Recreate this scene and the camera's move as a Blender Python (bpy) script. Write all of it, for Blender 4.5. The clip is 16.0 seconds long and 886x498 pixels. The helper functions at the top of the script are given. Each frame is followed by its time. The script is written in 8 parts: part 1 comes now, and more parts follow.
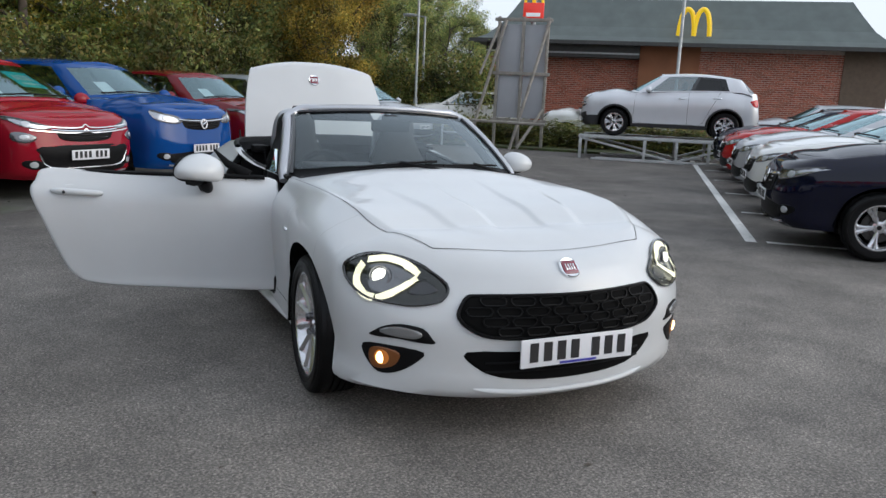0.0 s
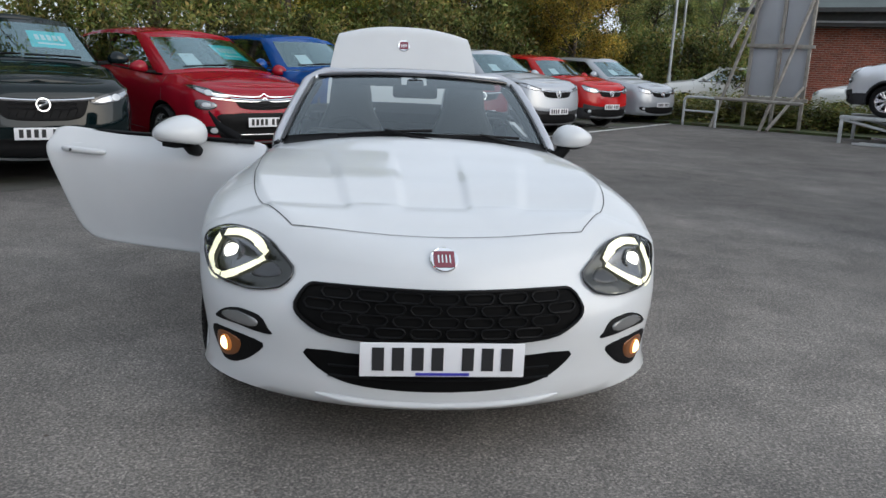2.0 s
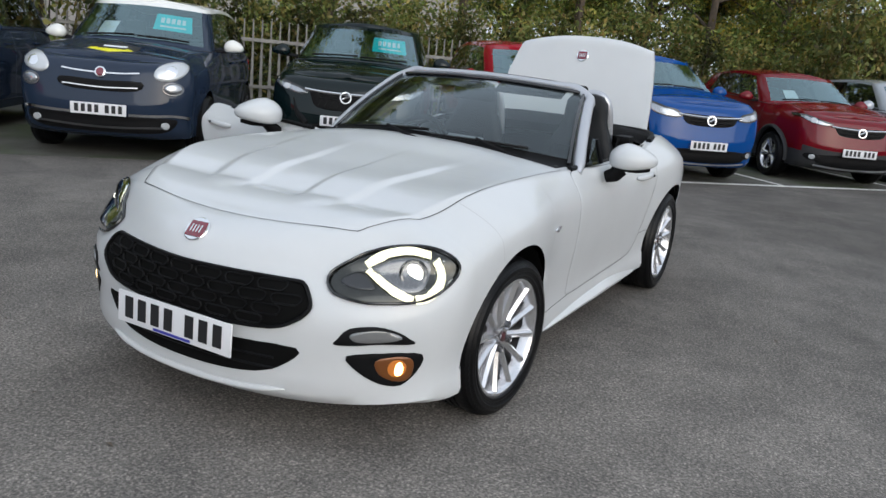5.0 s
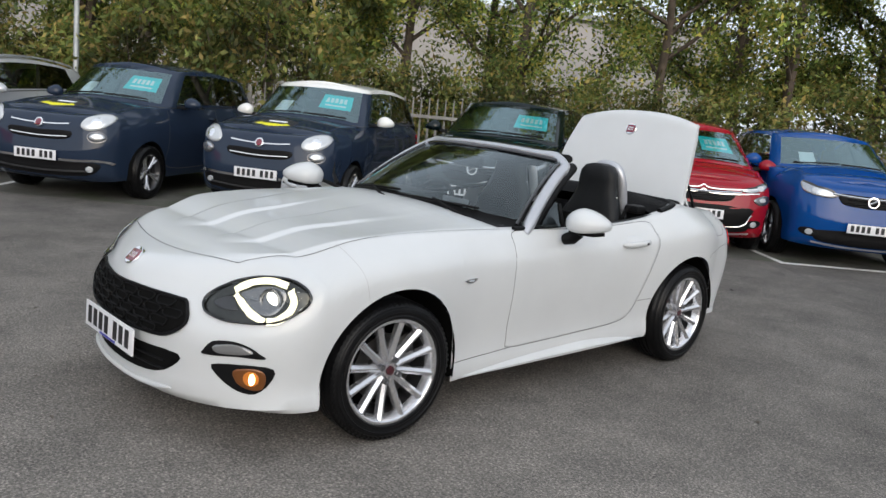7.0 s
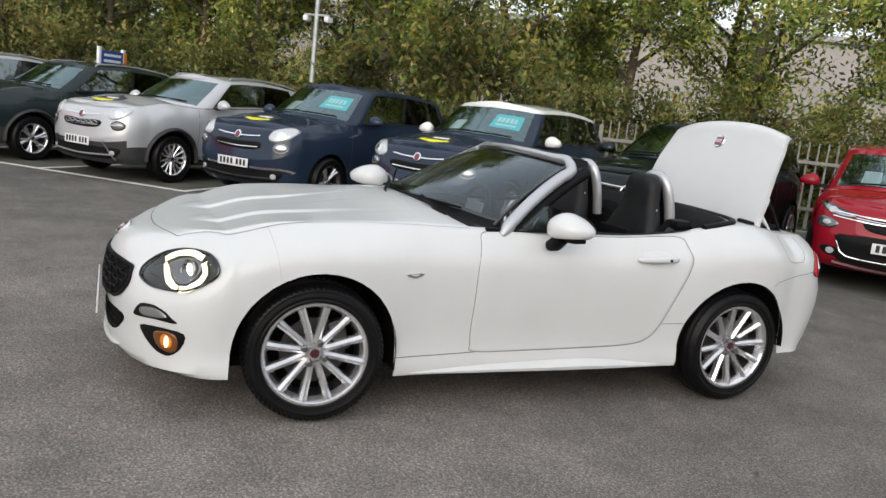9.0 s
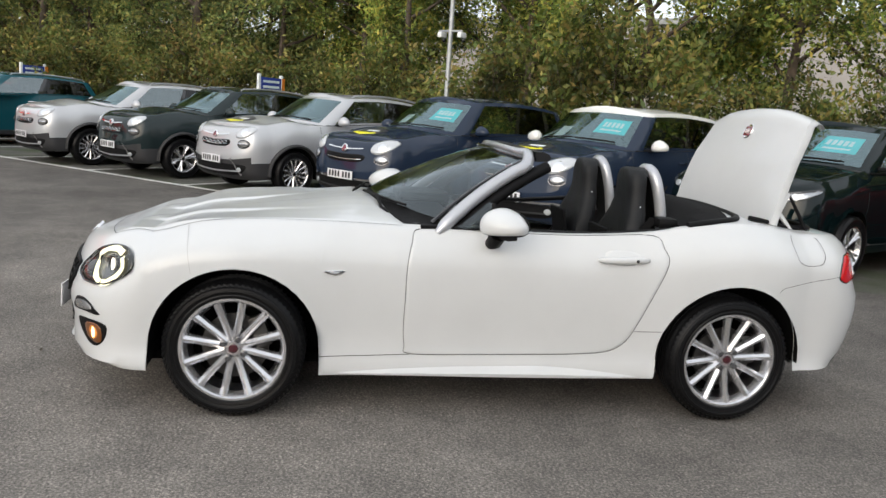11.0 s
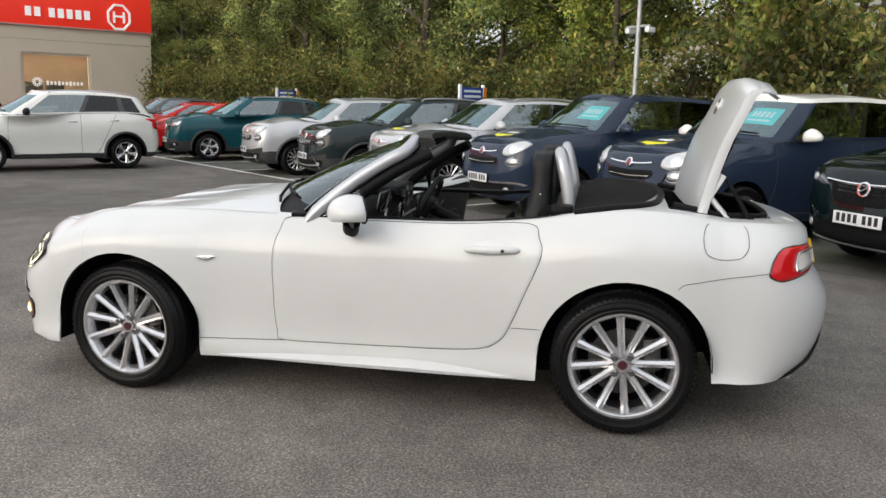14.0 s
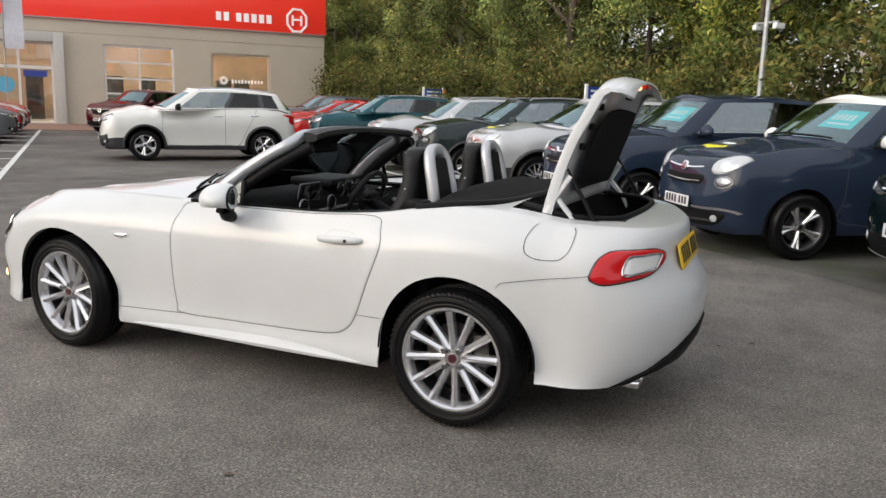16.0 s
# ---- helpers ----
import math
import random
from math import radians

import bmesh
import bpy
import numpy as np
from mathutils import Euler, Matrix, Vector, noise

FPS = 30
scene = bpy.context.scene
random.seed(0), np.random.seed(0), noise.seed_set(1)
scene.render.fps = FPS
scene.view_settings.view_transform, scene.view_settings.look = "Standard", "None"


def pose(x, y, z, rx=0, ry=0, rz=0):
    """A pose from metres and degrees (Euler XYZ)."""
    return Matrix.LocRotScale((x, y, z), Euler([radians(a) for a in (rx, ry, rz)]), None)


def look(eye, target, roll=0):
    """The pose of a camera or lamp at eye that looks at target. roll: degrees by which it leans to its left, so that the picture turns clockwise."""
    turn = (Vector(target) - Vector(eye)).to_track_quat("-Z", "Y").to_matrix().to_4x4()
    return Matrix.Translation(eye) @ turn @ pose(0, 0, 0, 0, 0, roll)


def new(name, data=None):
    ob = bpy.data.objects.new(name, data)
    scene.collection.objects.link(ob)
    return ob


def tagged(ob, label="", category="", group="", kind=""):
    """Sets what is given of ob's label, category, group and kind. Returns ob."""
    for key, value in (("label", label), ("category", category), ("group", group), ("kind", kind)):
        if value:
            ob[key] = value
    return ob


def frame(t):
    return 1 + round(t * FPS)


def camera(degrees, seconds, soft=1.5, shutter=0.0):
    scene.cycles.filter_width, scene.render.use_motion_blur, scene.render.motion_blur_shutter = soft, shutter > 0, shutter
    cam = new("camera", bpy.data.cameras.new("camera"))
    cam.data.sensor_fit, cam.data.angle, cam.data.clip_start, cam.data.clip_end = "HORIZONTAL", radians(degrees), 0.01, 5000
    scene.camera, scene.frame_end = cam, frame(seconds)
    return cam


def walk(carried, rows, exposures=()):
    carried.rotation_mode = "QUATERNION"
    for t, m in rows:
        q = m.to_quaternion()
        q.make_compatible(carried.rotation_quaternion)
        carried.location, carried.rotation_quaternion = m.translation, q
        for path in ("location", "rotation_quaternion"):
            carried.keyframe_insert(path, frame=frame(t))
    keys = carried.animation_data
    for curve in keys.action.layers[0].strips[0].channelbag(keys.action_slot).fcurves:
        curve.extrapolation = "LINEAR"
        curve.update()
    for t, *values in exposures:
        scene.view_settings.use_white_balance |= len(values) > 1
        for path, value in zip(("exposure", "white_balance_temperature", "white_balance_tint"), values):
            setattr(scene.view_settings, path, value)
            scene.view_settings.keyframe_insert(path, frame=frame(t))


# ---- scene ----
cam = camera(59.0, 16.0)
PATH = [
    (0, (-1.771, -4.402, 1.315), (-0.904, -2.64, 0.936), 2.6),
    (0.5, (-1.347, -4.466, 1.292), (-0.655, -2.635, 0.881), 3.2),
    (1, (-0.967, -4.42, 1.274), (-0.412, -2.547, 0.847), 2.7),
    (1.5, (-0.636, -4.36, 1.274), (-0.194, -2.456, 0.847), 2.0),
    (2, (-0.25, -4.326, 1.291), (-0.052, -2.39, 0.83), 2.6),
    (2.5, (0.092, -4.257, 1.282), (0.06, -2.319, 0.79), 4.0),
    (3, (0.442, -4.202, 1.299), (0.253, -2.271, 0.813), 4.5),
    (3.5, (0.856, -4.187, 1.312), (0.449, -2.284, 0.853), 5.0),
    (4, (1.207, -4.06, 1.292), (0.612, -2.209, 0.821), 5.8),
    (4.2, (1.344, -3.977, 1.288), (0.689, -2.15, 0.807), 5.6),
    (6.3, (2.78, -3.437, 1.39), (1.507, -1.947, 0.99), 6.2),
    (6.5, (2.908, -3.351, 1.388), (1.598, -1.886, 1.02), 6.1),
    (7, (3.207, -3.217, 1.405), (1.784, -1.856, 1.057), 5.6),
    (7.5, (3.421, -2.952, 1.398), (1.891, -1.717, 1.034), 6.0),
    (8, (3.683, -2.686, 1.399), (2.047, -1.594, 1.036), 6.9),
    (8.5, (3.891, -2.367, 1.413), (2.145, -1.454, 1.066), 7.2),
    (9, (3.971, -2.002, 1.379), (2.166, -1.211, 1.041), 6.4),
    (9.5, (4.081, -1.699, 1.37), (2.228, -1.026, 1.034), 5.9),
    (10, (4.182, -1.441, 1.397), (2.291, -0.886, 1.058), 5.7),
    (12.3, (4.176, -0.045, 1.35), (2.207, 0.009, 1.005), 1.8),
    (12.5, (4.154, 0.048, 1.358), (2.185, 0.065, 1.009), 1.6),
    (13, (4.113, 0.329, 1.356), (2.148, 0.193, 1.009), 0.5),
    (13.5, (4.128, 0.678, 1.387), (2.178, 0.389, 1.05), 0.3),
    (14, (4.079, 1.005, 1.354), (2.146, 0.63, 1.006), 1.2),
    (14.5, (4.029, 1.353, 1.372), (2.121, 0.876, 1.006), 1.5),
    (15, (4.015, 1.748, 1.378), (2.141, 1.138, 1.034), 1.4),
    (15.5, (3.939, 2.098, 1.384), (2.095, 1.398, 1.049), 1.9),
    (16, (3.784, 2.436, 1.382), (1.99, 1.628, 1.021), 1.8),
]
# the clip's camera slowly brightens and warms its picture
walk(cam, [(t, look(eye, target, roll)) for t, eye, target, roll in PATH],
     [(0.0, 0.48, 5950, 9), (4.2, 0.48, 5900, 8), (7.0, 0.58, 6150, 9), (8.5, 0.68, 6350, 10), (12.5, 0.76, 6500, 9), (16.0, 0.78, 6650, 11)])
from mathutils.bvhtree import BVHTree

# ---- light ----
world = bpy.data.worlds.new("evening_sky")
scene.world = world
world.use_nodes = True
wn = world.node_tree
sky = wn.nodes.new("ShaderNodeTexSky")
sky.sky_type = "NISHITA"
sky.sun_disc = False
sky.sun_elevation = radians(20)
sky.sun_rotation = radians(125)
sky.dust_density = 5.0
sky.ozone_density = 1.0
veil = wn.nodes.new("ShaderNodeMix")  # thin even cloud over the whole sky
veil.data_type = "RGBA"
veil.inputs["Factor"].default_value = 0.80
veil.inputs["B"].default_value = (5.0, 5.15, 5.35, 1)
wn.links.new(sky.outputs[0], veil.inputs["A"])
wn.links.new(veil.outputs["Result"], wn.nodes["Background"].inputs[0])
wn.nodes["Background"].inputs[1].default_value = 0.15
sun = new("sun", bpy.data.lights.new("sun", "SUN"))
sun.data.energy = 0.85
sun.data.angle = radians(60)
sun.data.color = (1.0, 0.965, 0.925)
sun.matrix_world = look((0, 0, 30), (-math.sin(radians(125)) * 82.4, -math.cos(radians(125)) * 82.4, 0))

# the car park's own axes: d runs along the rows of bays, n across the aisle
DX, DY = 0.6494, 0.7604


def lot(d, n):
    return d * DX + n * DY, d * DY - n * DX


LOT = math.degrees(math.atan2(DY, DX))  # heading of +d


# ---- materials ----
MATS = {}


def mat(name, base, rough=0.5, metal=0.0, coat=0.0, vary=0.0, scale=8.0, bump=0.0, bscale=60.0, emit=0.0, spec=0.5, island=0.0, obj=0.0, dirt=None):
    if name in MATS:
        return MATS[name]
    m = bpy.data.materials.new(name)
    m.use_nodes = True
    nt = m.node_tree
    b = nt.nodes["Principled BSDF"]
    b.inputs["Base Color"].default_value = (*base, 1)
    b.inputs["Roughness"].default_value = rough
    b.inputs["Metallic"].default_value = metal
    b.inputs["Coat Weight"].default_value = coat
    b.inputs["Coat Roughness"].default_value = 0.04
    b.inputs["Specular IOR Level"].default_value = spec
    if emit:
        b.inputs["Emission Color"].default_value = (*base, 1)
        b.inputs["Emission Strength"].default_value = emit
    if vary or island or obj or dirt or bump:
        tc = nt.nodes.new("ShaderNodeTexCoord")
    src = None
    if vary or island or obj or dirt:
        hsv = nt.nodes.new("ShaderNodeHueSaturation")
        hsv.inputs["Color"].default_value = (*base, 1)
        src = hsv.outputs[0]
        val = None
        if vary:
            n1 = nt.nodes.new("ShaderNodeTexNoise")
            n1.inputs["Scale"].default_value = scale
            n1.inputs["Detail"].default_value = 6
            nt.links.new(tc.outputs["Object"], n1.inputs["Vector"])
            r = nt.nodes.new("ShaderNodeMapRange")
            r.inputs["To Min"].default_value, r.inputs["To Max"].default_value = 1 - vary, 1 + vary
            r.inputs["From Min"].default_value, r.inputs["From Max"].default_value = 0.25, 0.75
            nt.links.new(n1.outputs[0], r.inputs[0])
            val = r.outputs[0]
        for amount, node, out in ((island, "ShaderNodeNewGeometry", "Random Per Island"), (obj, "ShaderNodeObjectInfo", "Random")):
            if amount:
                g = nt.nodes.new(node)
                r = nt.nodes.new("ShaderNodeMapRange")
                r.inputs["To Min"].default_value, r.inputs["To Max"].default_value = 1 - amount, 1 + amount
                nt.links.new(g.outputs[out], r.inputs[0])
                if val is None:
                    val = r.outputs[0]
                else:
                    mu = nt.nodes.new("ShaderNodeMath")
                    mu.operation = "MULTIPLY"
                    nt.links.new(val, mu.inputs[0])
                    nt.links.new(r.outputs[0], mu.inputs[1])
                    val = mu.outputs[0]
        if val is not None:
            nt.links.new(val, hsv.inputs["Value"])
        if dirt:
            n2 = nt.nodes.new("ShaderNodeTexNoise")
            n2.inputs["Scale"].default_value = dirt[1]
            n2.inputs["Detail"].default_value = 8
            nt.links.new(tc.outputs["Object"], n2.inputs["Vector"])
            r2 = nt.nodes.new("ShaderNodeMapRange")
            r2.inputs["From Min"].default_value, r2.inputs["From Max"].default_value = dirt[2], dirt[3]
            nt.links.new(n2.outputs[0], r2.inputs[0])
            mx = nt.nodes.new("ShaderNodeMix")
            mx.data_type = "RGBA"
            mx.inputs["B"].default_value = (*dirt[0], 1)
            nt.links.new(r2.outputs[0], mx.inputs["Factor"])
            nt.links.new(src, mx.inputs["A"])
            src = mx.outputs["Result"]
        nt.links.new(src, b.inputs["Base Color"])
    if bump:
        n3 = nt.nodes.new("ShaderNodeTexNoise")
        n3.inputs["Scale"].default_value = bscale
        n3.inputs["Detail"].default_value = 4
        nt.links.new(tc.outputs["Object"], n3.inputs["Vector"])
        bp = nt.nodes.new("ShaderNodeBump")
        bp.inputs["Strength"].default_value = bump
        bp.inputs["Distance"].default_value = 0.01
        nt.links.new(n3.outputs[0], bp.inputs["Height"])
        nt.links.new(bp.outputs[0], b.inputs["Normal"])
    MATS[name] = m
    return m


def paint(name, base, metal=0.0, rough=0.3, gloss=1.0, spec=0.5):
    return mat(name, base, rough, metal, gloss, vary=0.04, scale=3.0, spec=spec)


def glass(name, tint, rough=0.0, gloss=0.04, ior=1.52, sheen=(1.0, 1.0, 1.0)):
    """Thin pane: a tinted see-through sheet with a mirror-like skin."""
    if name in MATS:
        return MATS[name]
    m = bpy.data.materials.new(name)
    m.use_nodes = True
    nt = m.node_tree
    nt.nodes.remove(nt.nodes["Principled BSDF"])
    out = nt.nodes["Material Output"]
    tr, gl, mix = nt.nodes.new("ShaderNodeBsdfTransparent"), nt.nodes.new("ShaderNodeBsdfGlossy"), nt.nodes.new("ShaderNodeMixShader")
    fr = nt.nodes.new("ShaderNodeFresnel")
    fr.inputs[0].default_value = ior
    tr.inputs[0].default_value = (*tint, 1)
    gl.inputs["Roughness"].default_value = rough
    gl.inputs["Color"].default_value = (*sheen, 1)
    add = nt.nodes.new("ShaderNodeMath")
    add.operation = "ADD"
    add.use_clamp = True
    add.inputs[1].default_value = gloss
    nt.links.new(fr.outputs[0], add.inputs[0])
    nt.links.new(add.outputs[0], mix.inputs[0])
    nt.links.new(tr.outputs[0], mix.inputs[1])
    nt.links.new(gl.outputs[0], mix.inputs[2])
    nt.links.new(mix.outputs[0], out.inputs[0])
    MATS[name] = m
    return m


WHITE = paint("pearl_white_paint", (0.572, 0.584, 0.592), 0.0, 0.36, 0.68, 0.25)
RUBBER = mat("tyre_rubber", (0.005, 0.005, 0.0055), 0.36, vary=0.25, scale=20, bump=0.12, bscale=120, spec=0.20)
ALLOY = mat("silver_alloy", (0.66, 0.66, 0.68), 0.22, 0.85, 0.6, vary=0.05)
# silver alloy darkened to carry the shade behind the spokes
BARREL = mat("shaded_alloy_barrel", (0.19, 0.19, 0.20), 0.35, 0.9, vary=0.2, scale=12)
DARKALLOY = mat("dark_alloy", (0.05, 0.05, 0.055), 0.35, 0.5, 0.3)
STEEL = mat("brake_steel", (0.075, 0.073, 0.071), 0.45, 0.9, vary=0.2, scale=30)
CHROME = mat("chrome", (0.82, 0.82, 0.83), 0.07, 1.0)
SATIN = mat("satin_silver", (0.46, 0.47, 0.50), 0.34, 0.55, 0.35)
MIRROR = mat("mirror_glass", (0.75, 0.76, 0.77), 0.02, 1.0)
BLACK = mat("black_plastic", (0.006, 0.006, 0.0065), 0.5, vary=0.2, bump=0.15, bscale=300, spec=0.12)
GLOSSBLACK = mat("gloss_black", (0.008, 0.008, 0.009), 0.1, 0.0, 0.8)
# shade inside arches, wheels, grille and boot, put into one near-black colour
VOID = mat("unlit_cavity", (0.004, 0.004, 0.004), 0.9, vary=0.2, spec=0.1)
SEAM = mat("shut_line", (0.05, 0.05, 0.05), 0.8, vary=0.2)
PALESEAM = mat("hairline_joint", (0.36, 0.36, 0.36), 0.7, vary=0.2)
LEATHER = mat("black_leather", (0.009, 0.0095, 0.0105), 0.45, vary=0.25, bump=0.3, bscale=220, spec=0.25)
CLOTH = mat("black_canvas", (0.006, 0.006, 0.0065), 0.85, vary=0.2, bump=0.4, bscale=350, spec=0.15)
GLASS = glass("windscreen_glass", (0.66, 0.71, 0.70), gloss=0.035, sheen=(0.86, 0.96, 1.0))
SCREEN = glass("blue_tinted_windscreen", (0.66, 0.76, 0.76), gloss=0.14, sheen=(0.72, 0.95, 1.0))
SIDEGLASS = glass("pale_side_glass", (0.50, 0.55, 0.55), gloss=0.17, sheen=(0.85, 0.97, 1.0))
DARKGLASS = glass("tinted_glass", (0.06, 0.07, 0.07), gloss=0.01, ior=1.42)
LENS = glass("lamp_cover", (0.96, 0.97, 0.96), gloss=0.0, ior=1.10)
LAMPINNER = mat("lamp_reflector", (0.42, 0.43, 0.45), 0.22, 0.85)
DIMCHROME = mat("smoked_reflector", (0.20, 0.20, 0.21), 0.22, 0.8)
HEADIN = mat("headlamp_bowl", (0.045, 0.045, 0.043), 0.2, 0.85, 0.5, vary=0.3, scale=40)
LAMPGLASS = mat("frosted_lamp", (0.52, 0.54, 0.56), 0.15, 0.3, 1.0)
REDLENS = mat("red_lamp_lens", (0.50, 0.006, 0.010), 0.15, 0.0, 0.6, spec=0.2)
DARKLENS = mat("dark_clear_lens", (0.20, 0.20, 0.20), 0.15, 0.3, 1.0)
CLEARLENS = mat("clear_lamp_lens", (0.66, 0.67, 0.66), 0.2, 0.0, 1.0)
# fog lamp's light on its rim and bowl, put in as weak amber emission
AMBERDIM = mat("amber_lit_rim", (0.45, 0.14, 0.02), 0.3, 0.2, 0.6, emit=0.35)
FOGBOWL = mat("amber_lit_bowl", (0.16, 0.055, 0.012), 0.3, 0.3, 0.6, emit=0.10)
LAMPON = mat("lit_lamp", (1.0, 0.94, 0.78), 0.3, emit=2.0)
DRL = mat("lit_light_guide", (1.0, 0.94, 0.66), 0.3, emit=0.42)
FOGON = mat("lit_fog_lamp", (1.0, 0.68, 0.28), 0.3, emit=3.2)
PLATE = mat("white_plate", (0.72, 0.72, 0.74), 0.35, vary=0.03)
PLATEY = mat("yellow_plate", (0.80, 0.50, 0.02), 0.35, vary=0.03)
INK = mat("plate_lettering", (0.012, 0.012, 0.014), 0.5)
BLUEINK = mat("blue_dealer_strip", (0.03, 0.03, 0.35), 0.5)
BADGERED = mat("dark_red_enamel", (0.15, 0.010, 0.024), 0.2, 0.0, 1.0)
CARD = mat("turquoise_card", (0.005, 0.70, 0.73), 0.5, vary=0.03)
CARDINK = mat("card_lettering", (0.75, 0.85, 0.85), 0.5)
PAPER = mat("white_paper", (0.75, 0.77, 0.78), 0.6, vary=0.03)
YELLOW = mat("yellow_sticker", (0.75, 0.72, 0.02), 0.4)
STICKBLACK = mat("black_sticker", (0.02, 0.02, 0.025), 0.4)
LINEPAINT = mat("worn_white_line", (0.62, 0.62, 0.60), 0.8, vary=0.12, scale=6, dirt=((0.10, 0.10, 0.10), 22.0, 0.58, 0.72))


# ---- mesh helpers ----
def mesh_from(name, verts, faces, mats, idx=None, smooth=35):
    me = bpy.data.meshes.new(name)
    me.from_pydata([tuple(map(float, v)) for v in verts], [], [tuple(map(int, f)) for f in faces])
    for m in mats if isinstance(mats, (list, tuple)) else [mats]:
        me.materials.append(m)
    if idx is not None:
        me.polygons.foreach_set("material_index", np.asarray(idx, dtype=np.int32))
    if smooth:
        me.polygons.foreach_set("use_smooth", np.ones(len(me.polygons), dtype=bool))
        me.set_sharp_from_angle(angle=radians(smooth))
    me.update()
    return me


def part(name, data, parent=None, label=""):
    """Links a mesh (or verts, faces, material) as one object under its thing."""
    if isinstance(data, tuple):
        data = mesh_from(name, *data)
    ob = new(name, data)
    ob.parent = parent
    if label:
        tagged(ob, label)
    return ob


def thing(name, label, category, m=None, group="", kind=""):
    ob = new(name)
    ob.empty_display_size = 0.2
    if m is not None:
        ob.matrix_world = m
    return tagged(ob, label, category, group, kind)


def bm_mesh(name, bm, mats, smooth=35):
    bmesh.ops.recalc_face_normals(bm, faces=bm.faces)
    me = bpy.data.meshes.new(name)
    bm.to_mesh(me)
    bm.free()
    for m in mats if isinstance(mats, (list, tuple)) else [mats]:
        me.materials.append(m)
    if smooth:
        me.polygons.foreach_set("use_smooth", np.ones(len(me.polygons), dtype=bool))
        me.set_sharp_from_angle(angle=radians(smooth))
    return me


def box_bm(sx, sy, sz, c=(0, 0, 0), bevel=0.0, seg=2, bm=None, rot=None):
    own = bmesh.new()
    bmesh.ops.create_cube(own, size=1.0)
    bmesh.ops.scale(own, vec=(sx, sy, sz), verts=own.verts)
    if bevel:
        bmesh.ops.bevel(own, geom=own.edges[:], offset=bevel, segments=seg, profile=0.6, affect="EDGES")
    if rot is not None:
        bmesh.ops.rotate(own, cent=(0, 0, 0), matrix=rot, verts=own.verts)
    bmesh.ops.translate(own, vec=c, verts=own.verts)
    if bm is None:
        return own
    tmp = bpy.data.meshes.new("tmp")
    own.to_mesh(tmp)
    own.free()
    bm.from_mesh(tmp)
    bpy.data.meshes.remove(tmp)
    return bm


def box(name, sx, sy, sz, c, material, parent=None, bevel=0.01, rot=None, label="", seg=2):
    return part(name, bm_mesh(name, box_bm(sx, sy, sz, c, bevel, seg, rot=rot), material), parent, label)


def ellipsoid(name, r, c, material, parent=None, rot=None, label="", flat=None):
    bm = bmesh.new()
    bmesh.ops.create_uvsphere(bm, u_segments=20, v_segments=12, radius=1.0)
    bmesh.ops.scale(bm, vec=r, verts=bm.verts)
    if flat:
        for v in bm.verts:
            if v.co[flat[0]] * flat[1] > flat[2]:
                v.co[flat[0]] = flat[1] * flat[2] + (v.co[flat[0]] - flat[1] * flat[2]) * 0.12
    if rot is not None:
        bmesh.ops.rotate(bm, cent=(0, 0, 0), matrix=rot, verts=bm.verts)
    bmesh.ops.translate(bm, vec=c, verts=bm.verts)
    return part(name, bm_mesh(name, bm, material, 60), parent, label)


def tube(points, r, seg=8, close=False, squash=1.0):
    """A round bar along points; r is one radius or one for each point."""
    pts = [Vector(p) for p in points]
    n = len(pts)
    rs = r if isinstance(r, (list, tuple)) else [r] * n
    verts, faces = [], []
    prev = None
    for i, p in enumerate(pts):
        a, b = pts[i - 1 if (i or close) else 0], pts[(i + 1) % n if (close or i < n - 1) else i]
        t = (b - a).normalized()
        ref = prev if prev is not None else (Vector((0, 0, 1)) if abs(t.z) < 0.9 else Vector((1, 0, 0)))
        u = (ref - t * ref.dot(t)).normalized()
        prev = u
        v = t.cross(u)
        for k in range(seg):
            an = 2 * math.pi * k / seg
            verts.append(p + u * math.cos(an) * rs[i] + v * math.sin(an) * rs[i] * squash)
    for i in range(n if close else n - 1):
        j = (i + 1) % n
        for k in range(seg):
            l = (k + 1) % seg
            faces.append((i * seg + k, i * seg + l, j * seg + l, j * seg + k))
    if not close:
        faces.append(tuple(reversed(range(seg))))
        faces.append(tuple((n - 1) * seg + k for k in range(seg)))
    return verts, faces


def spline(pts, per=6, close=False):
    """Catmull-Rom through points of any dimension."""
    P = np.array(pts, float)
    n = len(P)
    out = []
    for i in range(n if close else n - 1):
        p0 = P[(i - 1) % n] if (close or i) else 2 * P[0] - P[1]
        p1, p2 = P[i], P[(i + 1) % n]
        p3 = P[(i + 2) % n] if (close or i < n - 2) else 2 * P[-1] - P[-2]
        for k in range(per):
            t = k / per
            out.append(0.5 * (2 * p1 + (p2 - p0) * t + (2 * p0 - 5 * p1 + 4 * p2 - p3) * t * t + (3 * p1 - p0 - 3 * p2 + p3) * t ** 3))
    if not close:
        out.append(P[-1])
    return np.array(out)


def curve(pts):
    """A smooth function through (t, value) pairs."""
    T = np.array([p[0] for p in pts], float)
    V = np.array([p[1] for p in pts], float)
    M = np.gradient(V, T)
    for i in range(1, len(V) - 1):
        if (V[i] - V[i - 1]) * (V[i + 1] - V[i]) <= 0:
            M[i] = 0

    def f(t):
        t = min(max(t, T[0]), T[-1])
        i = min(max(int(np.searchsorted(T, t)) - 1, 0), len(T) - 2)
        h = T[i + 1] - T[i]
        s = (t - T[i]) / h
        return float((2 * s ** 3 - 3 * s * s + 1) * V[i] + (s ** 3 - 2 * s * s + s) * h * M[i] + (3 * s * s - 2 * s ** 3) * V[i + 1] + (s ** 3 - s * s) * h * M[i + 1])
    return f


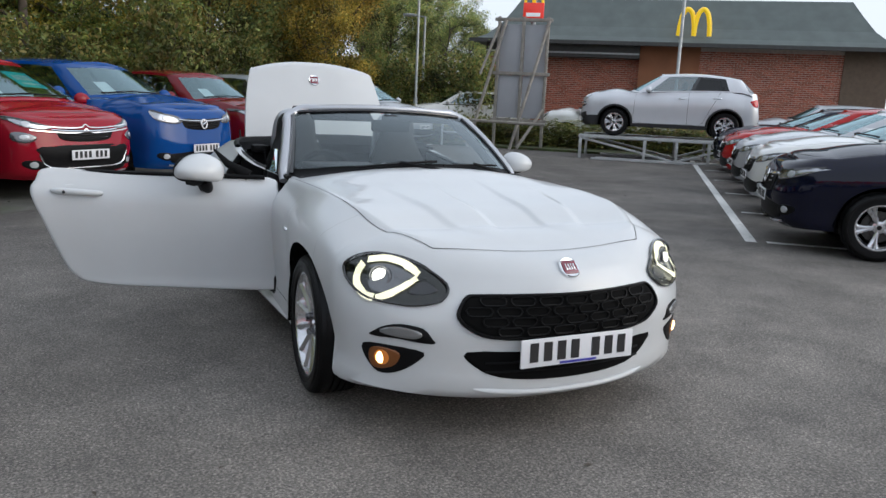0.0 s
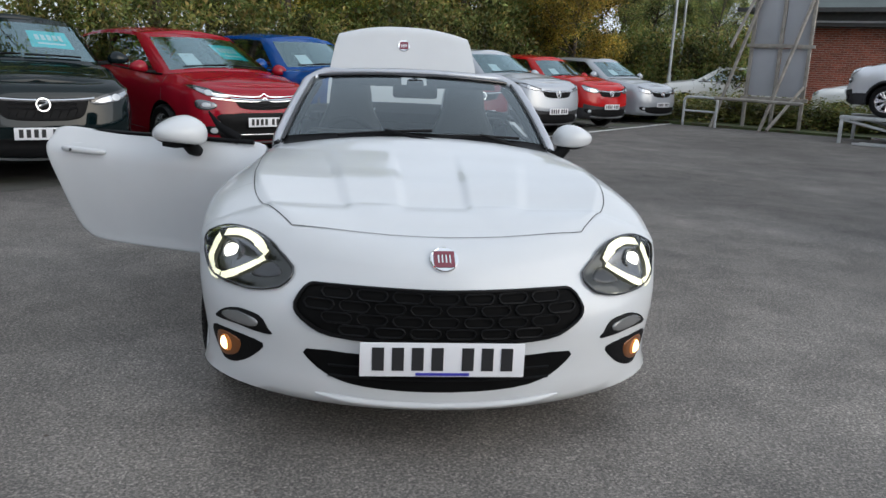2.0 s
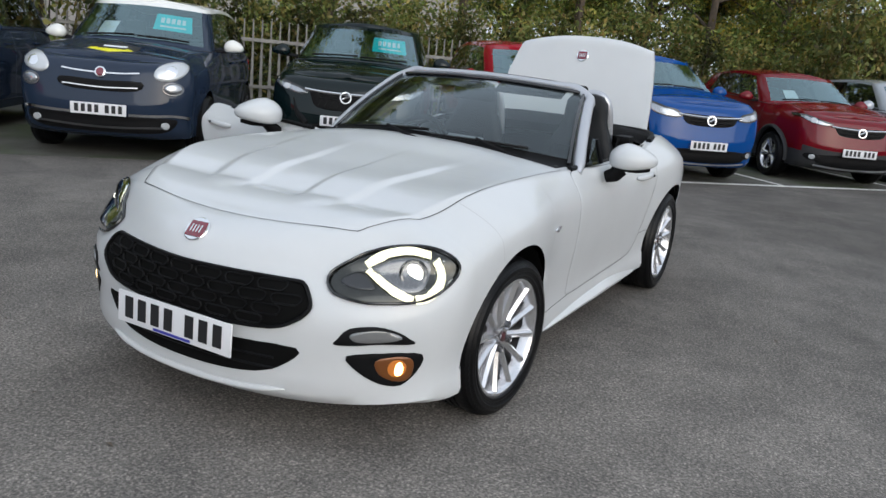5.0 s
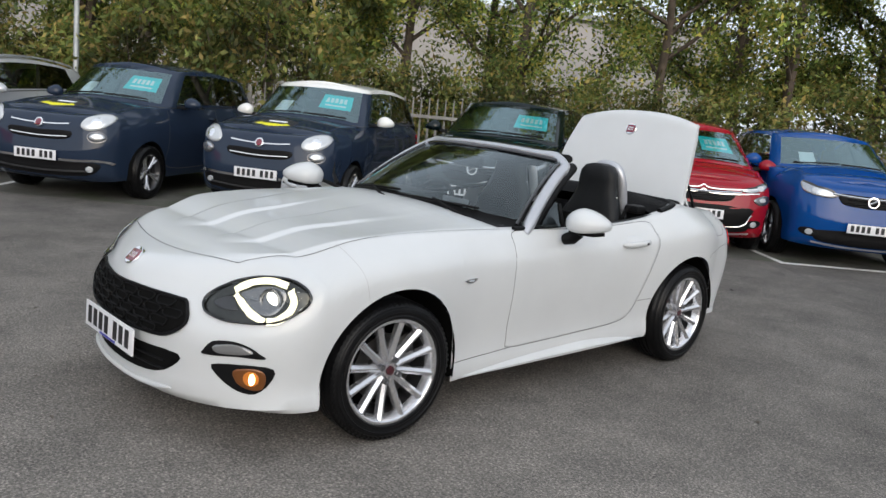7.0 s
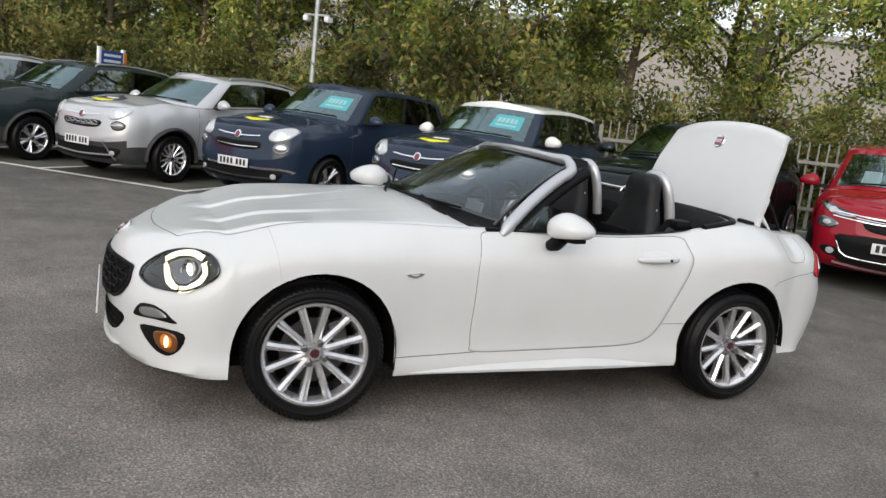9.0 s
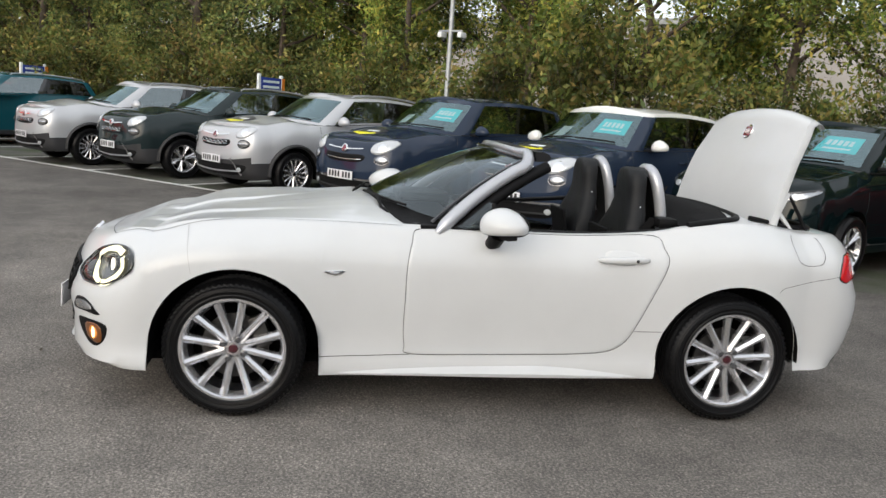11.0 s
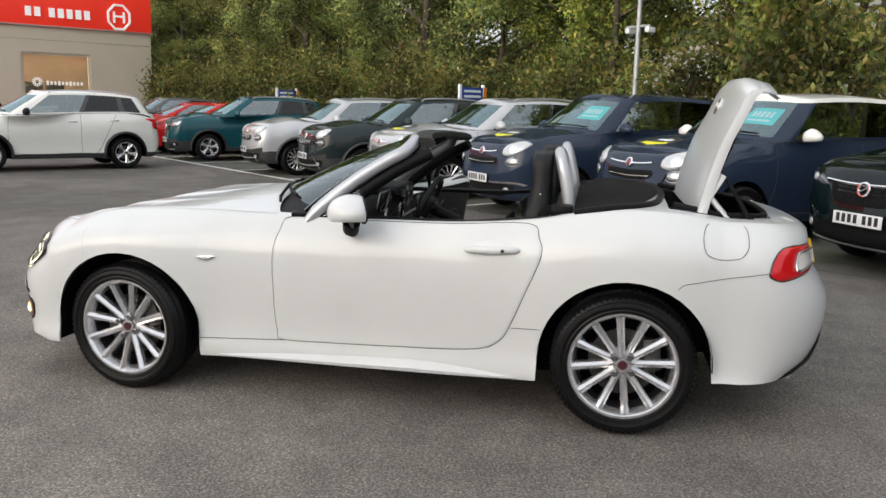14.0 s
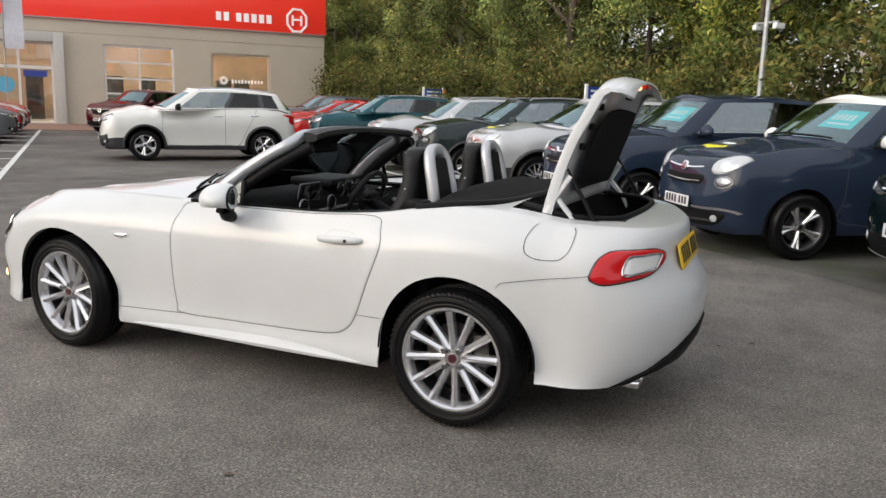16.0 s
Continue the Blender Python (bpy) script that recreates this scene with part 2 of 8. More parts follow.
HALF = math.sqrt(0.5)
AXIS = {"front": (lambda a, b: Vector((a, -6, b)), Vector((0, 1, 0))), "rear": (lambda a, b: Vector((a, 6, b)), Vector((0, -1, 0))),
        "left": (lambda a, b: Vector((6, a, b)), Vector((-1, 0, 0))), "right": (lambda a, b: Vector((-6, a, b)), Vector((1, 0, 0))),
        "top": (lambda a, b: Vector((a, b, 6)), Vector((0, 0, -1))),
        "nose_left": (lambda a, b: Vector(((a + 6) * HALF, (a - 6) * HALF, b)), Vector((-HALF, HALF, 0))), "nose_right": (lambda a, b: Vector((-(a + 6) * HALF, (a - 6) * HALF, b)), Vector((HALF, HALF, 0))),
        "tail_left": (lambda a, b: Vector(((6 - a) * HALF, (a + 6) * HALF, b)), Vector((-HALF, -HALF, 0))), "tail_right": (lambda a, b: Vector((-(6 - a) * HALF, (a + 6) * HALF, b)), Vector((HALF, -HALF, 0)))}


def on_skin(bvh, axis, a, b):
    make, way = AXIS[axis]
    o = make(a, b)
    p, nrm, _, _ = bvh.ray_cast(o, way)
    if p is None:
        p, nrm, _, _ = bvh.find_nearest(o + way * 4.2)
    if nrm.dot(way) > 0:
        nrm = -nrm
    return p, nrm


RINGS = ((0.0, 1.0), (0.35, 1.0), (0.7, 1.0), (0.92, 0.92), (0.985, 0.55), (1.0, -0.5))


def patch(bvh, outline, axis, h=0.006, smooth_by=4, dome=0.0, rings=RINGS, mirror=False):
    """A plate of that outline which follows the skin and stands h proud of it, with a rounded rim."""
    o = np.array(outline, float)
    if mirror:
        o = o * np.array((-1, 1))
    if smooth_by:
        o = spline(o, smooth_by, True)
    c = o.mean(0)
    n = len(o)
    verts, faces = [], []
    for r, k in rings:
        for q in ([c] if r == 0 else c + (o - c) * r):
            p, nrm = on_skin(bvh, axis, q[0], q[1])
            verts.append(p + nrm * (h * k + dome * (1 - r * r)))
    for i in range(n):
        faces.append((0, 1 + i, 1 + (i + 1) % n))
    for k in range(len(rings) - 2):
        for i in range(n):
            a, b = 1 + k * n, 1 + (k + 1) * n
            faces.append((a + i, b + i, b + (i + 1) % n, a + (i + 1) % n))
    return verts, faces


def ribbon(bvh, line, axis, width=0.006, h=0.0015, per=5, close=False):
    L = spline(line, per, close) if per else np.array(line, float)
    n = len(L)
    verts, faces = [], []
    for i in range(n):
        a, b = L[i - 1 if (i or close) else 0], L[(i + 1) % n if (close or i < n - 1) else i]
        t = (b - a) / (np.linalg.norm(b - a) + 1e-9)
        s = np.array((-t[1], t[0])) * width / 2
        for q in (L[i] - s, L[i] + s):
            p, nrm = on_skin(bvh, axis, q[0], q[1])
            verts.append(p + nrm * h)
    for i in range(n if close else n - 1):
        j = (i + 1) % n
        faces.append((2 * i, 2 * i + 1, 2 * j + 1, 2 * j))
    return verts, faces


def revolve(profile, seg, axis_x=True):
    """Turns (offset, radius) pairs about the x axis."""
    verts, faces = [], []
    for k in range(seg):
        a = 2 * math.pi * k / seg
        for x, r in profile:
            verts.append((x, r * math.cos(a), r * math.sin(a)))
    m = len(profile)
    for k in range(seg):
        l = (k + 1) % seg
        for i in range(m - 1):
            faces.append((k * m + i, k * m + i + 1, l * m + i + 1, l * m + i))
    return verts, faces


def grid_faces(rows, cols, closed=False):
    f = []
    for i in range(rows - 1):
        for j in range(cols if closed else cols - 1):
            k = (j + 1) % cols
            f.append((i * cols + j, i * cols + k, (i + 1) * cols + k, (i + 1) * cols + j))
    return f


# ---- wheels ----
WHEELS = {}


def wheel_meshes(key, R, rim, width, spokes, style):
    """Meshes of one wheel whose outer face looks along +x, centred on its hub."""
    if key in WHEELS:
        return WHEELS[key]
    w = width / 2
    prof = [(-w * 0.9, rim), (-w, rim + 0.012), (-w, R - 0.03), (-w * 0.86, R - 0.008), (-w * 0.6, R), (-w * 0.32, R), (-w * 0.3, R - 0.008), (-w * 0.26, R - 0.008), (-w * 0.24, R),
            (-0.006, R), (-0.004, R - 0.008), (0.004, R - 0.008), (0.006, R), (w * 0.24, R), (w * 0.26, R - 0.008), (w * 0.3, R - 0.008), (w * 0.32, R), (w * 0.62, R), (w * 0.66, R - 0.001), (w * 0.86, R - 0.005), (w * 0.97, R - 0.014),
            (w * 1.02, R - 0.026), (w * 1.03, R - 0.029), (w * 1.06, R - 0.032), (w * 1.08, R - 0.046), (w * 1.055, R - 0.048), (w * 1.06, (R + rim) / 2), (w * 1.02, rim + 0.026), (w * 1.04, rim + 0.022), (w * 1.02, rim + 0.012), (w * 0.94, rim + 0.008), (w * 0.88, rim)]
    seg = 144 if style == "single" else 48
    tyre = mesh_from("tyre", *revolve(prof, seg), RUBBER, smooth=22)
    # grooves cut across the shoulder blocks
    mp = len(prof)
    for i, v in enumerate(tyre.vertices):
        k, j = divmod(i, mp)
        if k % 2 == 0 and j in (18, 19, 20, 21, 3, 4):
            q = 1 - 0.0095 / R
            v.co = (v.co.x, v.co.y * q, v.co.z * q)
    # barrel is darker than the rim: its shade is put into the colour
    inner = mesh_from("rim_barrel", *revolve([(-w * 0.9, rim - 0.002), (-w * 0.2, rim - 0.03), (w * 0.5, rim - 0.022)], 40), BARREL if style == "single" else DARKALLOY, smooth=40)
    barrel = mesh_from("rim", *revolve([(w * 0.5, rim - 0.022), (w * 0.80, rim - 0.012), (w * 0.9, rim - 0.007), (w * 0.95, rim - 0.002), (w * 0.95, rim + 0.008), (w * 0.88, rim + 0.006)], 48),
                       ALLOY if style != "dark" else DARKALLOY, smooth=40)
    vs, fs = [], []
    hub = 0.05
    for k in range(spokes):
        a0 = 2 * math.pi * k / spokes
        pairs = [0.0] if style in ("single", "many") else [-0.16, 0.16]
        for da in pairs:
            base = len(vs)
            for i, (r, hw, x) in enumerate(((hub * 0.8, 0.0125, w * 0.66), (0.11, 0.0125, w * 0.74), (0.16, 0.0125, w * 0.82), (rim - 0.009, 0.0145 if style in ("single", "many") else 0.017, w * 0.92))):
                hw *= 1.18 if style == "single" else 1.0
                if style not in ("single", "many"):
                    hw = hw * 1.35
                an = a0 + da * (r / rim if style != "vee" else r / rim)
                ca, sa = math.cos(an), math.sin(an)
                for s, dx in ((-1.25, -0.034), (-1.0, -0.012), (-0.22, 0.0), (0.22, 0.0), (1.0, -0.012), (1.25, -0.034)):
                    vs.append((x + dx, r * ca - s * hw * sa, r * sa + s * hw * ca))
            for i in range(3):
                for j in range(5):
                    p = base + i * 6 + j
                    fs.append((p, p + 1, p + 7, p + 6))
    spoke = mesh_from("spokes", vs, fs, ALLOY, smooth=20)
    hubm = mesh_from("hub", *revolve([(w * 0.3, hub * 1.15), (w * 0.56, hub * 1.15), (w * 0.58, hub * 1.0), (w * 0.60, hub * 0.66), (w * 0.70, hub * 0.60), (w * 0.71, 0.001)], 24), ALLOY, smooth=30)
    cap = mesh_from("centre_cap", *revolve([(w * 0.70, 0.021), (w * 0.74, 0.020), (w * 0.75, 0.016), (w * 0.751, 0.001)], 20), mat("dark_cap_enamel", (0.055, 0.006, 0.012), 0.2, 0.0, 1.0) if style == "single" else BLACK, smooth=30)
    disc = mesh_from("brake_disc", *revolve([(w * 0.05, 0.145), (w * 0.20, 0.145), (w * 0.20, 0.085), (w * 0.36, 0.08), (w * 0.36, 0.001)], 32), STEEL, smooth=30)
    # near-black disc standing in for the shade behind the spokes
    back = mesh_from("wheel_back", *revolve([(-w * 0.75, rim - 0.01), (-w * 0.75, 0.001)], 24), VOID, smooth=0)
    bolt = mesh_from("wheel_bolt", *revolve([(w * 0.60, 0.0145), (w * 0.82, 0.0135), (w * 0.83, 0.010), (w * 0.80, 0.008), (w * 0.80, 0.0005)], 10), DIMCHROME, smooth=20)
    cal = bm_mesh("brake_caliper", box_bm(0.05, 0.07, 0.14, (w * 0.15, 0.125, 0.03), 0.01), STEEL)
    WHEELS[key] = dict(tyre=tyre, rim_barrel=inner, rim=barrel, spokes=spoke, hub=hubm, centre_cap=cap, brake_disc=disc, wheel_back=back, bolt=bolt, caliper=cal)
    return WHEELS[key]


def add_wheel(car, key, x, y, z, side, turn=0.0, spin=0.0, spec=(0.308, 0.222, 0.205, 12, "single"), label="", bolts=True):
    ms = wheel_meshes(key, *spec)
    hubob = part("wheel", ms["tyre"], car, label)
    hubob.matrix_basis = Matrix.Translation((x, y, z)) @ Matrix.Rotation(turn, 4, "Z") @ (Matrix.Identity(4) if side > 0 else Matrix.Rotation(math.pi, 4, "Z")) @ Matrix.Rotation(spin, 4, "X")
    for k in ("rim", "rim_barrel", "spokes", "hub", "centre_cap", "brake_disc", "wheel_back"):
        part(k, ms[k], hubob)
    if bolts:
        part("brake_caliper", ms["caliper"], hubob)
        for i in range(4):
            a = math.pi / 4 + i * math.pi * 0.5
            b = part("wheel_bolt", ms["bolt"], hubob)
            b.location = (0, 0.049 * math.cos(a), 0.049 * math.sin(a))
    return hubob


# ---- body shells ----
FR = [0, 0.04, 0.11, 0.2, 0.31, 0.43, 0.55, 0.66, 0.75, 0.82, 0.88, 0.93, 0.97, 1.0]


class Shell:
    """A car's skin: waterlines that run round from the middle of the nose to the middle of the tail, closed above by a crowned top."""

    def __init__(s, y0, y1, nose, tail, side, belt_x, belt_z, sill, arches, crown, gain, n_nose=2.2, n_tail=2.4, sweep=0.0, side_steps=44, srows=(1, 0.93, 0.82, 0.66, 0.48, 0.3, 0.15), hem=None, full=0.0):
        s.hem = curve(hem) if hem else None
        s.sill, s.side, s.bx, s.bz, s.arches, s.gain = sill, curve(side), curve(belt_x), curve(belt_z), arches, curve(gain)
        s.crown = curve(crown)
        ny, nz = curve([(t, y) for t, y, z in nose]), curve([(t, z) for t, y, z in nose])
        ty, tz = curve([(t, y) for t, y, z in tail]), curve([(t, z) for t, y, z in tail])
        cols = []
        K = len(FR)
        for i in range(13):
            ph = math.pi / 2 * (i / 13) ** 1.0
            c = []
            for k in range(K):
                x1, z1 = s.at(y0, k)
                w = math.sin(ph) ** 2
                z = nz(FR[k]) * (1 - w) + z1 * w
                cut = float(np.interp(FR[k], [0.5, 0.62, 0.72, 0.9, 0.95, 1.0], [0, 0.35, 1, 1, 0.5, 0])) * sweep
                cut -= full * float(np.interp(FR[k], [0.0, 0.15, 0.56, 0.68], [0.5, 1, 1, 0]))
                c.append((x1 * math.sin(ph) ** (2 / (n_nose - 0.35 * cut)), y0 - (y0 - ny(FR[k])) * max(math.cos(ph), 0) ** (2 / (n_nose - 0.7 * cut)), z))
            cols.append(c)
        ys = list(np.linspace(y0, y1, side_steps))
        for yc, zc, R in arches:
            ys = [y for y in ys if abs(y - yc) > R + 0.012]
            ys += [yc + R * math.sin(a) for a in np.linspace(-math.pi / 2, math.pi / 2, 21)] + [yc - R - 0.004, yc + R + 0.004]
        ys = sorted(y for y in set(ys) if y0 <= y <= y1)
        s.ys = ys
        for y in ys:
            c = []
            for k in range(K):
                x, z = s.at(y, k)
                c.append((x, y, z))
            cols.append(c)
        for i in range(1, 13):
            ph = math.pi / 2 * (1 - i / 12)
            c = []
            for k in range(K):
                x1, z1 = s.at(y1, k)
                w = math.sin(ph) ** 2
                z = tz(FR[k]) * (1 - w) + z1 * w
                c.append((x1 * max(math.sin(ph), 0) ** (2 / n_tail), y1 + (ty(FR[k]) - y1) * max(math.cos(ph), 0) ** (2 / n_tail), z))
            cols.append(c)
        s.cols, s.K, s.srows = cols, K, srows
        C = len(cols)
        verts, faces, tag = [], [], []
        for sg in (1, -1):
            base = len(verts)
            for c in cols:
                verts += [(sg * x, y, z) for x, y, z in c]
            for i in range(C - 1):
                for k in range(K - 1):
                    q = (base + i * K + k, base + (i + 1) * K + k, base + (i + 1) * K + k + 1, base + i * K + k + 1)
                    faces.append(q if sg > 0 else q[::-1])
                    tag.append(("side", sg, i, k))
        base = len(verts)
        ss = list(srows) + [0] + [-v for v in reversed(srows)]
        n = len(ss)
        for c in cols:
            x, y, z = c[-1]
            cr = s.crown(y)
            for v in ss:
                verts.append((v * x, y, z + cr * (1 - abs(v) ** 2.2)))
        for i in range(C - 1):
            for j in range(n - 1):
                faces.append((base + i * n + j, base + (i + 1) * n + j, base + (i + 1) * n + j + 1, base + i * n + j + 1))
                tag.append(("top", 0, i, j))
        s.verts, s.faces, s.tag, s.ss = verts, faces, tag, ss
        s.bvh = BVHTree.FromPolygons([Vector(v) for v in verts], faces)

    def low(s, y):
        z = s.hem(y) if s.hem else s.sill
        for yc, zc, R in s.arches:
            if abs(y - yc) <= R + 0.0005:
                z = max(z, zc + math.sqrt(max(R * R - (y - yc) ** 2, 0)))
        return z

    def at(s, y, k):
        zb, zt = s.low(y), s.bz(y)
        z = zb + FR[k] * (zt - zb)
        f = (z - s.sill) / (zt - s.sill)
        x = s.side(y) * s.gain(f)
        if f > 0.8:
            b = ((f - 0.8) / 0.2) ** 2
            x = x * (1 - b) + s.bx(y) * b
        return x, z

    def mesh(s, name, mats, pick=None, keep=None):
        """pick(tag, centre) gives a material index; keep(tag, centre) says which faces stay."""
        fs, ix = [], []
        V = np.array(s.verts)
        for f, t in zip(s.faces, s.tag):
            c = V[list(f)].mean(0)
            if keep and not keep(t, c):
                continue
            fs.append(f)
            ix.append(pick(t, c) if pick else 0)
        used = sorted({i for f in fs for i in f})
        re = {u: i for i, u in enumerate(used)}
        me = mesh_from(name, V[used], [[re[i] for i in f] for f in fs], mats, ix, smooth=0)
        bm = bmesh.new()
        bm.from_mesh(me)
        bmesh.ops.remove_doubles(bm, verts=bm.verts, dist=0.0006)
        bm.to_mesh(me)
        bm.free()
        me.polygons.foreach_set("use_smooth", np.ones(len(me.polygons), dtype=bool))
        me.set_sharp_from_angle(angle=radians(50))
        return me


def arch_liner(yc, zc, R, xo, xi, sill, name="arch_liner"):
    vs, fs = [], []
    m = 21
    for i in range(m):
        a = math.pi * i / (m - 1)
        y, z = yc + R * math.cos(a), zc + R * math.sin(a)
        vs += [(xo, y, z), (xi, y, z)]
    vs += [(xi, yc - R, sill), (xi, yc + R, sill), (xo, yc - R, sill), (xo, yc + R, sill)]
    for i in range(m - 1):
        fs.append((2 * i, 2 * i + 2, 2 * i + 3, 2 * i + 1))
    fs.append(tuple(2 * i + 1 for i in range(m)) + (2 * m, 2 * m + 1))
    fs += [(0, 1, 2 * m + 1, 2 * m + 3), (2 * m - 2, 2 * m - 1, 2 * m, 2 * m + 2)]
    return vs, fs


def roundel(parent, p, nrm, r, label="chrome-rimmed dark red badge"):
    """A round badge lying square on the skin at p."""
    q = nrm.normalized().to_track_quat("X", "Z").to_matrix().to_4x4()
    ob = part("badge", (*revolve([(-0.004, r), (0.005, r), (0.008, r * 0.93), (0.006, r * 0.80), (0.006, 0.0005)], 28), CHROME, None, 35), parent, label)
    ob.matrix_basis = Matrix.Translation(p) @ q
    part("badge_face", bm_mesh("badge_face", box_bm(0.004, r * 1.48, r * 1.30, (0.0065, 0, 0), 0.0019, 3), BADGERED, 40), ob)
    for k in range(4):
        part("badge_bar", bm_mesh("badge_bar", box_bm(0.002, r * 0.09, r * 0.62, (0.009, (k - 1.5) * r * 0.27, 0), 0.0004), CHROME, 40), ob)


def plate_bars(parent, m, groups, ink=INK, wide=0.052, high=0.075, gap=0.062, w=0.52, h=0.111, base=PLATE, strip=True, name="number_plate"):
    """A registration plate whose characters are plain dark bars; m carries it, its face along -y."""
    ob = part(name, bm_mesh(name, box_bm(w, 0.008, h, (0, 0, 0), 0.004, 2), base), parent)
    ob.matrix_basis = m
    total = sum(groups) * gap + (len(groups) - 1) * gap * 0.55
    x = -total / 2
    for g in groups:
        for _ in range(g):
            part("plate_bar", bm_mesh("plate_bar", box_bm(wide * 0.72, 0.002, high, (x + gap / 2, -0.0055, 0.003)), ink, 0), ob)
            x += gap
        x += gap * 0.55
    if strip:
        part("dealer_strip", bm_mesh("dealer_strip", box_bm(0.17, 0.0015, 0.009, (0.0, -0.0052, -h / 2 + 0.009)), BLUEINK, 0), ob)
    return ob


# ---- ground and lines ----
def asphalt():
    m = bpy.data.materials.new("worn_asphalt")
    m.use_nodes = True
    nt = m.node_tree
    b = nt.nodes["Principled BSDF"]
    b.inputs["Specular IOR Level"].default_value = 0.08
    tc = nt.nodes.new("ShaderNodeTexCoord")

    def noise_node(scale, detail=6, rough=0.6):
        n = nt.nodes.new("ShaderNodeTexNoise")
        n.inputs["Scale"].default_value, n.inputs["Detail"].default_value, n.inputs["Roughness"].default_value = scale, detail, rough
        nt.links.new(tc.outputs["Object"], n.inputs["Vector"])
        return n

    def ramp(src, stops):
        r = nt.nodes.new("ShaderNodeValToRGB")
        el = r.color_ramp.elements
        el[0].position, el[0].color = stops[0][0], (*stops[0][1], 1)
        el[1].position, el[1].color = stops[-1][0], (*stops[-1][1], 1)
        for p, c in stops[1:-1]:
            e = el.new(p)
            e.color = (*c, 1)
        nt.links.new(src, r.inputs[0])
        return r.outputs[0]

    def mix(kind, fac, a, bb):
        x = nt.nodes.new("ShaderNodeMix")
        x.data_type, x.blend_type = "RGBA", kind
        if isinstance(fac, float):
            x.inputs["Factor"].default_value = fac
        else:
            nt.links.new(fac, x.inputs["Factor"])
        nt.links.new(a, x.inputs["A"])
        nt.links.new(bb, x.inputs["B"])
        return x.outputs["Result"]

    big = ramp(noise_node(0.35, 5).outputs[0], [(0.3, (0.100, 0.094, 0.088)), (0.52, (0.136, 0.128, 0.120)), (0.72, (0.176, 0.165, 0.154))])
    mid = ramp(noise_node(2.2, 8, 0.65).outputs[0], [(0.3, (0.72, 0.72, 0.72)), (0.7, (1.18, 1.17, 1.15))])
    col = mix("MULTIPLY", 1.0, big, mid)
    fine = ramp(noise_node(90, 3, 0.7).outputs[0], [(0.36, (0.35, 0.35, 0.35)), (0.5, (0.95, 0.95, 0.95)), (0.64, (2.0, 1.95, 1.9))])
    col = mix("MULTIPLY", 0.56, col, fine)
    stone = nt.nodes.new("ShaderNodeTexVoronoi")
    stone.inputs["Scale"].default_value = 130.0
    nt.links.new(tc.outputs["Object"], stone.inputs["Vector"])
    col = mix("MULTIPLY", 0.50, col, ramp(stone.outputs["Color"], [(0.15, (0.45, 0.45, 0.45)), (0.6, (1.0, 1.0, 1.0)), (0.95, (2.1, 2.05, 2.0))]))
    vor = nt.nodes.new("ShaderNodeTexVoronoi")
    vor.inputs["Scale"].default_value = 7.0
    nt.links.new(tc.outputs["Object"], vor.inputs["Vector"])
    chip = ramp(vor.outputs["Distance"], [(0.012, (0.42, 0.41, 0.39)), (0.03, (0.0, 0.0, 0.0))])
    keepn = ramp(noise_node(3.0, 2).outputs[0], [(0.55, (0, 0, 0)), (0.62, (1, 1, 1))])
    col = mix("ADD", 0.8, col, mix("MULTIPLY", 1.0, chip, keepn))
    # the asphalt pales in a wide round area centred near the roadster's nose
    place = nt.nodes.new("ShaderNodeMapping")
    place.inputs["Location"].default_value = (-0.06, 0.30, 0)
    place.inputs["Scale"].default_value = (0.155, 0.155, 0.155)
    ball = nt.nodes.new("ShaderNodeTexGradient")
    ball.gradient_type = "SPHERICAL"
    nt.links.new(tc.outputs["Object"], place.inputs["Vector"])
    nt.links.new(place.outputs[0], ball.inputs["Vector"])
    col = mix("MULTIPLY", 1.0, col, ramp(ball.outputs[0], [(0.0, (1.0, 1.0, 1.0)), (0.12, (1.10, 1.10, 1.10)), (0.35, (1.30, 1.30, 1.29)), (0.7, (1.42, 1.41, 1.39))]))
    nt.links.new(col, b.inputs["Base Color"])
    rr = ramp(noise_node(0.8, 5).outputs[0], [(0.3, (0.62, 0.62, 0.62)), (0.7, (0.86, 0.86, 0.86))])
    nt.links.new(rr, b.inputs["Roughness"])
    bp = nt.nodes.new("ShaderNodeBump")
    bp.inputs["Strength"].default_value, bp.inputs["Distance"].default_value = 0.6, 0.008
    nt.links.new(noise_node(110, 4, 0.7).outputs[0], bp.inputs["Height"])
    nt.links.new(bp.outputs[0], b.inputs["Normal"])
    return m


ASPHALT = asphalt()
GRASS = mat("rough_grass", (0.045, 0.062, 0.018), 0.9, vary=0.5, scale=1.6, bump=0.8, bscale=30, dirt=((0.055, 0.035, 0.018), 5.0, 0.5, 0.65))
KERB = mat("concrete_kerb", (0.26, 0.25, 0.235), 0.85, vary=0.25, scale=5, bump=0.3, bscale=60)

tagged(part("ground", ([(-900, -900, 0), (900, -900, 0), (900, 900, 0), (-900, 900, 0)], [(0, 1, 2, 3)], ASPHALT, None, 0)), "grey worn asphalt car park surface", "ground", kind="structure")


def slab(name, d0, d1, n0, n1, z0, z1, material, label, category, bevel=0.0):
    cx, cy = lot((d0 + d1) / 2, (n0 + n1) / 2)
    ob = part(name, bm_mesh(name, box_bm(abs(d1 - d0), abs(n1 - n0), z1 - z0, (0, 0, 0), bevel), material))
    ob.matrix_world = pose(cx, cy, (z0 + z1) / 2, 0, 0, LOT)
    return tagged(ob, label, category, kind="structure")


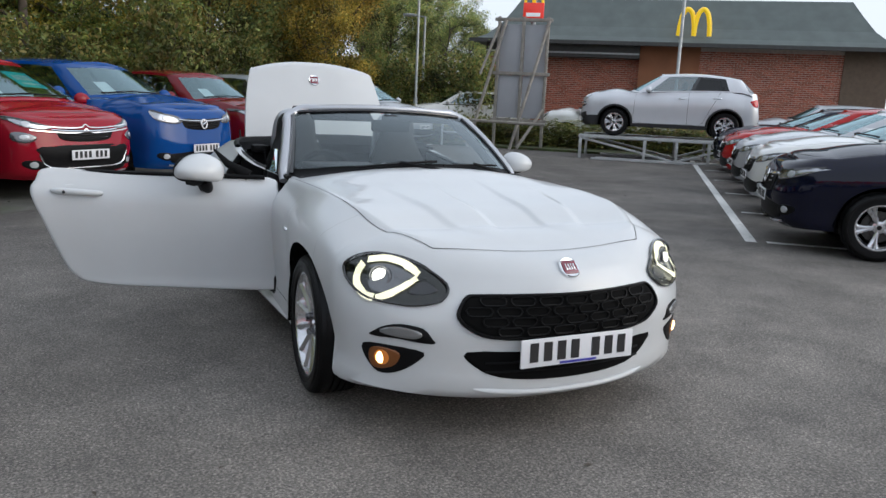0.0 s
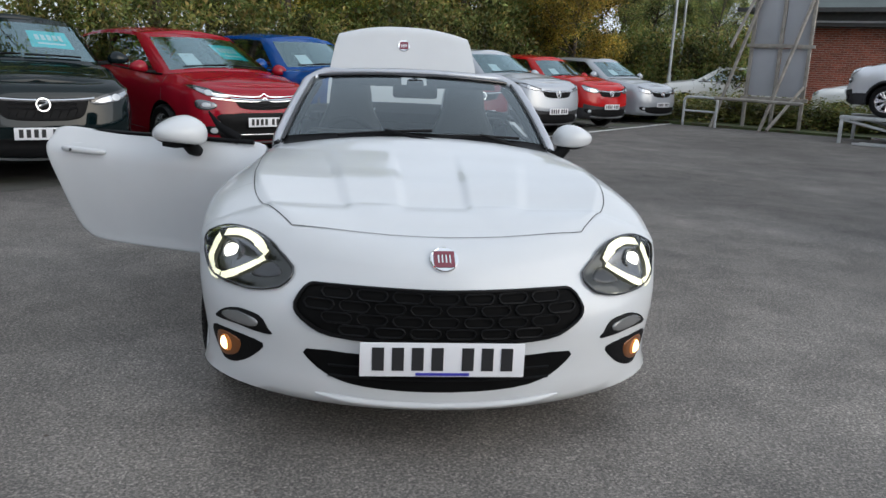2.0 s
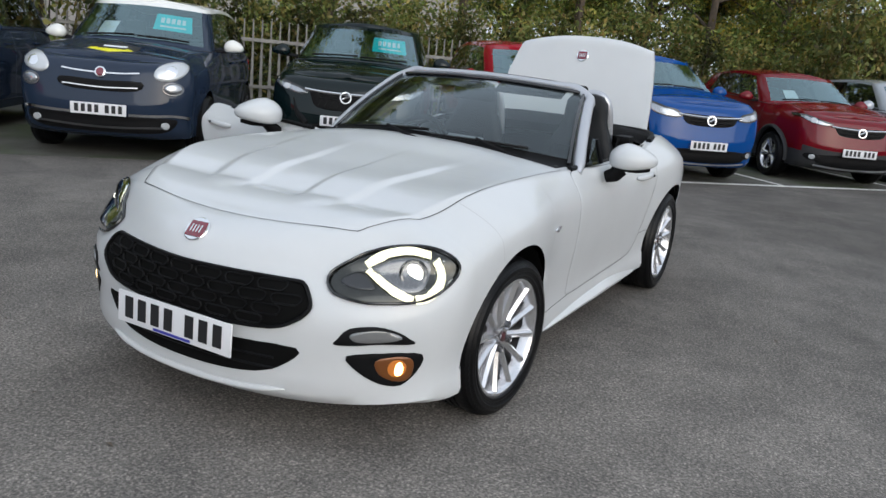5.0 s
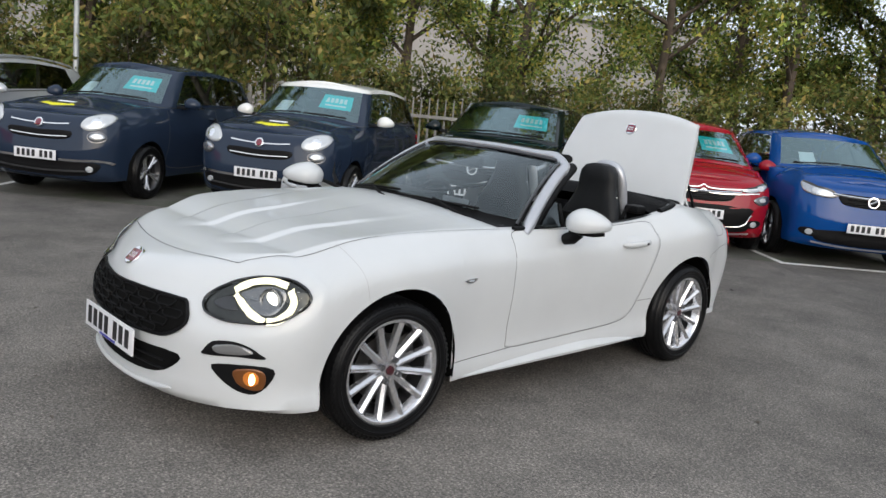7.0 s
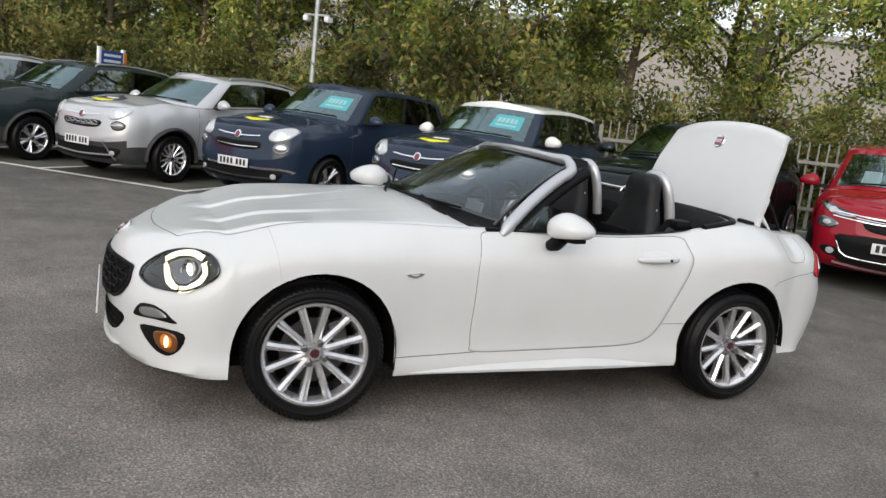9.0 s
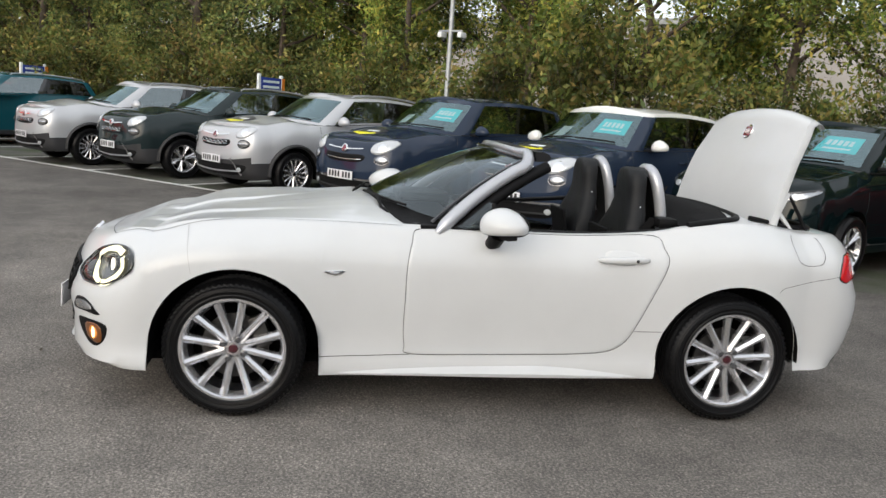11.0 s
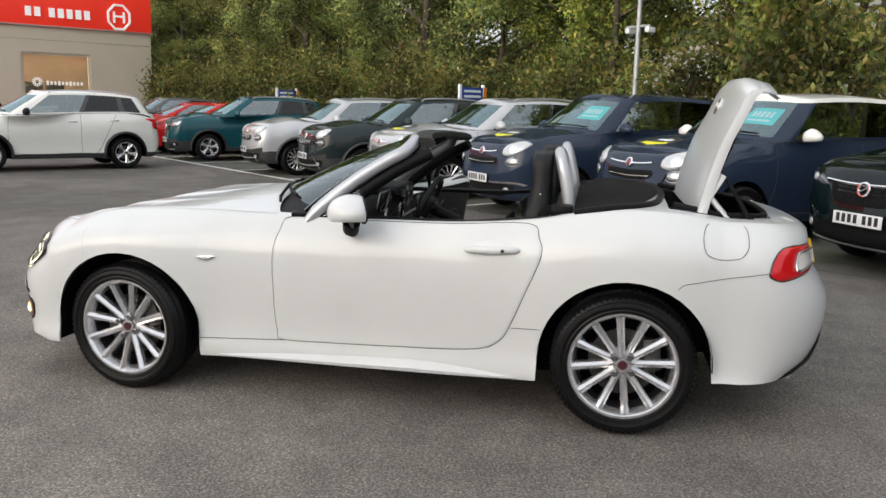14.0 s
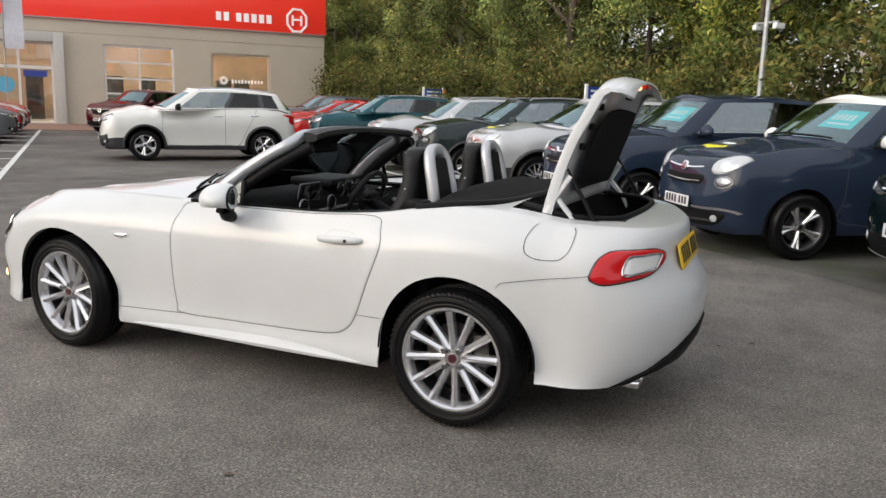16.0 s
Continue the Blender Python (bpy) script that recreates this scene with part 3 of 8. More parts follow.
slab("verge", -70, 60, -40, -10.0, -0.3, 0.10, GRASS, "rough grass verge with fallen leaves under trees", "verge")
slab("kerb", -70, 60, -10.0, -9.86, -0.1, 0.12, KERB, "low concrete kerb along the verge", "kerb", 0.01)
slab("bay_surface", -26, 17.2, -9.84, -4.56, -0.05, 0.0022, mat("mossy_asphalt", (0.085, 0.083, 0.072), 0.85, vary=0.35, scale=3, bump=0.4, bscale=110, dirt=((0.045, 0.062, 0.022), 0.9, 0.5, 0.68)), "darker asphalt of the bays with mossy patches", "paving")
for name, d0, d1, n0, n1 in [("bay_line_front", -26, -5.22, -4.55, -4.46), ("bay_line_front", 4.17, 17.5, -4.55, -4.46), ("bay_line_front", 4.0, 16.9, 2.56, 2.67), ("bay_line_front", -30, -9.5, 2.40, 2.50)]:
    slab(name, d0, d1, n0, n1, -0.01, 0.004, LINEPAINT, "worn white painted bay line", "road marking")
for d in [-5.26 - 2.43 * k for k in range(9)] + [4.21 + 2.43 * k for k in range(6)]:
    slab("bay_line", d - 0.04, d + 0.04, -9.2, -4.552, -0.01, 0.004, LINEPAINT, "worn white painted bay line", "road marking")
for d in [4.05 + 2.43 * k for k in range(6)]:
    slab("bay_line", d - 0.04, d + 0.04, 2.772, 7.4, -0.01, 0.004, LINEPAINT, "worn white painted bay line", "road marking")
for d in [-9.6 - 2.43 * k for k in range(8)]:
    slab("bay_line", d - 0.04, d + 0.04, 2.502, 7.0, -0.01, 0.004, LINEPAINT, "worn white painted bay line", "road marking")


def litter():
    """Fallen leaves and grit lying on the asphalt."""
    rng = np.random.default_rng(21)
    n = 260
    p = np.stack([rng.uniform(-5, 9, n), rng.uniform(-6, 6, n), np.full(n, 0.004)], 1)
    a = rng.uniform(0, 2 * math.pi, n)
    s = rng.uniform(0.004, 0.014, n) * np.where(rng.uniform(0, 1, n) > 0.9, 1.8, 1)
    vs, fs = [], []
    for q, an, r in zip(p, a, s):
        o = len(vs)
        u, v = np.array((math.cos(an), math.sin(an), 0)), np.array((-math.sin(an), math.cos(an), 0))
        vs += [q - u * r, q + v * r * 0.45 + (0, 0, r * 0.3), q + u * r, q - v * r * 0.45 + (0, 0, r * 0.2)]
        fs.append((o, o + 1, o + 2, o + 3))
    return vs, fs


tagged(part("leaf_litter", (*litter(), mat("dry_leaf", (0.075, 0.06, 0.045), 0.8, island=0.9), None, 0)), "scattered dry leaf scraps and grit on the asphalt", "litter", kind="stuff")
# plain dark wall, added out of view to close the camera's side
slab("far_wall", -75, 75, 46, 46.6, -0.1, 4.0, mat("dull_brown_cladding", (0.10, 0.095, 0.085), 0.8, vary=0.2, scale=0.4), "long plain dull brown wall added unseen on the far side", "wall")


# ---- parked cars ----
def tinted(name, rgb, metal=0.35):
    return paint(name, rgb, 0.0, 0.5, 0.7, 0.0)


NAVY = tinted("blue_grey_paint", (0.017, 0.027, 0.050))
DEEPNAVY = tinted("midnight_blue_paint", (0.003, 0.004, 0.016))
BOTTLE = tinted("bottle_green_paint", (0.003, 0.008, 0.009))
OLIVE = tinted("slate_green_paint", (0.015, 0.024, 0.026))
SILVER = paint("silver_paint", (0.47, 0.48, 0.50), 0.35, 0.33)
PALESILVER = paint("pale_silver_paint", (0.62, 0.63, 0.66), 0.25, 0.33)
SILVERD = paint("mid_silver_paint", (0.36, 0.38, 0.41), 0.35, 0.35)
REDP = tinted("red_paint", (0.25, 0.006, 0.016), 0.1)
CHERRY = tinted("cherry_red_paint", (0.13, 0.004, 0.009), 0.2)
BRIGHTRED = tinted("bright_red_paint", (0.38, 0.012, 0.012), 0.05)
BLUE = tinted("royal_blue_paint", (0.004, 0.052, 0.22), 0.3)
TEAL = tinted("teal_paint", (0.008, 0.065, 0.085), 0.3)
MAROON = tinted("maroon_paint", (0.06, 0.003, 0.006))
CREAM = paint("plain_white_paint", (0.72, 0.72, 0.69))
GREYP = tinted("grey_paint", (0.10, 0.105, 0.11), 0.5)
CLAD = mat("grey_cladding", (0.022, 0.022, 0.024), 0.65, vary=0.15, bump=0.2, bscale=200)
DARKCABIN = mat("dark_cabin", (0.012, 0.012, 0.013), 0.7, vary=0.3)

# length, width, height, wheelbase, front overhang, hood edge height, cowl (y, z), belt rear z, roof (y0, y1), rear glass foot y, n_nose
KINDS = {
    "tall_hatch": dict(L=4.24, W=1.78, H=1.68, wb=2.61, fo=0.86, hood=0.96, cowl=(-1.02, 1.13), belt=1.12, roof=(-0.36, 1.66), tail=1.93, nose=3.3, R=0.325),
    "crossover": dict(arch=0.10, L=4.26, W=1.79, H=1.62, wb=2.57, fo=0.87, hood=0.97, cowl=(-0.98, 1.10), belt=1.15, roof=(-0.26, 1.60), tail=1.98, nose=3.2, R=0.335),
    "mpv": dict(L=4.50, W=1.83, H=1.66, wb=2.75, fo=0.92, hood=0.94, cowl=(-1.28, 1.12), belt=1.12, roof=(-0.42, 1.85), tail=2.06, nose=3.1, R=0.33),
    "cab_forward": dict(arch=0.12, L=4.43, W=1.83, H=1.64, wb=2.78, fo=0.90, hood=0.90, cowl=(-1.52, 1.07), belt=1.10, roof=(-0.45, 1.85), tail=2.06, nose=3.1, R=0.33),
    "suv": dict(L=4.28, W=1.80, H=1.65, wb=2.56, fo=0.88, hood=1.0, cowl=(-1.06, 1.13), belt=1.16, roof=(-0.30, 1.66), tail=1.98, nose=3.2, R=0.34),
    "hatch": dict(arch=0.11, L=4.30, W=1.79, H=1.50, wb=2.64, fo=0.90, hood=0.86, cowl=(-1.0, 1.04), belt=1.04, roof=(-0.12, 1.52), tail=2.05, nose=3.1, R=0.32),
}
TEMPLATES = {}


def parked_car(kind, label, d, n, body, turn=0.0, roof=None, clad=False, face="plain", card=0, paper=False, sticker=False, spec=None, heading=1, z=0.0, wheel_key=None, group="", caps=None, rails=False):
    """A car whose front middle stands at (d, n) of the car park, heading +n (or -n), turned by some degrees."""
    P = KINDS[kind]
    hw, wb = P["W"] / 2, P["wb"]
    yf, yr = -wb / 2 - P["fo"], P["L"] - wb / 2 - P["fo"]
    fx, fy = lot(d, n)
    hd = LOT - 90 if heading > 0 else LOT + 90  # heading of the nose
    place = pose(fx, fy, z, 0, 0, hd + 90 + turn) @ pose(0, -yf, 0)
    car = thing("parked_car", label, "car", place, group)
    key = (kind, clad)
    R = P["R"]
    if key not in TEMPLATES:
        y0, y1 = -wb / 2 - R - 0.075, wb / 2 + R + 0.09
        cy, cz = P["cowl"]
        hz = P["hood"]
        w = hw * 0.985
        S = Shell(
            y0, y1,
            nose=[(0, yf + 0.14, 0.22), (0.11, yf + 0.045, 0.27), (0.31, yf + 0.02, 0.42), (0.43, yf, 0.5), (0.55, yf + 0.01, 0.58), (0.66, yf + 0.025, 0.66), (0.75, yf + 0.045, hz - 0.13), (0.82, yf + 0.065, hz - 0.08), (0.88, yf + 0.085, hz - 0.035), (0.93, yf + 0.125, hz - 0.008), (1, yf + 0.22, hz + 0.015)],
            tail=[(0, yr - 0.12, 0.28), (0.2, yr - 0.02, 0.42), (0.43, yr, 0.58), (0.66, yr - 0.03, 0.76), (0.82, yr - 0.05, 0.92), (1, yr - 0.10, P["belt"] - 0.02)],
            side=[(y0, w - 0.04), (y0 + 0.25, w - 0.004), (-wb / 2, w), (0, w - 0.012), (wb / 2, w + 0.005), (y1 - 0.2, w - 0.015), (y1, w - 0.055)],
            belt_x=[(y0, hw - 0.17), (-wb / 2 + 0.2, hw - 0.14), (cy, hw - 0.115), (0.4, hw - 0.095), (wb / 2, hw - 0.10), (y1, hw - 0.15)],
            belt_z=[(y0, hz + 0.055), (-wb / 2, hz + 0.12), (cy, cz - 0.045), (0.3, (cz + P["belt"]) / 2 - 0.01), (wb / 2, P["belt"]), (y1, P["belt"] - 0.005)],
            sill=0.245, arches=[(-wb / 2, R, R + 0.052), (wb / 2, R, R + 0.052)],
            crown=[(yf, 0.0), (yf + 0.35, 0.045), (cy - 0.3, 0.07), (cy, 0.06), (cy + 0.5, 0.02), (yr, 0.02)],
            gain=[(0, 0.955), (0.1, 0.975), (0.2, 0.972), (0.4, 0.985), (0.62, 1.0), (0.72, 0.992), (0.85, 0.975), (1, 0.94)],
            n_nose=P["nose"], n_tail=3.0, side_steps=34, srows=(1, 0.96, 0.85, 0.66, 0.45, 0.22))
        B = S.bvh
        t = dict(S=S)
        # greenhouse rings, half from the middle of the windscreen to the middle of the rear glass
        r0, r1 = P["roof"]
        gt = P["tail"]
        rx = hw - 0.30
        cols = []
        for u in (0, 0.2, 0.4, 0.6, 0.78, 0.92):
            cols.append(("screen", (u * (hw - 0.13), cy + 0.20 * u ** 2.2), (u * (rx + 0.01), r0 + 0.09 * u ** 2.4)))
        a0, a1 = cy + 0.30, gt - 0.14
        b0, b1 = r0 + 0.16, r1 - 0.06
        def sidecol(tag, f):
            yb, yt = a0 + (a1 - a0) * f, b0 + (b1 - b0) * f
            return (tag, (np.interp(yb, [cy, 0.4, gt], [hw - 0.125, hw - 0.105, hw - 0.125]), yb), (rx + 0.035 - 0.05 * max(f - 0.7, 0), yt))
        for tag, f in (("pillar", 0.0), ("glass1", 0.05), ("glass1", 0.2), ("glass1", 0.36), ("glass1", 0.435), ("post", 0.44), ("glass2", 0.475), ("glass2", 0.6), ("glass2", 0.755), ("post" if kind != "crossover" else "glass2", 0.76), ("glass3" if kind != "crossover" else "glass2", 0.80), ("glass3" if kind != "crossover" else "pillar", 0.93), ("pillar", 0.94), ("pillar", 1.0)):
            cols.append(sidecol(tag, f))
        for u in (0.90, 0.6, 0.3, 0):
            cols.append(("rear", (u * (hw - 0.15), gt + 0.03 * (1 - u * u)), (u * (rx - 0.02), r1 + 0.03 * (1 - u * u))))
        rows = (0.0, 0.10, 0.90, 1.0)
        ztop = P["H"] - 0.055
        gv = []
        for tag, (bx, by), (tx, ty) in cols:
            zb = on_skin(B, "top", min(bx, hw - 0.14), by)[0].z - 0.012
            zt = ztop - 0.03 * (tx / rx) ** 2 - P.get("arch", 0.08) * abs((ty - r0 - 0.42 * (r1 - r0)) / (0.58 * (r1 - r0))) ** 2
            for v in rows:
                bow = 0.05 * math.sin(math.pi * v) * (bx / hw) ** 2
                f = 0.035 * math.sin(math.pi * v)
                gv.append((bx + (tx - bx) * v + bow, by + (ty - by) * v - (f if tag == "screen" else -f if tag == "rear" else 0), zb + (zt - zb) * v))
        nr = len(rows)
        C = len(cols)
        V = gv + [(-x, y, zz) for x, y, zz in gv]
        frame_f, frame_i, panes = [], [], {}
        for sg in (0, 1):
            o = sg * C * nr
            for i in range(C - 1):
                ta, tb = cols[i][0], cols[i + 1][0]
                for k in range(nr - 1):
                    q = (o + i * nr + k, o + (i + 1) * nr + k, o + (i + 1) * nr + k + 1, o + i * nr + k + 1)
                    if sg:
                        q = q[::-1]
                    if k == 1 and ta == tb and ta not in ("pillar", "post"):
                        panes.setdefault((ta, sg if ta.startswith("glass") else 0), []).append(q)
                    else:
                        frame_f.append(q)
                        frame_i.append(2 if k == 1 and (ta in ("post", "glass1", "glass2") and tb in ("post", "glass1", "glass2", "glass3")) else 1 if k == 2 else 0)
        t["frame"], t["frame_i"] = (V, frame_f), frame_i
        # roof cap with a crown
        top = [i * nr + nr - 1 for i in range(C)]
        rv, rf = [], []
        ws = (1, 0.9, 0.7, 0.4, 0, -0.4, -0.7, -0.9, -1)
        for i in top:
            x, y, zz = gv[i]
            for q in ws:
                rv.append((x * q, y, zz + 0.055 * (1 - abs(q) ** 2.4) * min(1, (x / rx) * 1.6) - 0.0))
        for i in range(C - 1):
            for j in range(len(ws) - 1):
                a = i * len(ws) + j
                rf.append((a, a + len(ws), a + len(ws) + 1, a + 1))
        t["roof"] = (rv, rf)
        t["panes"] = {k: mesh_from("window_pane", *_used(V, f), SCREEN if k[0] == "screen" else SIDEGLASS if k[0] == "glass1" else DARKGLASS, None, 60) for k, f in panes.items()}
        t["seal"] = mesh_from("window_seal", *tube([(x, y, zz + 0.006) for x, y, zz in [gv[i * nr] for i in range(6, C - 4)]], 0.012, 5), BLACK, smooth=60)
        t["seal_r"] = mesh_from("window_seal", *tube([(-x, y, zz + 0.006) for x, y, zz in [gv[i * nr] for i in range(6, C - 4)]], 0.012, 5), BLACK, smooth=60)
        t["gv"], t["nr"], t["cols"] = gv, nr, cols
        bm = box_bm(P["W"] - 0.42, 0.30, 0.10, (0, cy + 0.32, 1.0), 0.04, 2)
        for sx in (-1, 1):
            box_bm(0.46, 0.16, 0.55, (sx * 0.36, 0.28, 0.93), 0.06, 2, bm)
            box_bm(0.26, 0.11, 0.20, (sx * 0.36, 0.33, 1.27), 0.04, 2, bm)
        box_bm(P["W"] - 0.5, 0.16, 0.5, (0, 1.15, 0.93), 0.06, 2, bm)
        for sx in (-1, 1):
            box_bm(0.24, 0.09, 0.16, (sx * 0.36, 1.19, 1.22), 0.035, 2, bm)
        t["cabin"] = bm_mesh("cabin_seats", bm, DARKCABIN, 50)
        TEMPLATES[key] = t
    t = TEMPLATES[key]
    S = t["S"]
    B = S.bvh
    cy, cz = P["cowl"]
    hz = P["hood"]

    def pick(tg, c):
        if tg[0] == "top" and cy + 0.1 < c[1] < P["tail"] - 0.02 and abs(c[0]) < hw - 0.15:
            return 1
        if clad and tg[0] == "side" and (tg[3] < 2 or (c[2] < 0.52 and c[1] < yf + 0.55)):
            return 2
        return 0

    mk = (key, body.name)
    if mk not in TEMPLATES:
        TEMPLATES[mk] = S.mesh("body", [body, DARKCABIN, CLAD], pick)
    part("body", TEMPLATES[mk], car)
    rb = roof or body
    rk = (key, body.name, rb.name, "frame")
    if rk not in TEMPLATES:
        TEMPLATES[rk] = mesh_from("cabin_frame", *t["frame"], [body, rb, GLOSSBLACK], t["frame_i"], smooth=45)
    part("cabin_frame", TEMPLATES[rk], car)
    rk = (key, rb.name, "roof")
    if rk not in TEMPLATES:
        TEMPLATES[rk] = mesh_from("roof", *t["roof"], rb, smooth=45)
    part("roof", TEMPLATES[rk], car)
    for k, me in t["panes"].items():
        part("windscreen" if k[0] == "screen" else "rear_window" if k[0] == "rear" else "side_window", me, car).visible_shadow = False
    part("window_seal", t["seal"], car)
    part("window_seal", t["seal_r"], car)
    part("cabin_seats", t["cabin"], car)
    if rails:
        for sg in (1, -1):
            lk = (key, "rail", sg)
            if lk not in TEMPLATES:
                line = [(sg * (x - 0.035), y, zz + 0.045) for x, y, zz in [t["gv"][i * t["nr"] + t["nr"] - 1] for i in range(7, len(t["cols"]) - 5)]]
                line = [(line[0][0], line[0][1] - 0.05, line[0][2] - 0.04)] + line + [(line[-1][0], line[-1][1] + 0.05, line[-1][2] - 0.04)]
                TEMPLATES[lk] = mesh_from("roof_rail", *tube(line, 0.014, 6), SATIN, smooth=60)
            part("roof_rail", TEMPLATES[lk], car, "satin silver roof rail")
    for sg in (1, -1):
        for yc in (-wb / 2, wb / 2):
            lk = (key, "liner", sg, yc)
            if lk not in TEMPLATES:
                TEMPLATES[lk] = mesh_from("arch_liner", *arch_liner(yc, R, R + 0.055, sg * (hw - 0.03), sg * 0.52, 0.25), VOID, smooth=40)
            part("arch_liner", TEMPLATES[lk], car)
            if clad:
                lk = (key, "flare", sg, yc)
                if lk not in TEMPLATES:
                    rr = R + 0.082
                    pts = [on_skin(B, "left" if sg > 0 else "right", yc + rr * math.cos(a), R + rr * math.sin(a))[0] + Vector((sg * 0.008, 0, 0)) for a in np.linspace(-0.1, math.pi + 0.1, 19)]
                    TEMPLATES[lk] = mesh_from("arch_flare", *tube(pts, 0.044, 8, squash=0.6), CLAD, smooth=60)
                part("arch_flare", TEMPLATES[lk], car)
    uk = (key, "under")
    if uk not in TEMPLATES:
        TEMPLATES[uk] = bm_mesh("underbody", box_bm(1.1, P["L"] - 0.5, 0.06, (0, (yf + yr) / 2, 0.27), 0.02), VOID)
    part("underbody", TEMPLATES[uk], car)
    sp = spec or (R, R - 0.115, 0.21, 5, "vee")
    wkey = wheel_key or (kind, sp)
    for sg in (1, -1):
        for i, yc in enumerate((-wb / 2, wb / 2)):
            add_wheel(car, wkey, sg * (hw - 0.115), yc, R, sg, spin=0.3 * (i + 1) + d, spec=sp, bolts=False)

    # front: lamps, grille, badge, plate
    def cached(name, key2, make, material, label="", parent=None, smooth=50):
        kk = (key, face, name, key2)
        if kk not in TEMPLATES:
            TEMPLATES[kk] = mesh_from(name, *make(), material, smooth=smooth)
        return part(name, TEMPLATES[kk], parent or car, label)

    for sg in (1, -1):
        mir = sg < 0
        if face == "round":
            cached("headlamp", sg, lambda: patch(B, [(0.63 + (0.125 if clad else 0.145) * math.cos(a), hz - 0.065 + (0.085 if clad else 0.092) * math.sin(a) + 0.03 * math.cos(a)) for a in np.linspace(0, 2 * math.pi, 15)[:-1]], "front", 0.014, 2, dome=0.004, mirror=mir), LAMPGLASS, "large oval headlamp")
            cached("lamp_core", sg, lambda: patch(B, [(0.64 + 0.055 * math.cos(a), hz - 0.065 + 0.048 * math.sin(a)) for a in np.linspace(0, 2 * math.pi, 13)[:-1]], "front", 0.0195, 0, mirror=mir), CHROME)
            cached("lower_lamp", sg, lambda: patch(B, [(0.665 + 0.078 * math.cos(a), hz - 0.225 + 0.05 * math.sin(a)) for a in np.linspace(0, 2 * math.pi, 13)[:-1]], "front", 0.018, 2, dome=0.006, mirror=mir), DARKLENS if clad else LAMPINNER, "small oval lower lamp")
            cached("lamp_ring", sg, lambda: tube([on_skin(B, "front", sg * (0.665 + 0.088 * math.cos(a)), hz - 0.225 + 0.058 * math.sin(a))[0] + Vector((0, -0.008, 0)) for a in np.linspace(0, 2 * math.pi, 17)[:-1]], 0.007, 6, True), DIMCHROME if not clad else CLAD)
        else:
            ol = {"plain": [(0.40, hz - 0.15), (0.47, hz - 0.09), (0.62, hz - 0.06), (0.745, hz - 0.015), (0.77, hz - 0.06), (0.74, hz - 0.13), (0.60, hz - 0.17), (0.46, hz - 0.175)],
                  "slim": [(0.43, hz - 0.10), (0.60, hz - 0.055), (0.77, hz + 0.0), (0.79, hz - 0.03), (0.72, hz - 0.085), (0.55, hz - 0.125)],
                  "chevron": [(0.43, hz - 0.10), (0.60, hz - 0.055), (0.77, hz + 0.0), (0.79, hz - 0.03), (0.72, hz - 0.085), (0.55, hz - 0.125)],
                  "wide": [(0.42, hz - 0.15), (0.53, hz - 0.105), (0.68, hz - 0.07), (0.80, hz - 0.035), (0.80, hz - 0.075), (0.73, hz - 0.13), (0.57, hz - 0.17), (0.46, hz - 0.18)]}[face]
            hl = cached("headlamp", sg, lambda: patch(B, ol, "front", 0.012, 3, mirror=mir), LAMPINNER, "clear swept-back headlamp")
            cc = np.array(ol).mean(0)
            cached("lamp_core", sg, lambda: patch(B, [(cc[0] + 0.045 * math.cos(a) + 0.03, cc[1] + 0.035 * math.sin(a)) for a in np.linspace(0, 2 * math.pi, 11)[:-1]], "front", 0.018, 0, mirror=mir), LAMPGLASS, parent=hl)
            cached("lamp_brow", sg, lambda: ribbon(B, np.array(ol[:4]) * (sg, 1), "front", 0.022, 0.014, 3), GLOSSBLACK, parent=hl)
            cached("fog_surround", sg, lambda: patch(B, [(0.53, 0.40), (0.60, 0.45), (0.72, 0.45), (0.74, 0.40), (0.66, 0.355), (0.56, 0.36)], "front", 0.008, 3, mirror=mir), BLACK)
            cached("fog_lamp", sg, lambda: patch(B, [(0.64 + 0.042 * math.cos(a), 0.405 + 0.036 * math.sin(a)) for a in np.linspace(0, 2 * math.pi, 11)[:-1]], "front", 0.016, 0, mirror=mir), LAMPGLASS)
        cached("tail_lamp", sg, lambda: patch(B, [(hw - 0.38, 0.98), (hw - 0.2, 1.0), (hw - 0.11, 0.97), (hw - 0.10, 0.86), (hw - 0.18, 0.82), (hw - 0.33, 0.86)], "rear", 0.016, 3, mirror=mir), REDLENS, "red tail lamp")
        cached("tail_lamp_side", sg, lambda: patch(B, ([(yr - 0.40, 1.05), (yr - 0.24, 1.045), (yr - 0.10, 1.02), (yr - 0.055, 0.96), (yr - 0.055, 0.90), (yr - 0.17, 0.905), (yr - 0.25, 0.97)] if kind == "suv" else [(yr - 0.30, 0.95), (yr - 0.14, 1.0), (yr - 0.06, 0.97), (yr - 0.06, 0.88), (yr - 0.16, 0.85)]), "left" if sg > 0 else "right", 0.012, 3), REDLENS)
        ax = "left" if sg > 0 else "right"
        dA = cy + 0.16
        mid = 0.42
        dz = lambda y: S.bz(y) - 0.02
        doors = [(dA, dz(dA)), (dA - 0.02, 0.62), (dA + 0.03, 0.36), (mid, 0.35), (wb / 2 - R - 0.22, 0.37), (wb / 2 - R - 0.04, 0.70), (wb / 2 - 0.16, dz(wb / 2 - 0.16))]
        cached("door_shut_line", sg, lambda: ribbon(B, doors, ax, 0.007, 0.002, 5), SEAM, smooth=0)
        cached("door_shut_line", (sg, 1), lambda: ribbon(B, [(mid, dz(mid)), (mid - 0.01, 0.6), (mid, 0.355)], ax, 0.007, 0.002, 4), SEAM, smooth=0)
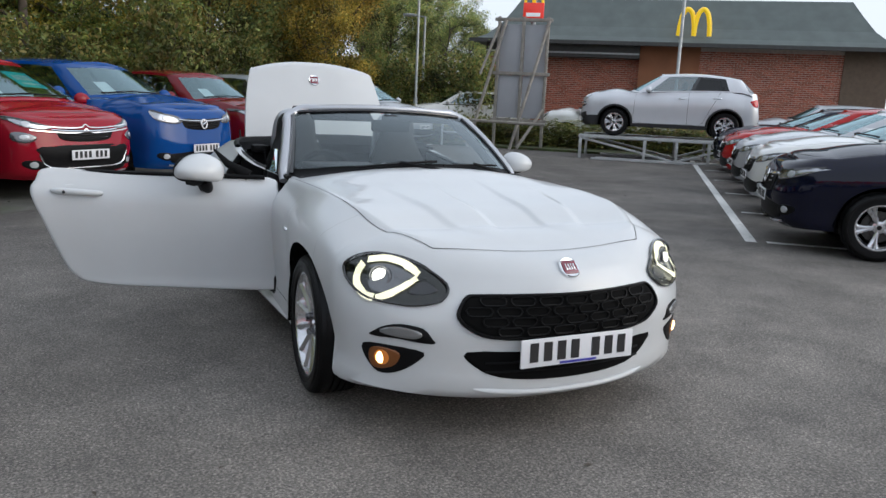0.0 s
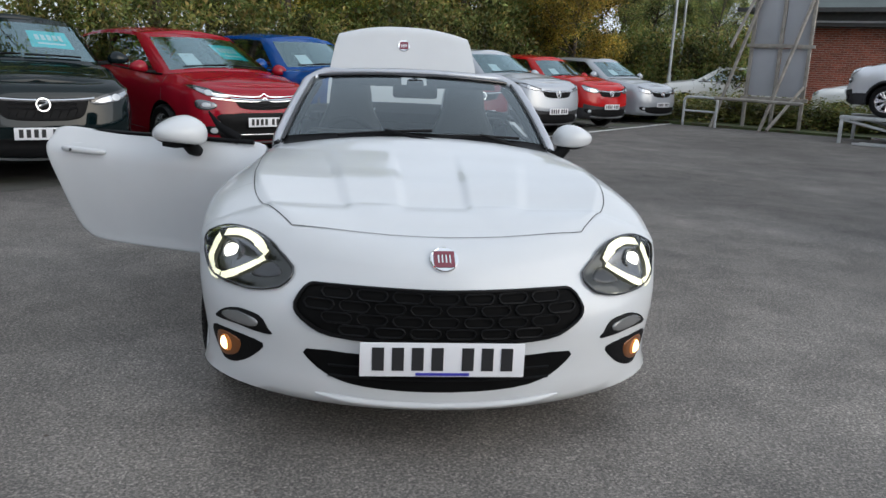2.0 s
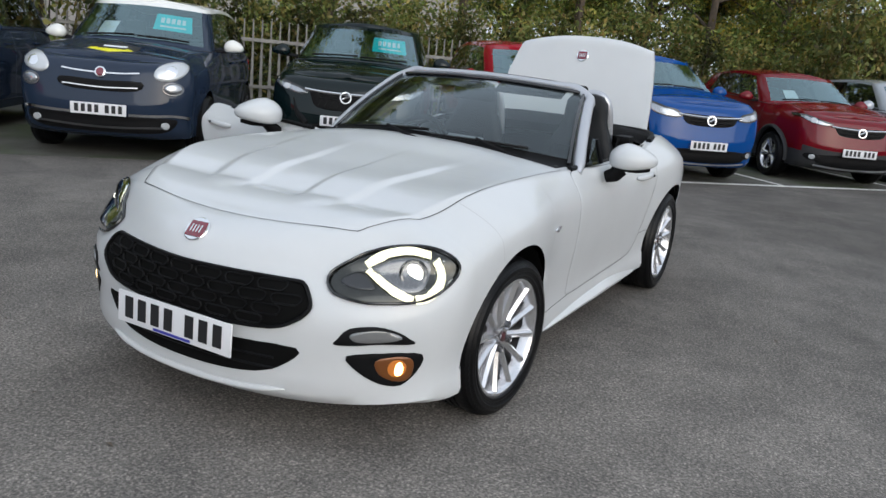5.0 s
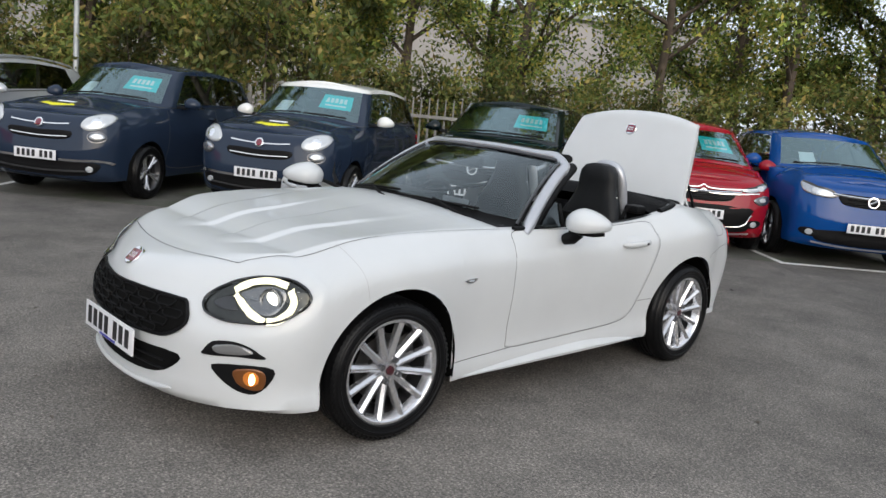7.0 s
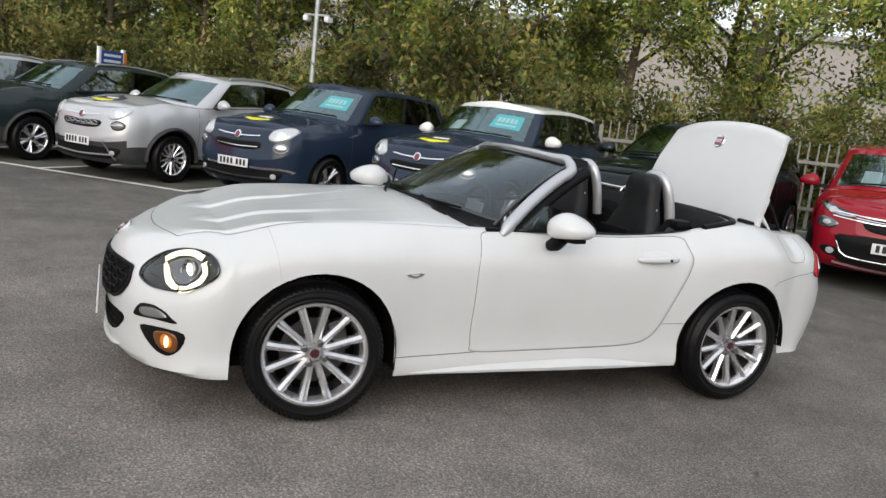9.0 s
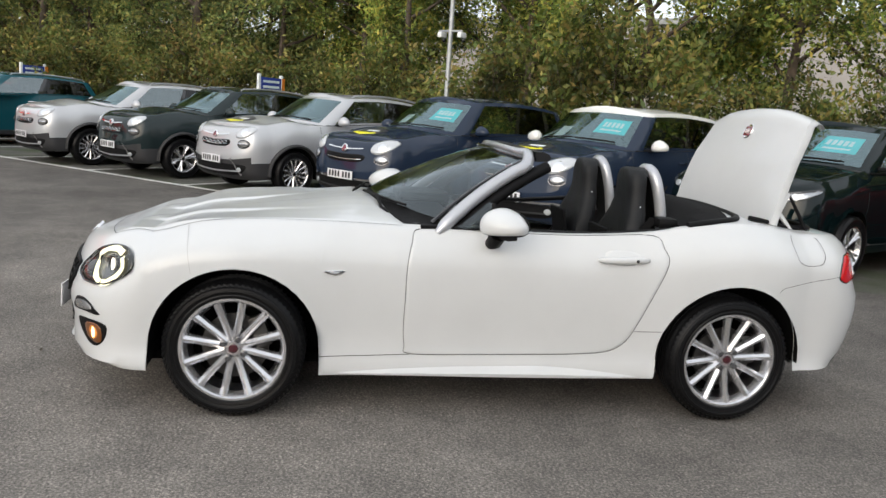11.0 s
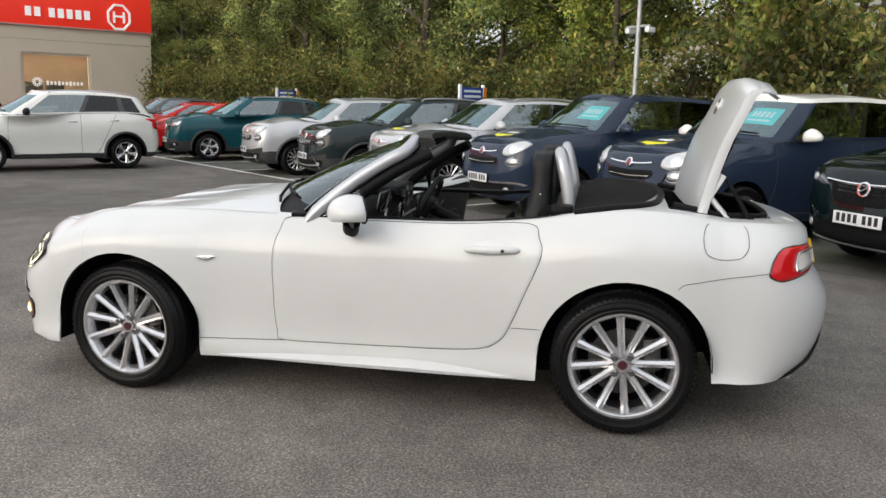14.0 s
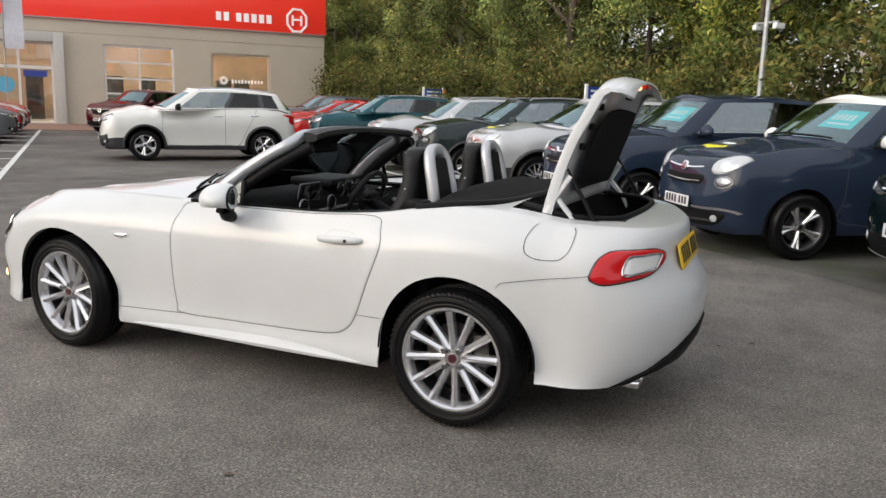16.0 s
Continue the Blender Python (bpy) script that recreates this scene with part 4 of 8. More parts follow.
        for y in (mid - 0.16, wb / 2 - 0.22):
            zz = dz(y) - 0.13
            cached("door_handle", (sg, y), lambda: tube([on_skin(B, ax, y - 0.09, zz)[0] + Vector((sg * 0.004, 0, 0)), on_skin(B, ax, y - 0.06, zz)[0] + Vector((sg * 0.028, 0, 0)), on_skin(B, ax, y + 0.06, zz)[0] + Vector((sg * 0.028, 0, 0)), on_skin(B, ax, y + 0.09, zz)[0] + Vector((sg * 0.004, 0, 0))], 0.013, 6), body if not clad else CHROME, smooth=60)
        # mirrors
        mp = Vector((sg * (hw + 0.085), cy + 0.48, S.bz(cy + 0.4) + 0.062))
        mb = caps or body
        cached("mirror_shell", (sg, mb.name), lambda: _mirror(mp, sg), mb, "door mirror", smooth=60)
        cached("mirror_arm", sg, lambda: tube([mp + Vector((-sg * 0.20, 0.0, -0.05)), mp + Vector((-sg * 0.06, 0.0, -0.04))], 0.022, 6), BLACK, smooth=60)
    if face == "round":
        cached("chrome_bar", 0, lambda: ribbon(B, [(-0.36, hz - 0.10), (-0.2, hz - 0.115), (0, hz - 0.12), (0.2, hz - 0.115), (0.36, hz - 0.10)], "front", 0.013, 0.012), CHROME, "chrome moustache bar")
        gz = hz - 0.24
        g = cached("upper_grille", 0, lambda: patch(B, [(-0.38, gz + 0.06), (0, gz + 0.05), (0.38, gz + 0.06), (0.34, gz - 0.03), (0, gz - 0.05), (-0.34, gz - 0.03)], "front", 0.006, 3), BLACK)
        cached("grille_bar", 0, lambda: ribbon(B, [(-0.35, gz + 0.0), (0, gz - 0.015), (0.35, gz + 0.0)], "front", 0.010, 0.014), CHROME, parent=g)
        if clad:
            for k in range(6):
                xs = -0.285 + 0.114 * k
                cached("grille_slot", k, lambda: tube([on_skin(B, "front", xs + 0.045 * math.cos(a), gz + 0.026 + 0.020 * math.sin(a))[0] + Vector((0, -0.012, 0)) for a in np.linspace(0, 2 * math.pi, 11)[:-1]], 0.006, 5, True), CHROME, parent=g)
        cached("lower_grille", 0, lambda: patch(B, [(-0.70, 0.44), (-0.45, 0.445), (0, 0.44), (0.45, 0.445), (0.70, 0.44), (0.66, 0.34), (0.5, 0.29), (0, 0.275), (-0.5, 0.29), (-0.66, 0.34)], "front", 0.008, 3), BLACK)
        cached("bumper_strip", 0, lambda: ribbon(B, [(-0.58, 0.355), (0, 0.33), (0.58, 0.355)], "front", 0.016, 0.016), SATIN if clad else CLAD)
        for sg in (1, -1):
            if clad:
                cached("corner_trim", sg, lambda: ribbon(B, [(sg * 0.47, 0.53), (sg * 0.52, 0.47), (sg * 0.57, 0.39), (sg * 0.64, 0.30)], "front", 0.024, 0.016), CHROME)
                cached("lamp_ring", sg, lambda: tube([on_skin(B, "front", sg * (0.665 + 0.080 * math.cos(a)), hz - 0.225 + 0.052 * math.sin(a))[0] + Vector((0, -0.02, 0)) for a in np.linspace(0, 2 * math.pi, 17)[:-1]], 0.009, 5, True), CHROME, smooth=60)
                cached("lamp_bar", sg, lambda: tube([on_skin(B, "front", sg * xx, hz - 0.225)[0] + Vector((0, -0.026, 0)) for xx in (0.59, 0.63, 0.67, 0.71, 0.74)], 0.010, 5), CHROME, smooth=60)
            else:
                cached("corner_trim", sg, lambda: ribbon(B, [(sg * 0.27, 0.462), (sg * 0.48, 0.466), (sg * 0.66, 0.476), (sg * 0.76, 0.462), (sg * 0.79, 0.44)], "front", 0.026, 0.014), CHROME)
            cached("fog_lamp", sg, lambda: patch(B, [(sg * 0.60 + 0.04 * math.cos(a), 0.375 + 0.034 * math.sin(a)) for a in np.linspace(0, 2 * math.pi, 11)[:-1]], "front", 0.016, 0), LAMPGLASS)
        bz2 = hz - 0.115
    else:
        gz = hz - 0.17
        top = {"plain": 0.06, "slim": 0.055, "chevron": 0.055, "wide": 0.05}[face]
        low = 0.07 if face == "wide" else 0.0
        g = cached("upper_grille", 0, lambda: patch(B, [(-0.36, gz + top), (0, gz + top - 0.01), (0.36, gz + top), (0.38, gz - low * 0.5), (0.30, gz - 0.07 - low), (0, gz - 0.09 - low), (-0.30, gz - 0.07 - low), (-0.38, gz - low * 0.5)], "front", 0.008, 3), BLACK)
        if face == "wide":
            for k in range(9):
                xs = -0.28 + 0.07 * k
                cached("mesh_bar", k, lambda: tube([on_skin(B, "front", xs - 0.03, gz + 0.03)[0] + Vector((0, -0.010, 0)), on_skin(B, "front", xs + 0.02, gz - 0.05)[0] + Vector((0, -0.010, 0)), on_skin(B, "front", xs - 0.02, gz - 0.13)[0] + Vector((0, -0.010, 0))], 0.005, 4), BLACK, parent=g, smooth=60)
        for k, dzv in enumerate((0.035, 0.0, -0.04)):
            cached("grille_bar", k, lambda: tube([on_skin(B, "front", a, gz + dzv - 0.01 * (1 - (a / 0.3) ** 2))[0] + Vector((0, -0.012, 0)) for a in np.linspace(-(0.29 if k else 0.45), 0.29 if k else 0.45, 11)], 0.008 if k else 0.013, 5), GLOSSBLACK if k else CHROME, parent=g, smooth=60)
        if face == "chevron":
            for k in (0, 1):
                cached("chrome_line", k, lambda: ribbon(B, [(-0.66, hz - 0.075 - 0.05 * k), (-0.3, hz - 0.105 - 0.05 * k), (-0.07, hz - 0.105 - 0.05 * k), (0, hz - 0.07 - 0.05 * k), (0.07, hz - 0.105 - 0.05 * k), (0.3, hz - 0.105 - 0.05 * k), (0.66, hz - 0.075 - 0.05 * k)], "front", 0.010, 0.018, 3), CHROME)
        if face == "chevron":
            big = [(-0.58, 0.60), (0, 0.61), (0.58, 0.60), (0.60, 0.52), (0.48, 0.37), (0, 0.35), (-0.48, 0.37), (-0.60, 0.52)]
            cached("main_grille", 0, lambda: patch(B, big, "front", 0.006, 2), BLACK)
            cached("grille_outline", 0, lambda: tube([on_skin(B, "front", a, b)[0] + Vector((0, -0.006, 0)) for a, b in spline(big[3:], 3)], 0.010, 6), CHROME, smooth=60)
            for sg in (1, -1):
                cached("lower_headlamp", sg, lambda: patch(B, [(sg * 0.60, hz - 0.20), (sg * 0.70, hz - 0.15), (sg * 0.80, hz - 0.15), (sg * 0.80, hz - 0.24), (sg * 0.68, hz - 0.26)], "front", 0.012, 3), DIMCHROME, "large lower headlamp")
                cached("lower_lamp_core", sg, lambda: patch(B, [(sg * 0.715 + 0.045 * math.cos(a), hz - 0.20 + 0.028 * math.sin(a)) for a in np.linspace(0, 2 * math.pi, 11)[:-1]], "front", 0.016, 0), LAMPGLASS)
        cached("lower_grille", 0, lambda: patch(B, [(-0.62, 0.43), (-0.3, 0.455), (0, 0.46), (0.3, 0.455), (0.62, 0.43), (0.60, 0.36), (0.50, 0.30), (0, 0.275), (-0.50, 0.30), (-0.60, 0.36)], "front", 0.006, 3), BLACK)
        cached("bumper_strip", 0, lambda: ribbon(B, [(-0.60, 0.295), (-0.3, 0.27), (0, 0.262), (0.3, 0.27), (0.60, 0.295)], "front", 0.018, 0.012), SATIN)
        bz2 = gz + 0.0
    if face in ("plain", "slim", "wide"):
        cached("badge", 0, lambda: tube([on_skin(B, "front", 0.058 * math.cos(a), bz2 - 0.01 + 0.058 * math.sin(a))[0] + Vector((0, -0.026, 0)) for a in np.linspace(0, 2 * math.pi, 17)[:-1]], 0.011, 6, True), CHROME, "round maker's badge")
        cached("badge_bar", 0, lambda: tube([on_skin(B, "front", a, bz2 - 0.01 + a * 0.5)[0] + Vector((0, -0.026, 0)) for a in (-0.05, 0, 0.05)], 0.011, 5), CHROME)
    elif face == "round":
        cached("badge", 0, lambda: patch(B, [(0.055 * math.cos(a), bz2 + 0.052 * math.sin(a)) for a in np.linspace(0, 2 * math.pi, 15)[:-1]], "front", 0.024, 0), CHROME, "round maker's badge")
    if face == "round":
        cached("badge_face", 0, lambda: patch(B, [(0.040 * math.cos(a), bz2 + 0.038 * math.sin(a)) for a in np.linspace(0, 2 * math.pi, 15)[:-1]], "front", 0.027, 0), BADGERED)
    pz = 0.50
    p = on_skin(B, "front", 0.0, pz)[0]
    plate_bars(car, pose(0, p.y - 0.028, pz, 0), (4, 3), strip=False)
    p = on_skin(B, "rear", 0.0, 0.72)[0]
    # bonnet shut lines, wipers
    cached("bonnet_shut_line", 0, lambda: ribbon(B, [(-hw + 0.19, cy + 0.12), (-hw + 0.20, -wb / 2 + 0.1), (-hw + 0.27, yf + 0.42), (-0.36, yf + 0.29), (0, yf + 0.25), (0.36, yf + 0.29), (hw - 0.27, yf + 0.42), (hw - 0.20, -wb / 2 + 0.1), (hw - 0.19, cy + 0.12)], "top", 0.007, 0.002), SEAM, smooth=0)
    gv, nr = t["gv"], t["nr"]

    def screen(u, v, off=0.0):
        """A point of the windscreen; u across (-1 to 1), v up (0 to 1), off outwards."""
        i = abs(u) * 5
        k = min(int(i), 4)
        f = i - k
        lo = Vector(gv[k * nr + 1]).lerp(Vector(gv[(k + 1) * nr + 1]), f)
        hi = Vector(gv[k * nr + 2]).lerp(Vector(gv[(k + 1) * nr + 2]), f)
        q = lo.lerp(hi, v)
        if u < 0:
            q.x = -q.x
        up = (hi - lo).normalized()
        nrm = Vector((0, -up.z, up.y))
        return q + nrm * off

    for k, (u0, u1) in enumerate(((-0.75, -0.02), (0.02, 0.75))):
        cached("wiper", k, lambda: tube([screen(u, 0.02 + 0.03 * abs(u - u0), 0.02) for u in np.linspace(u0, u1, 6)], 0.011, 5), BLACK, smooth=60)
    if card:
        c = part("price_card", ([screen(u, v, -0.03) for v in (0.38, 0.86) for u in (0.18 * card, 0.48 * card, 0.78 * card)], grid_faces(2, 3), CARD, None, 0), car, "turquoise price card inside the windscreen")
        for v, hh in ((0.58, 0.16), (0.46, 0.05)):
            for k in range(5 if hh > 0.1 else 1):
                a, b = (0.27 + 0.085 * k, 0.33 + 0.085 * k) if hh > 0.1 else (0.28, 0.68)
                part("card_bar", ([screen(a * card, v, -0.024), screen(b * card, v, -0.024), screen(b * card, v + hh, -0.024), screen(a * card, v + hh, -0.024)], [(0, 1, 2, 3)], CARDINK, None, 0), c)
    if paper:
        part("paper_notice", ([screen(u, v, -0.025) for v in (0.10, 0.52) for u in (-0.62 * (card or 1), -0.36 * (card or 1))], grid_faces(2, 2), PAPER, None, 0), car, "white paper notice behind the windscreen")
    if sticker:
        yc = yf + 0.44
        q = [(-0.25, yc - 0.12), (0.0, yc - 0.20), (0.25, yc - 0.12), (0.24, yc + 0.14), (0.0, yc + 0.24), (-0.24, yc + 0.14)]
        st = part("bonnet_sticker", (*patch(B, q, "top", 0.004, 0), STICKBLACK, None, 0), car, "black and yellow bonnet sticker")
        part("sticker_panel", (*patch(B, [(-0.22, yc - 0.105), (0.0, yc - 0.17), (0.22, yc - 0.105), (0.22, yc - 0.01), (-0.22, yc - 0.01)], "top", 0.0065, 0), YELLOW, None, 0), st)
        part("sticker_bar", (*patch(B, [(-0.14, yc - 0.075), (0.14, yc - 0.075), (0.14, yc - 0.04), (-0.14, yc - 0.04)], "top", 0.0085, 0), STICKBLACK, None, 0), st)
        part("sticker_bar", (*patch(B, [(-0.12, yc + 0.04), (0.12, yc + 0.04), (0.12, yc + 0.10), (-0.12, yc + 0.10)], "top", 0.0065, 0), PAPER, None, 0), st)
    return car


def _used(V, f):
    u = sorted({i for q in f for i in q})
    r = {a: i for i, a in enumerate(u)}
    return [V[a] for a in u], [[r[i] for i in q] for q in f]


def _mirror(mp, sg):
    bm = bmesh.new()
    bmesh.ops.create_uvsphere(bm, u_segments=14, v_segments=9, radius=1.0)
    for v in bm.verts:
        a, b, c = v.co
        c = c if c > 0 else -0.55 * (1 - (1 + c) ** 3)
        v.co = (0.125 * a * (1.0 if a * sg > 0 else 0.85), 0.085 * b, 0.092 * c * (1 - 0.3 * max(a * sg, 0)))
    for v in bm.verts:
        if v.co.y > 0.03:
            v.co.y = 0.03 + (v.co.y - 0.03) * 0.15
    bmesh.ops.translate(bm, vec=mp, verts=bm.verts)
    vs, fs = [tuple(v.co) for v in bm.verts], [tuple(x.index for x in f.verts) for f in bm.faces]
    bm.free()
    return vs, fs


MANY = (0.335, 0.222, 0.21, 14, "many")
TWIN = (0.325, 0.215, 0.21, 5, "vee")
TWIND = (0.325, 0.218, 0.21, 5, "dark")
TWIN6 = (0.34, 0.22, 0.215, 6, "vee")
ROW = "cars in the bays before the trees"
ROWB = "cars in the bays across the aisle"
# row before the trees
parked_car("tall_hatch", "blue-grey tall hatchback with white roof, price card in windscreen", -2.05, -4.42, NAVY, roof=CREAM, caps=CREAM, face="round", card=1, paper=True, sticker=True, spec=TWIND, group=ROW, turn=-15)
parked_car("tall_hatch", "blue-grey tall hatchback with price card in windscreen", -4.48, -4.42, NAVY, face="round", card=1, paper=True, sticker=True, spec=TWIND, group=ROW, turn=-13)
parked_car("crossover", "silver compact crossover with dark cladding and chrome lamps", -6.92, -4.42, SILVER, clad=True, face="round", sticker=True, spec=MANY, group=ROW, turn=-13, rails=True)
parked_car("crossover", "slate-green compact crossover with dark cladding", -9.47, -4.50, OLIVE, clad=True, face="round", spec=TWIN6, group=ROW, wheel_key="twin6x", turn=-12, rails=True)
parked_car("crossover", "silver compact crossover with dark cladding", -11.83, -4.42, SILVER, clad=True, face="round", spec=MANY, group=ROW, turn=-12, rails=True)
parked_car("suv", "teal small estate car with dark sills", -16.5, -4.42, TEAL, clad=True, face="plain", spec=TWIN, group=ROW, wheel_key="twins", turn=-10, rails=True)
parked_car("hatch", "bright red hatchback parked in a marked bay", -19.1, -4.5, BRIGHTRED, face="slim", group=ROW, turn=-8)
parked_car("hatch", "bright red hatchback parked in a marked bay", -21.5, -4.5, BRIGHTRED, face="slim", group=ROW, turn=-8)
parked_car("suv", "pale grey small car parked in a marked bay", -24.0, -4.9, GREYP, face="slim", group=ROW)
parked_car("mpv", "very dark green people carrier with price card in windscreen", 0.39, -4.55, BOTTLE, face="wide", card=1, paper=False, spec=(0.33, 0.215, 0.21, 5, "vee"), group=ROW, turn=-20)
parked_car("cab_forward", "red people carrier with price card in windscreen", 3.2, -4.68, REDP, face="chevron", card=1, paper=True, group=ROW, turn=-10)
parked_car("suv", "royal blue small crossover parked in a marked bay", 5.1, -4.35, BLUE, face="plain", paper=True, card=0, group=ROW, turn=-8)
parked_car("crossover", "cherry red coupe-like crossover", 7.85, -4.5, CHERRY, face="slim", clad=True, paper=True, group=ROW, turn=-14)
parked_car("suv", "silver crossover with black lower bumper", 10.1, -4.25, SILVERD, face="slim", paper=True, clad=True, group=ROW, turn=-14)
parked_car("crossover", "bright red small crossover parked in a marked bay", 13.4, -4.6, BRIGHTRED, face="plain", clad=True, paper=True, group=ROW, turn=-14)
parked_car("mpv", "silver-blue boxy people carrier parked in a marked bay", 16.4, -4.5, SILVERD, face="plain", paper=True, group=ROW, turn=-14)
# row across the aisle
parked_car("hatch", "midnight blue hatchback with mesh grille", 4.25, 2.72, DEEPNAVY, face="wide", heading=-1, group=ROWB)
parked_car("hatch", "white hatchback with dark grille", 6.75, 2.80, CREAM, face="wide", heading=-1, group=ROWB)
parked_car("hatch", "pale silver hatchback parked in a marked bay", 9.2, 2.85, SILVER, face="wide", heading=-1, group=ROWB)
parked_car("hatch", "red hatchback with dark grille", 11.6, 2.85, BRIGHTRED, face="wide", heading=-1, group=ROWB)
parked_car("hatch", "midnight blue hatchback parked in a marked bay", 14.0, 2.9, DEEPNAVY, face="wide", heading=-1, group=ROWB)
for dd, pb, lb in ((-20.5, GREYP, "dark grey hatchback parked in a marked bay"), (-23.0, BRIGHTRED, "red hatchback parked in a marked bay"), (-25.5, SILVER, "silver hatchback parked in a marked bay"), (-28.0, BRIGHTRED, "red hatchback parked in a marked bay")):
    parked_car("hatch", lb, dd, 2.7, pb, face="wide", heading=-1, group=ROWB)
# loose cars
parked_car("suv", "white small estate car standing across the aisle", -14.65, 0.80, CREAM, clad=True, face="plain", spec=TWIN, wheel_key="twinw", caps=BLACK, rails=True)
parked_car("suv", "dark red crossover before the showroom", -26.5, 0.45, MAROON, face="wide", turn=45)
parked_car("suv", "dark red crossover beside the showroom", -27.2, -6.5, MAROON, face="wide", turn=15)
parked_car("crossover", "silver crossover standing on a steel display ramp", 16.25, -0.25, PALESILVER, clad=True, face="round", turn=0, heading=-1, z=0.585, spec=(0.335, 0.215, 0.21, 7, "vee"), wheel_key="ramp")
parked_car("suv", "white hatchback parked beyond the ramp", 22.0, -2.0, CREAM, face="plain", turn=0, heading=-1)
parked_car("mpv", "white small van parked beyond the billboard", 23.6, -7.3, CREAM, face="plain", heading=-1, turn=18)
parked_car("suv", "silver hatchback parked beyond the ramp", 20.5, 4.2, SILVER, face="plain", heading=-1)


# ---- fence, trees and hedge ----
GALV = mat("galvanised_steel", (0.36, 0.37, 0.37), 0.5, 0.6, vary=0.2, scale=10)
FENCEP = mat("weathered_grey_pale", (0.21, 0.20, 0.185), 0.75, vary=0.25, scale=6, obj=0.15)
pale = bm_mesh("pale", box_bm(0.066, 0.02, 1.50, (0, 0, 0.75), 0.004, 1), FENCEP)
for v in pale.vertices:
    if v.co.z > 1.45:
        v.co.x *= 0.35
fx, fy = lot(0, -10.6)
fence = thing("palisade_fence", "grey steel palisade fence along the verge", "fence", pose(fx, fy, 0.10, 0, 0, LOT))
for zz in (0.35, 1.15):
    box("rail", 13.4, 0.04, 0.06, (3.0, -0.03, zz), FENCEP, fence, 0.006)
for k in range(86):
    p = part("pale", pale, fence)
    p.location = (-3.6 + k * 0.155, 0, 0)
for k in range(5):
    box("post", 0.08, 0.06, 1.42, (-3.4 + k * 2.75, -0.07, 0.70), FENCEP, fence, 0.006)

BARK = mat("grey_brown_bark", (0.085, 0.065, 0.048), 0.9, vary=0.4, scale=6, bump=0.8, bscale=18)


def leaf_mat(name, base, hue):
    m = bpy.data.materials.new(name)
    m.use_nodes = True
    nt = m.node_tree
    b = nt.nodes["Principled BSDF"]
    b.inputs["Roughness"].default_value = 0.55
    b.inputs["Specular IOR Level"].default_value = 0.3
    g, o = nt.nodes.new("ShaderNodeNewGeometry"), nt.nodes.new("ShaderNodeObjectInfo")
    ramp = nt.nodes.new("ShaderNodeValToRGB")
    el = ramp.color_ramp.elements
    el[0].color, el[1].color = (*base[0], 1), (*base[-1], 1)
    for i, c in enumerate(base[1:-1]):
        e = el.new((i + 1) / (len(base) - 1))
        e.color = (*c, 1)
    nt.links.new(g.outputs["Random Per Island"], ramp.inputs[0])
    hs = nt.nodes.new("ShaderNodeHueSaturation")
    mr = nt.nodes.new("ShaderNodeMapRange")
    mr.inputs["To Min"].default_value, mr.inputs["To Max"].default_value = 0.5 - hue, 0.5 + hue * 0.3
    nt.links.new(o.outputs["Random"], mr.inputs[0])
    nt.links.new(mr.outputs[0], hs.inputs["Hue"])
    nt.links.new(ramp.outputs[0], hs.inputs["Color"])
    # noise lightens and darkens whole clumps: shade between leaves put into the colour
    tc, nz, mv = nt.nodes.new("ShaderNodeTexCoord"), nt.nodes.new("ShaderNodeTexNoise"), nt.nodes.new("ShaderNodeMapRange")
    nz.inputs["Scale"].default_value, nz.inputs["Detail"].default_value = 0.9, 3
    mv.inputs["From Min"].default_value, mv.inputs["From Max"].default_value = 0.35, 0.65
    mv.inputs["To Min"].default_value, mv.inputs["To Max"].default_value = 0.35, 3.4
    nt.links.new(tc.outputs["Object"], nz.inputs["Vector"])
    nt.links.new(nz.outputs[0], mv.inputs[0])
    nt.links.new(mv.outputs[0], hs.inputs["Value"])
    nt.links.new(hs.outputs[0], b.inputs["Base Color"])
    tl, mx = nt.nodes.new("ShaderNodeBsdfTranslucent"), nt.nodes.new("ShaderNodeMixShader")
    nt.links.new(hs.outputs[0], tl.inputs[0])
    mx.inputs[0].default_value = 0.34
    nt.links.new(b.outputs[0], mx.inputs[1])
    nt.links.new(tl.outputs[0], mx.inputs[2])
    nt.links.new(mx.outputs[0], nt.nodes["Material Output"].inputs[0])
    return m


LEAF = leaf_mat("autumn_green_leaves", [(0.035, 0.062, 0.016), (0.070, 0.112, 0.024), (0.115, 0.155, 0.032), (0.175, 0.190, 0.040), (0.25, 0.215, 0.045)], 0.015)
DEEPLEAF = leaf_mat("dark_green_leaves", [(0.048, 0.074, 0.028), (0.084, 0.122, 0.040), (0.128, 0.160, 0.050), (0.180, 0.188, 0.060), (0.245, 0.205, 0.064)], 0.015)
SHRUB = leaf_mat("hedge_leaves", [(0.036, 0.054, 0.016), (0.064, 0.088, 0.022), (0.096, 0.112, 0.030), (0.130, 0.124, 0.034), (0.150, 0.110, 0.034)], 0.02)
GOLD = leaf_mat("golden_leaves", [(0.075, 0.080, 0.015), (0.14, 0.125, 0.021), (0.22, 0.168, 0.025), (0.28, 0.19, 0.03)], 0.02)


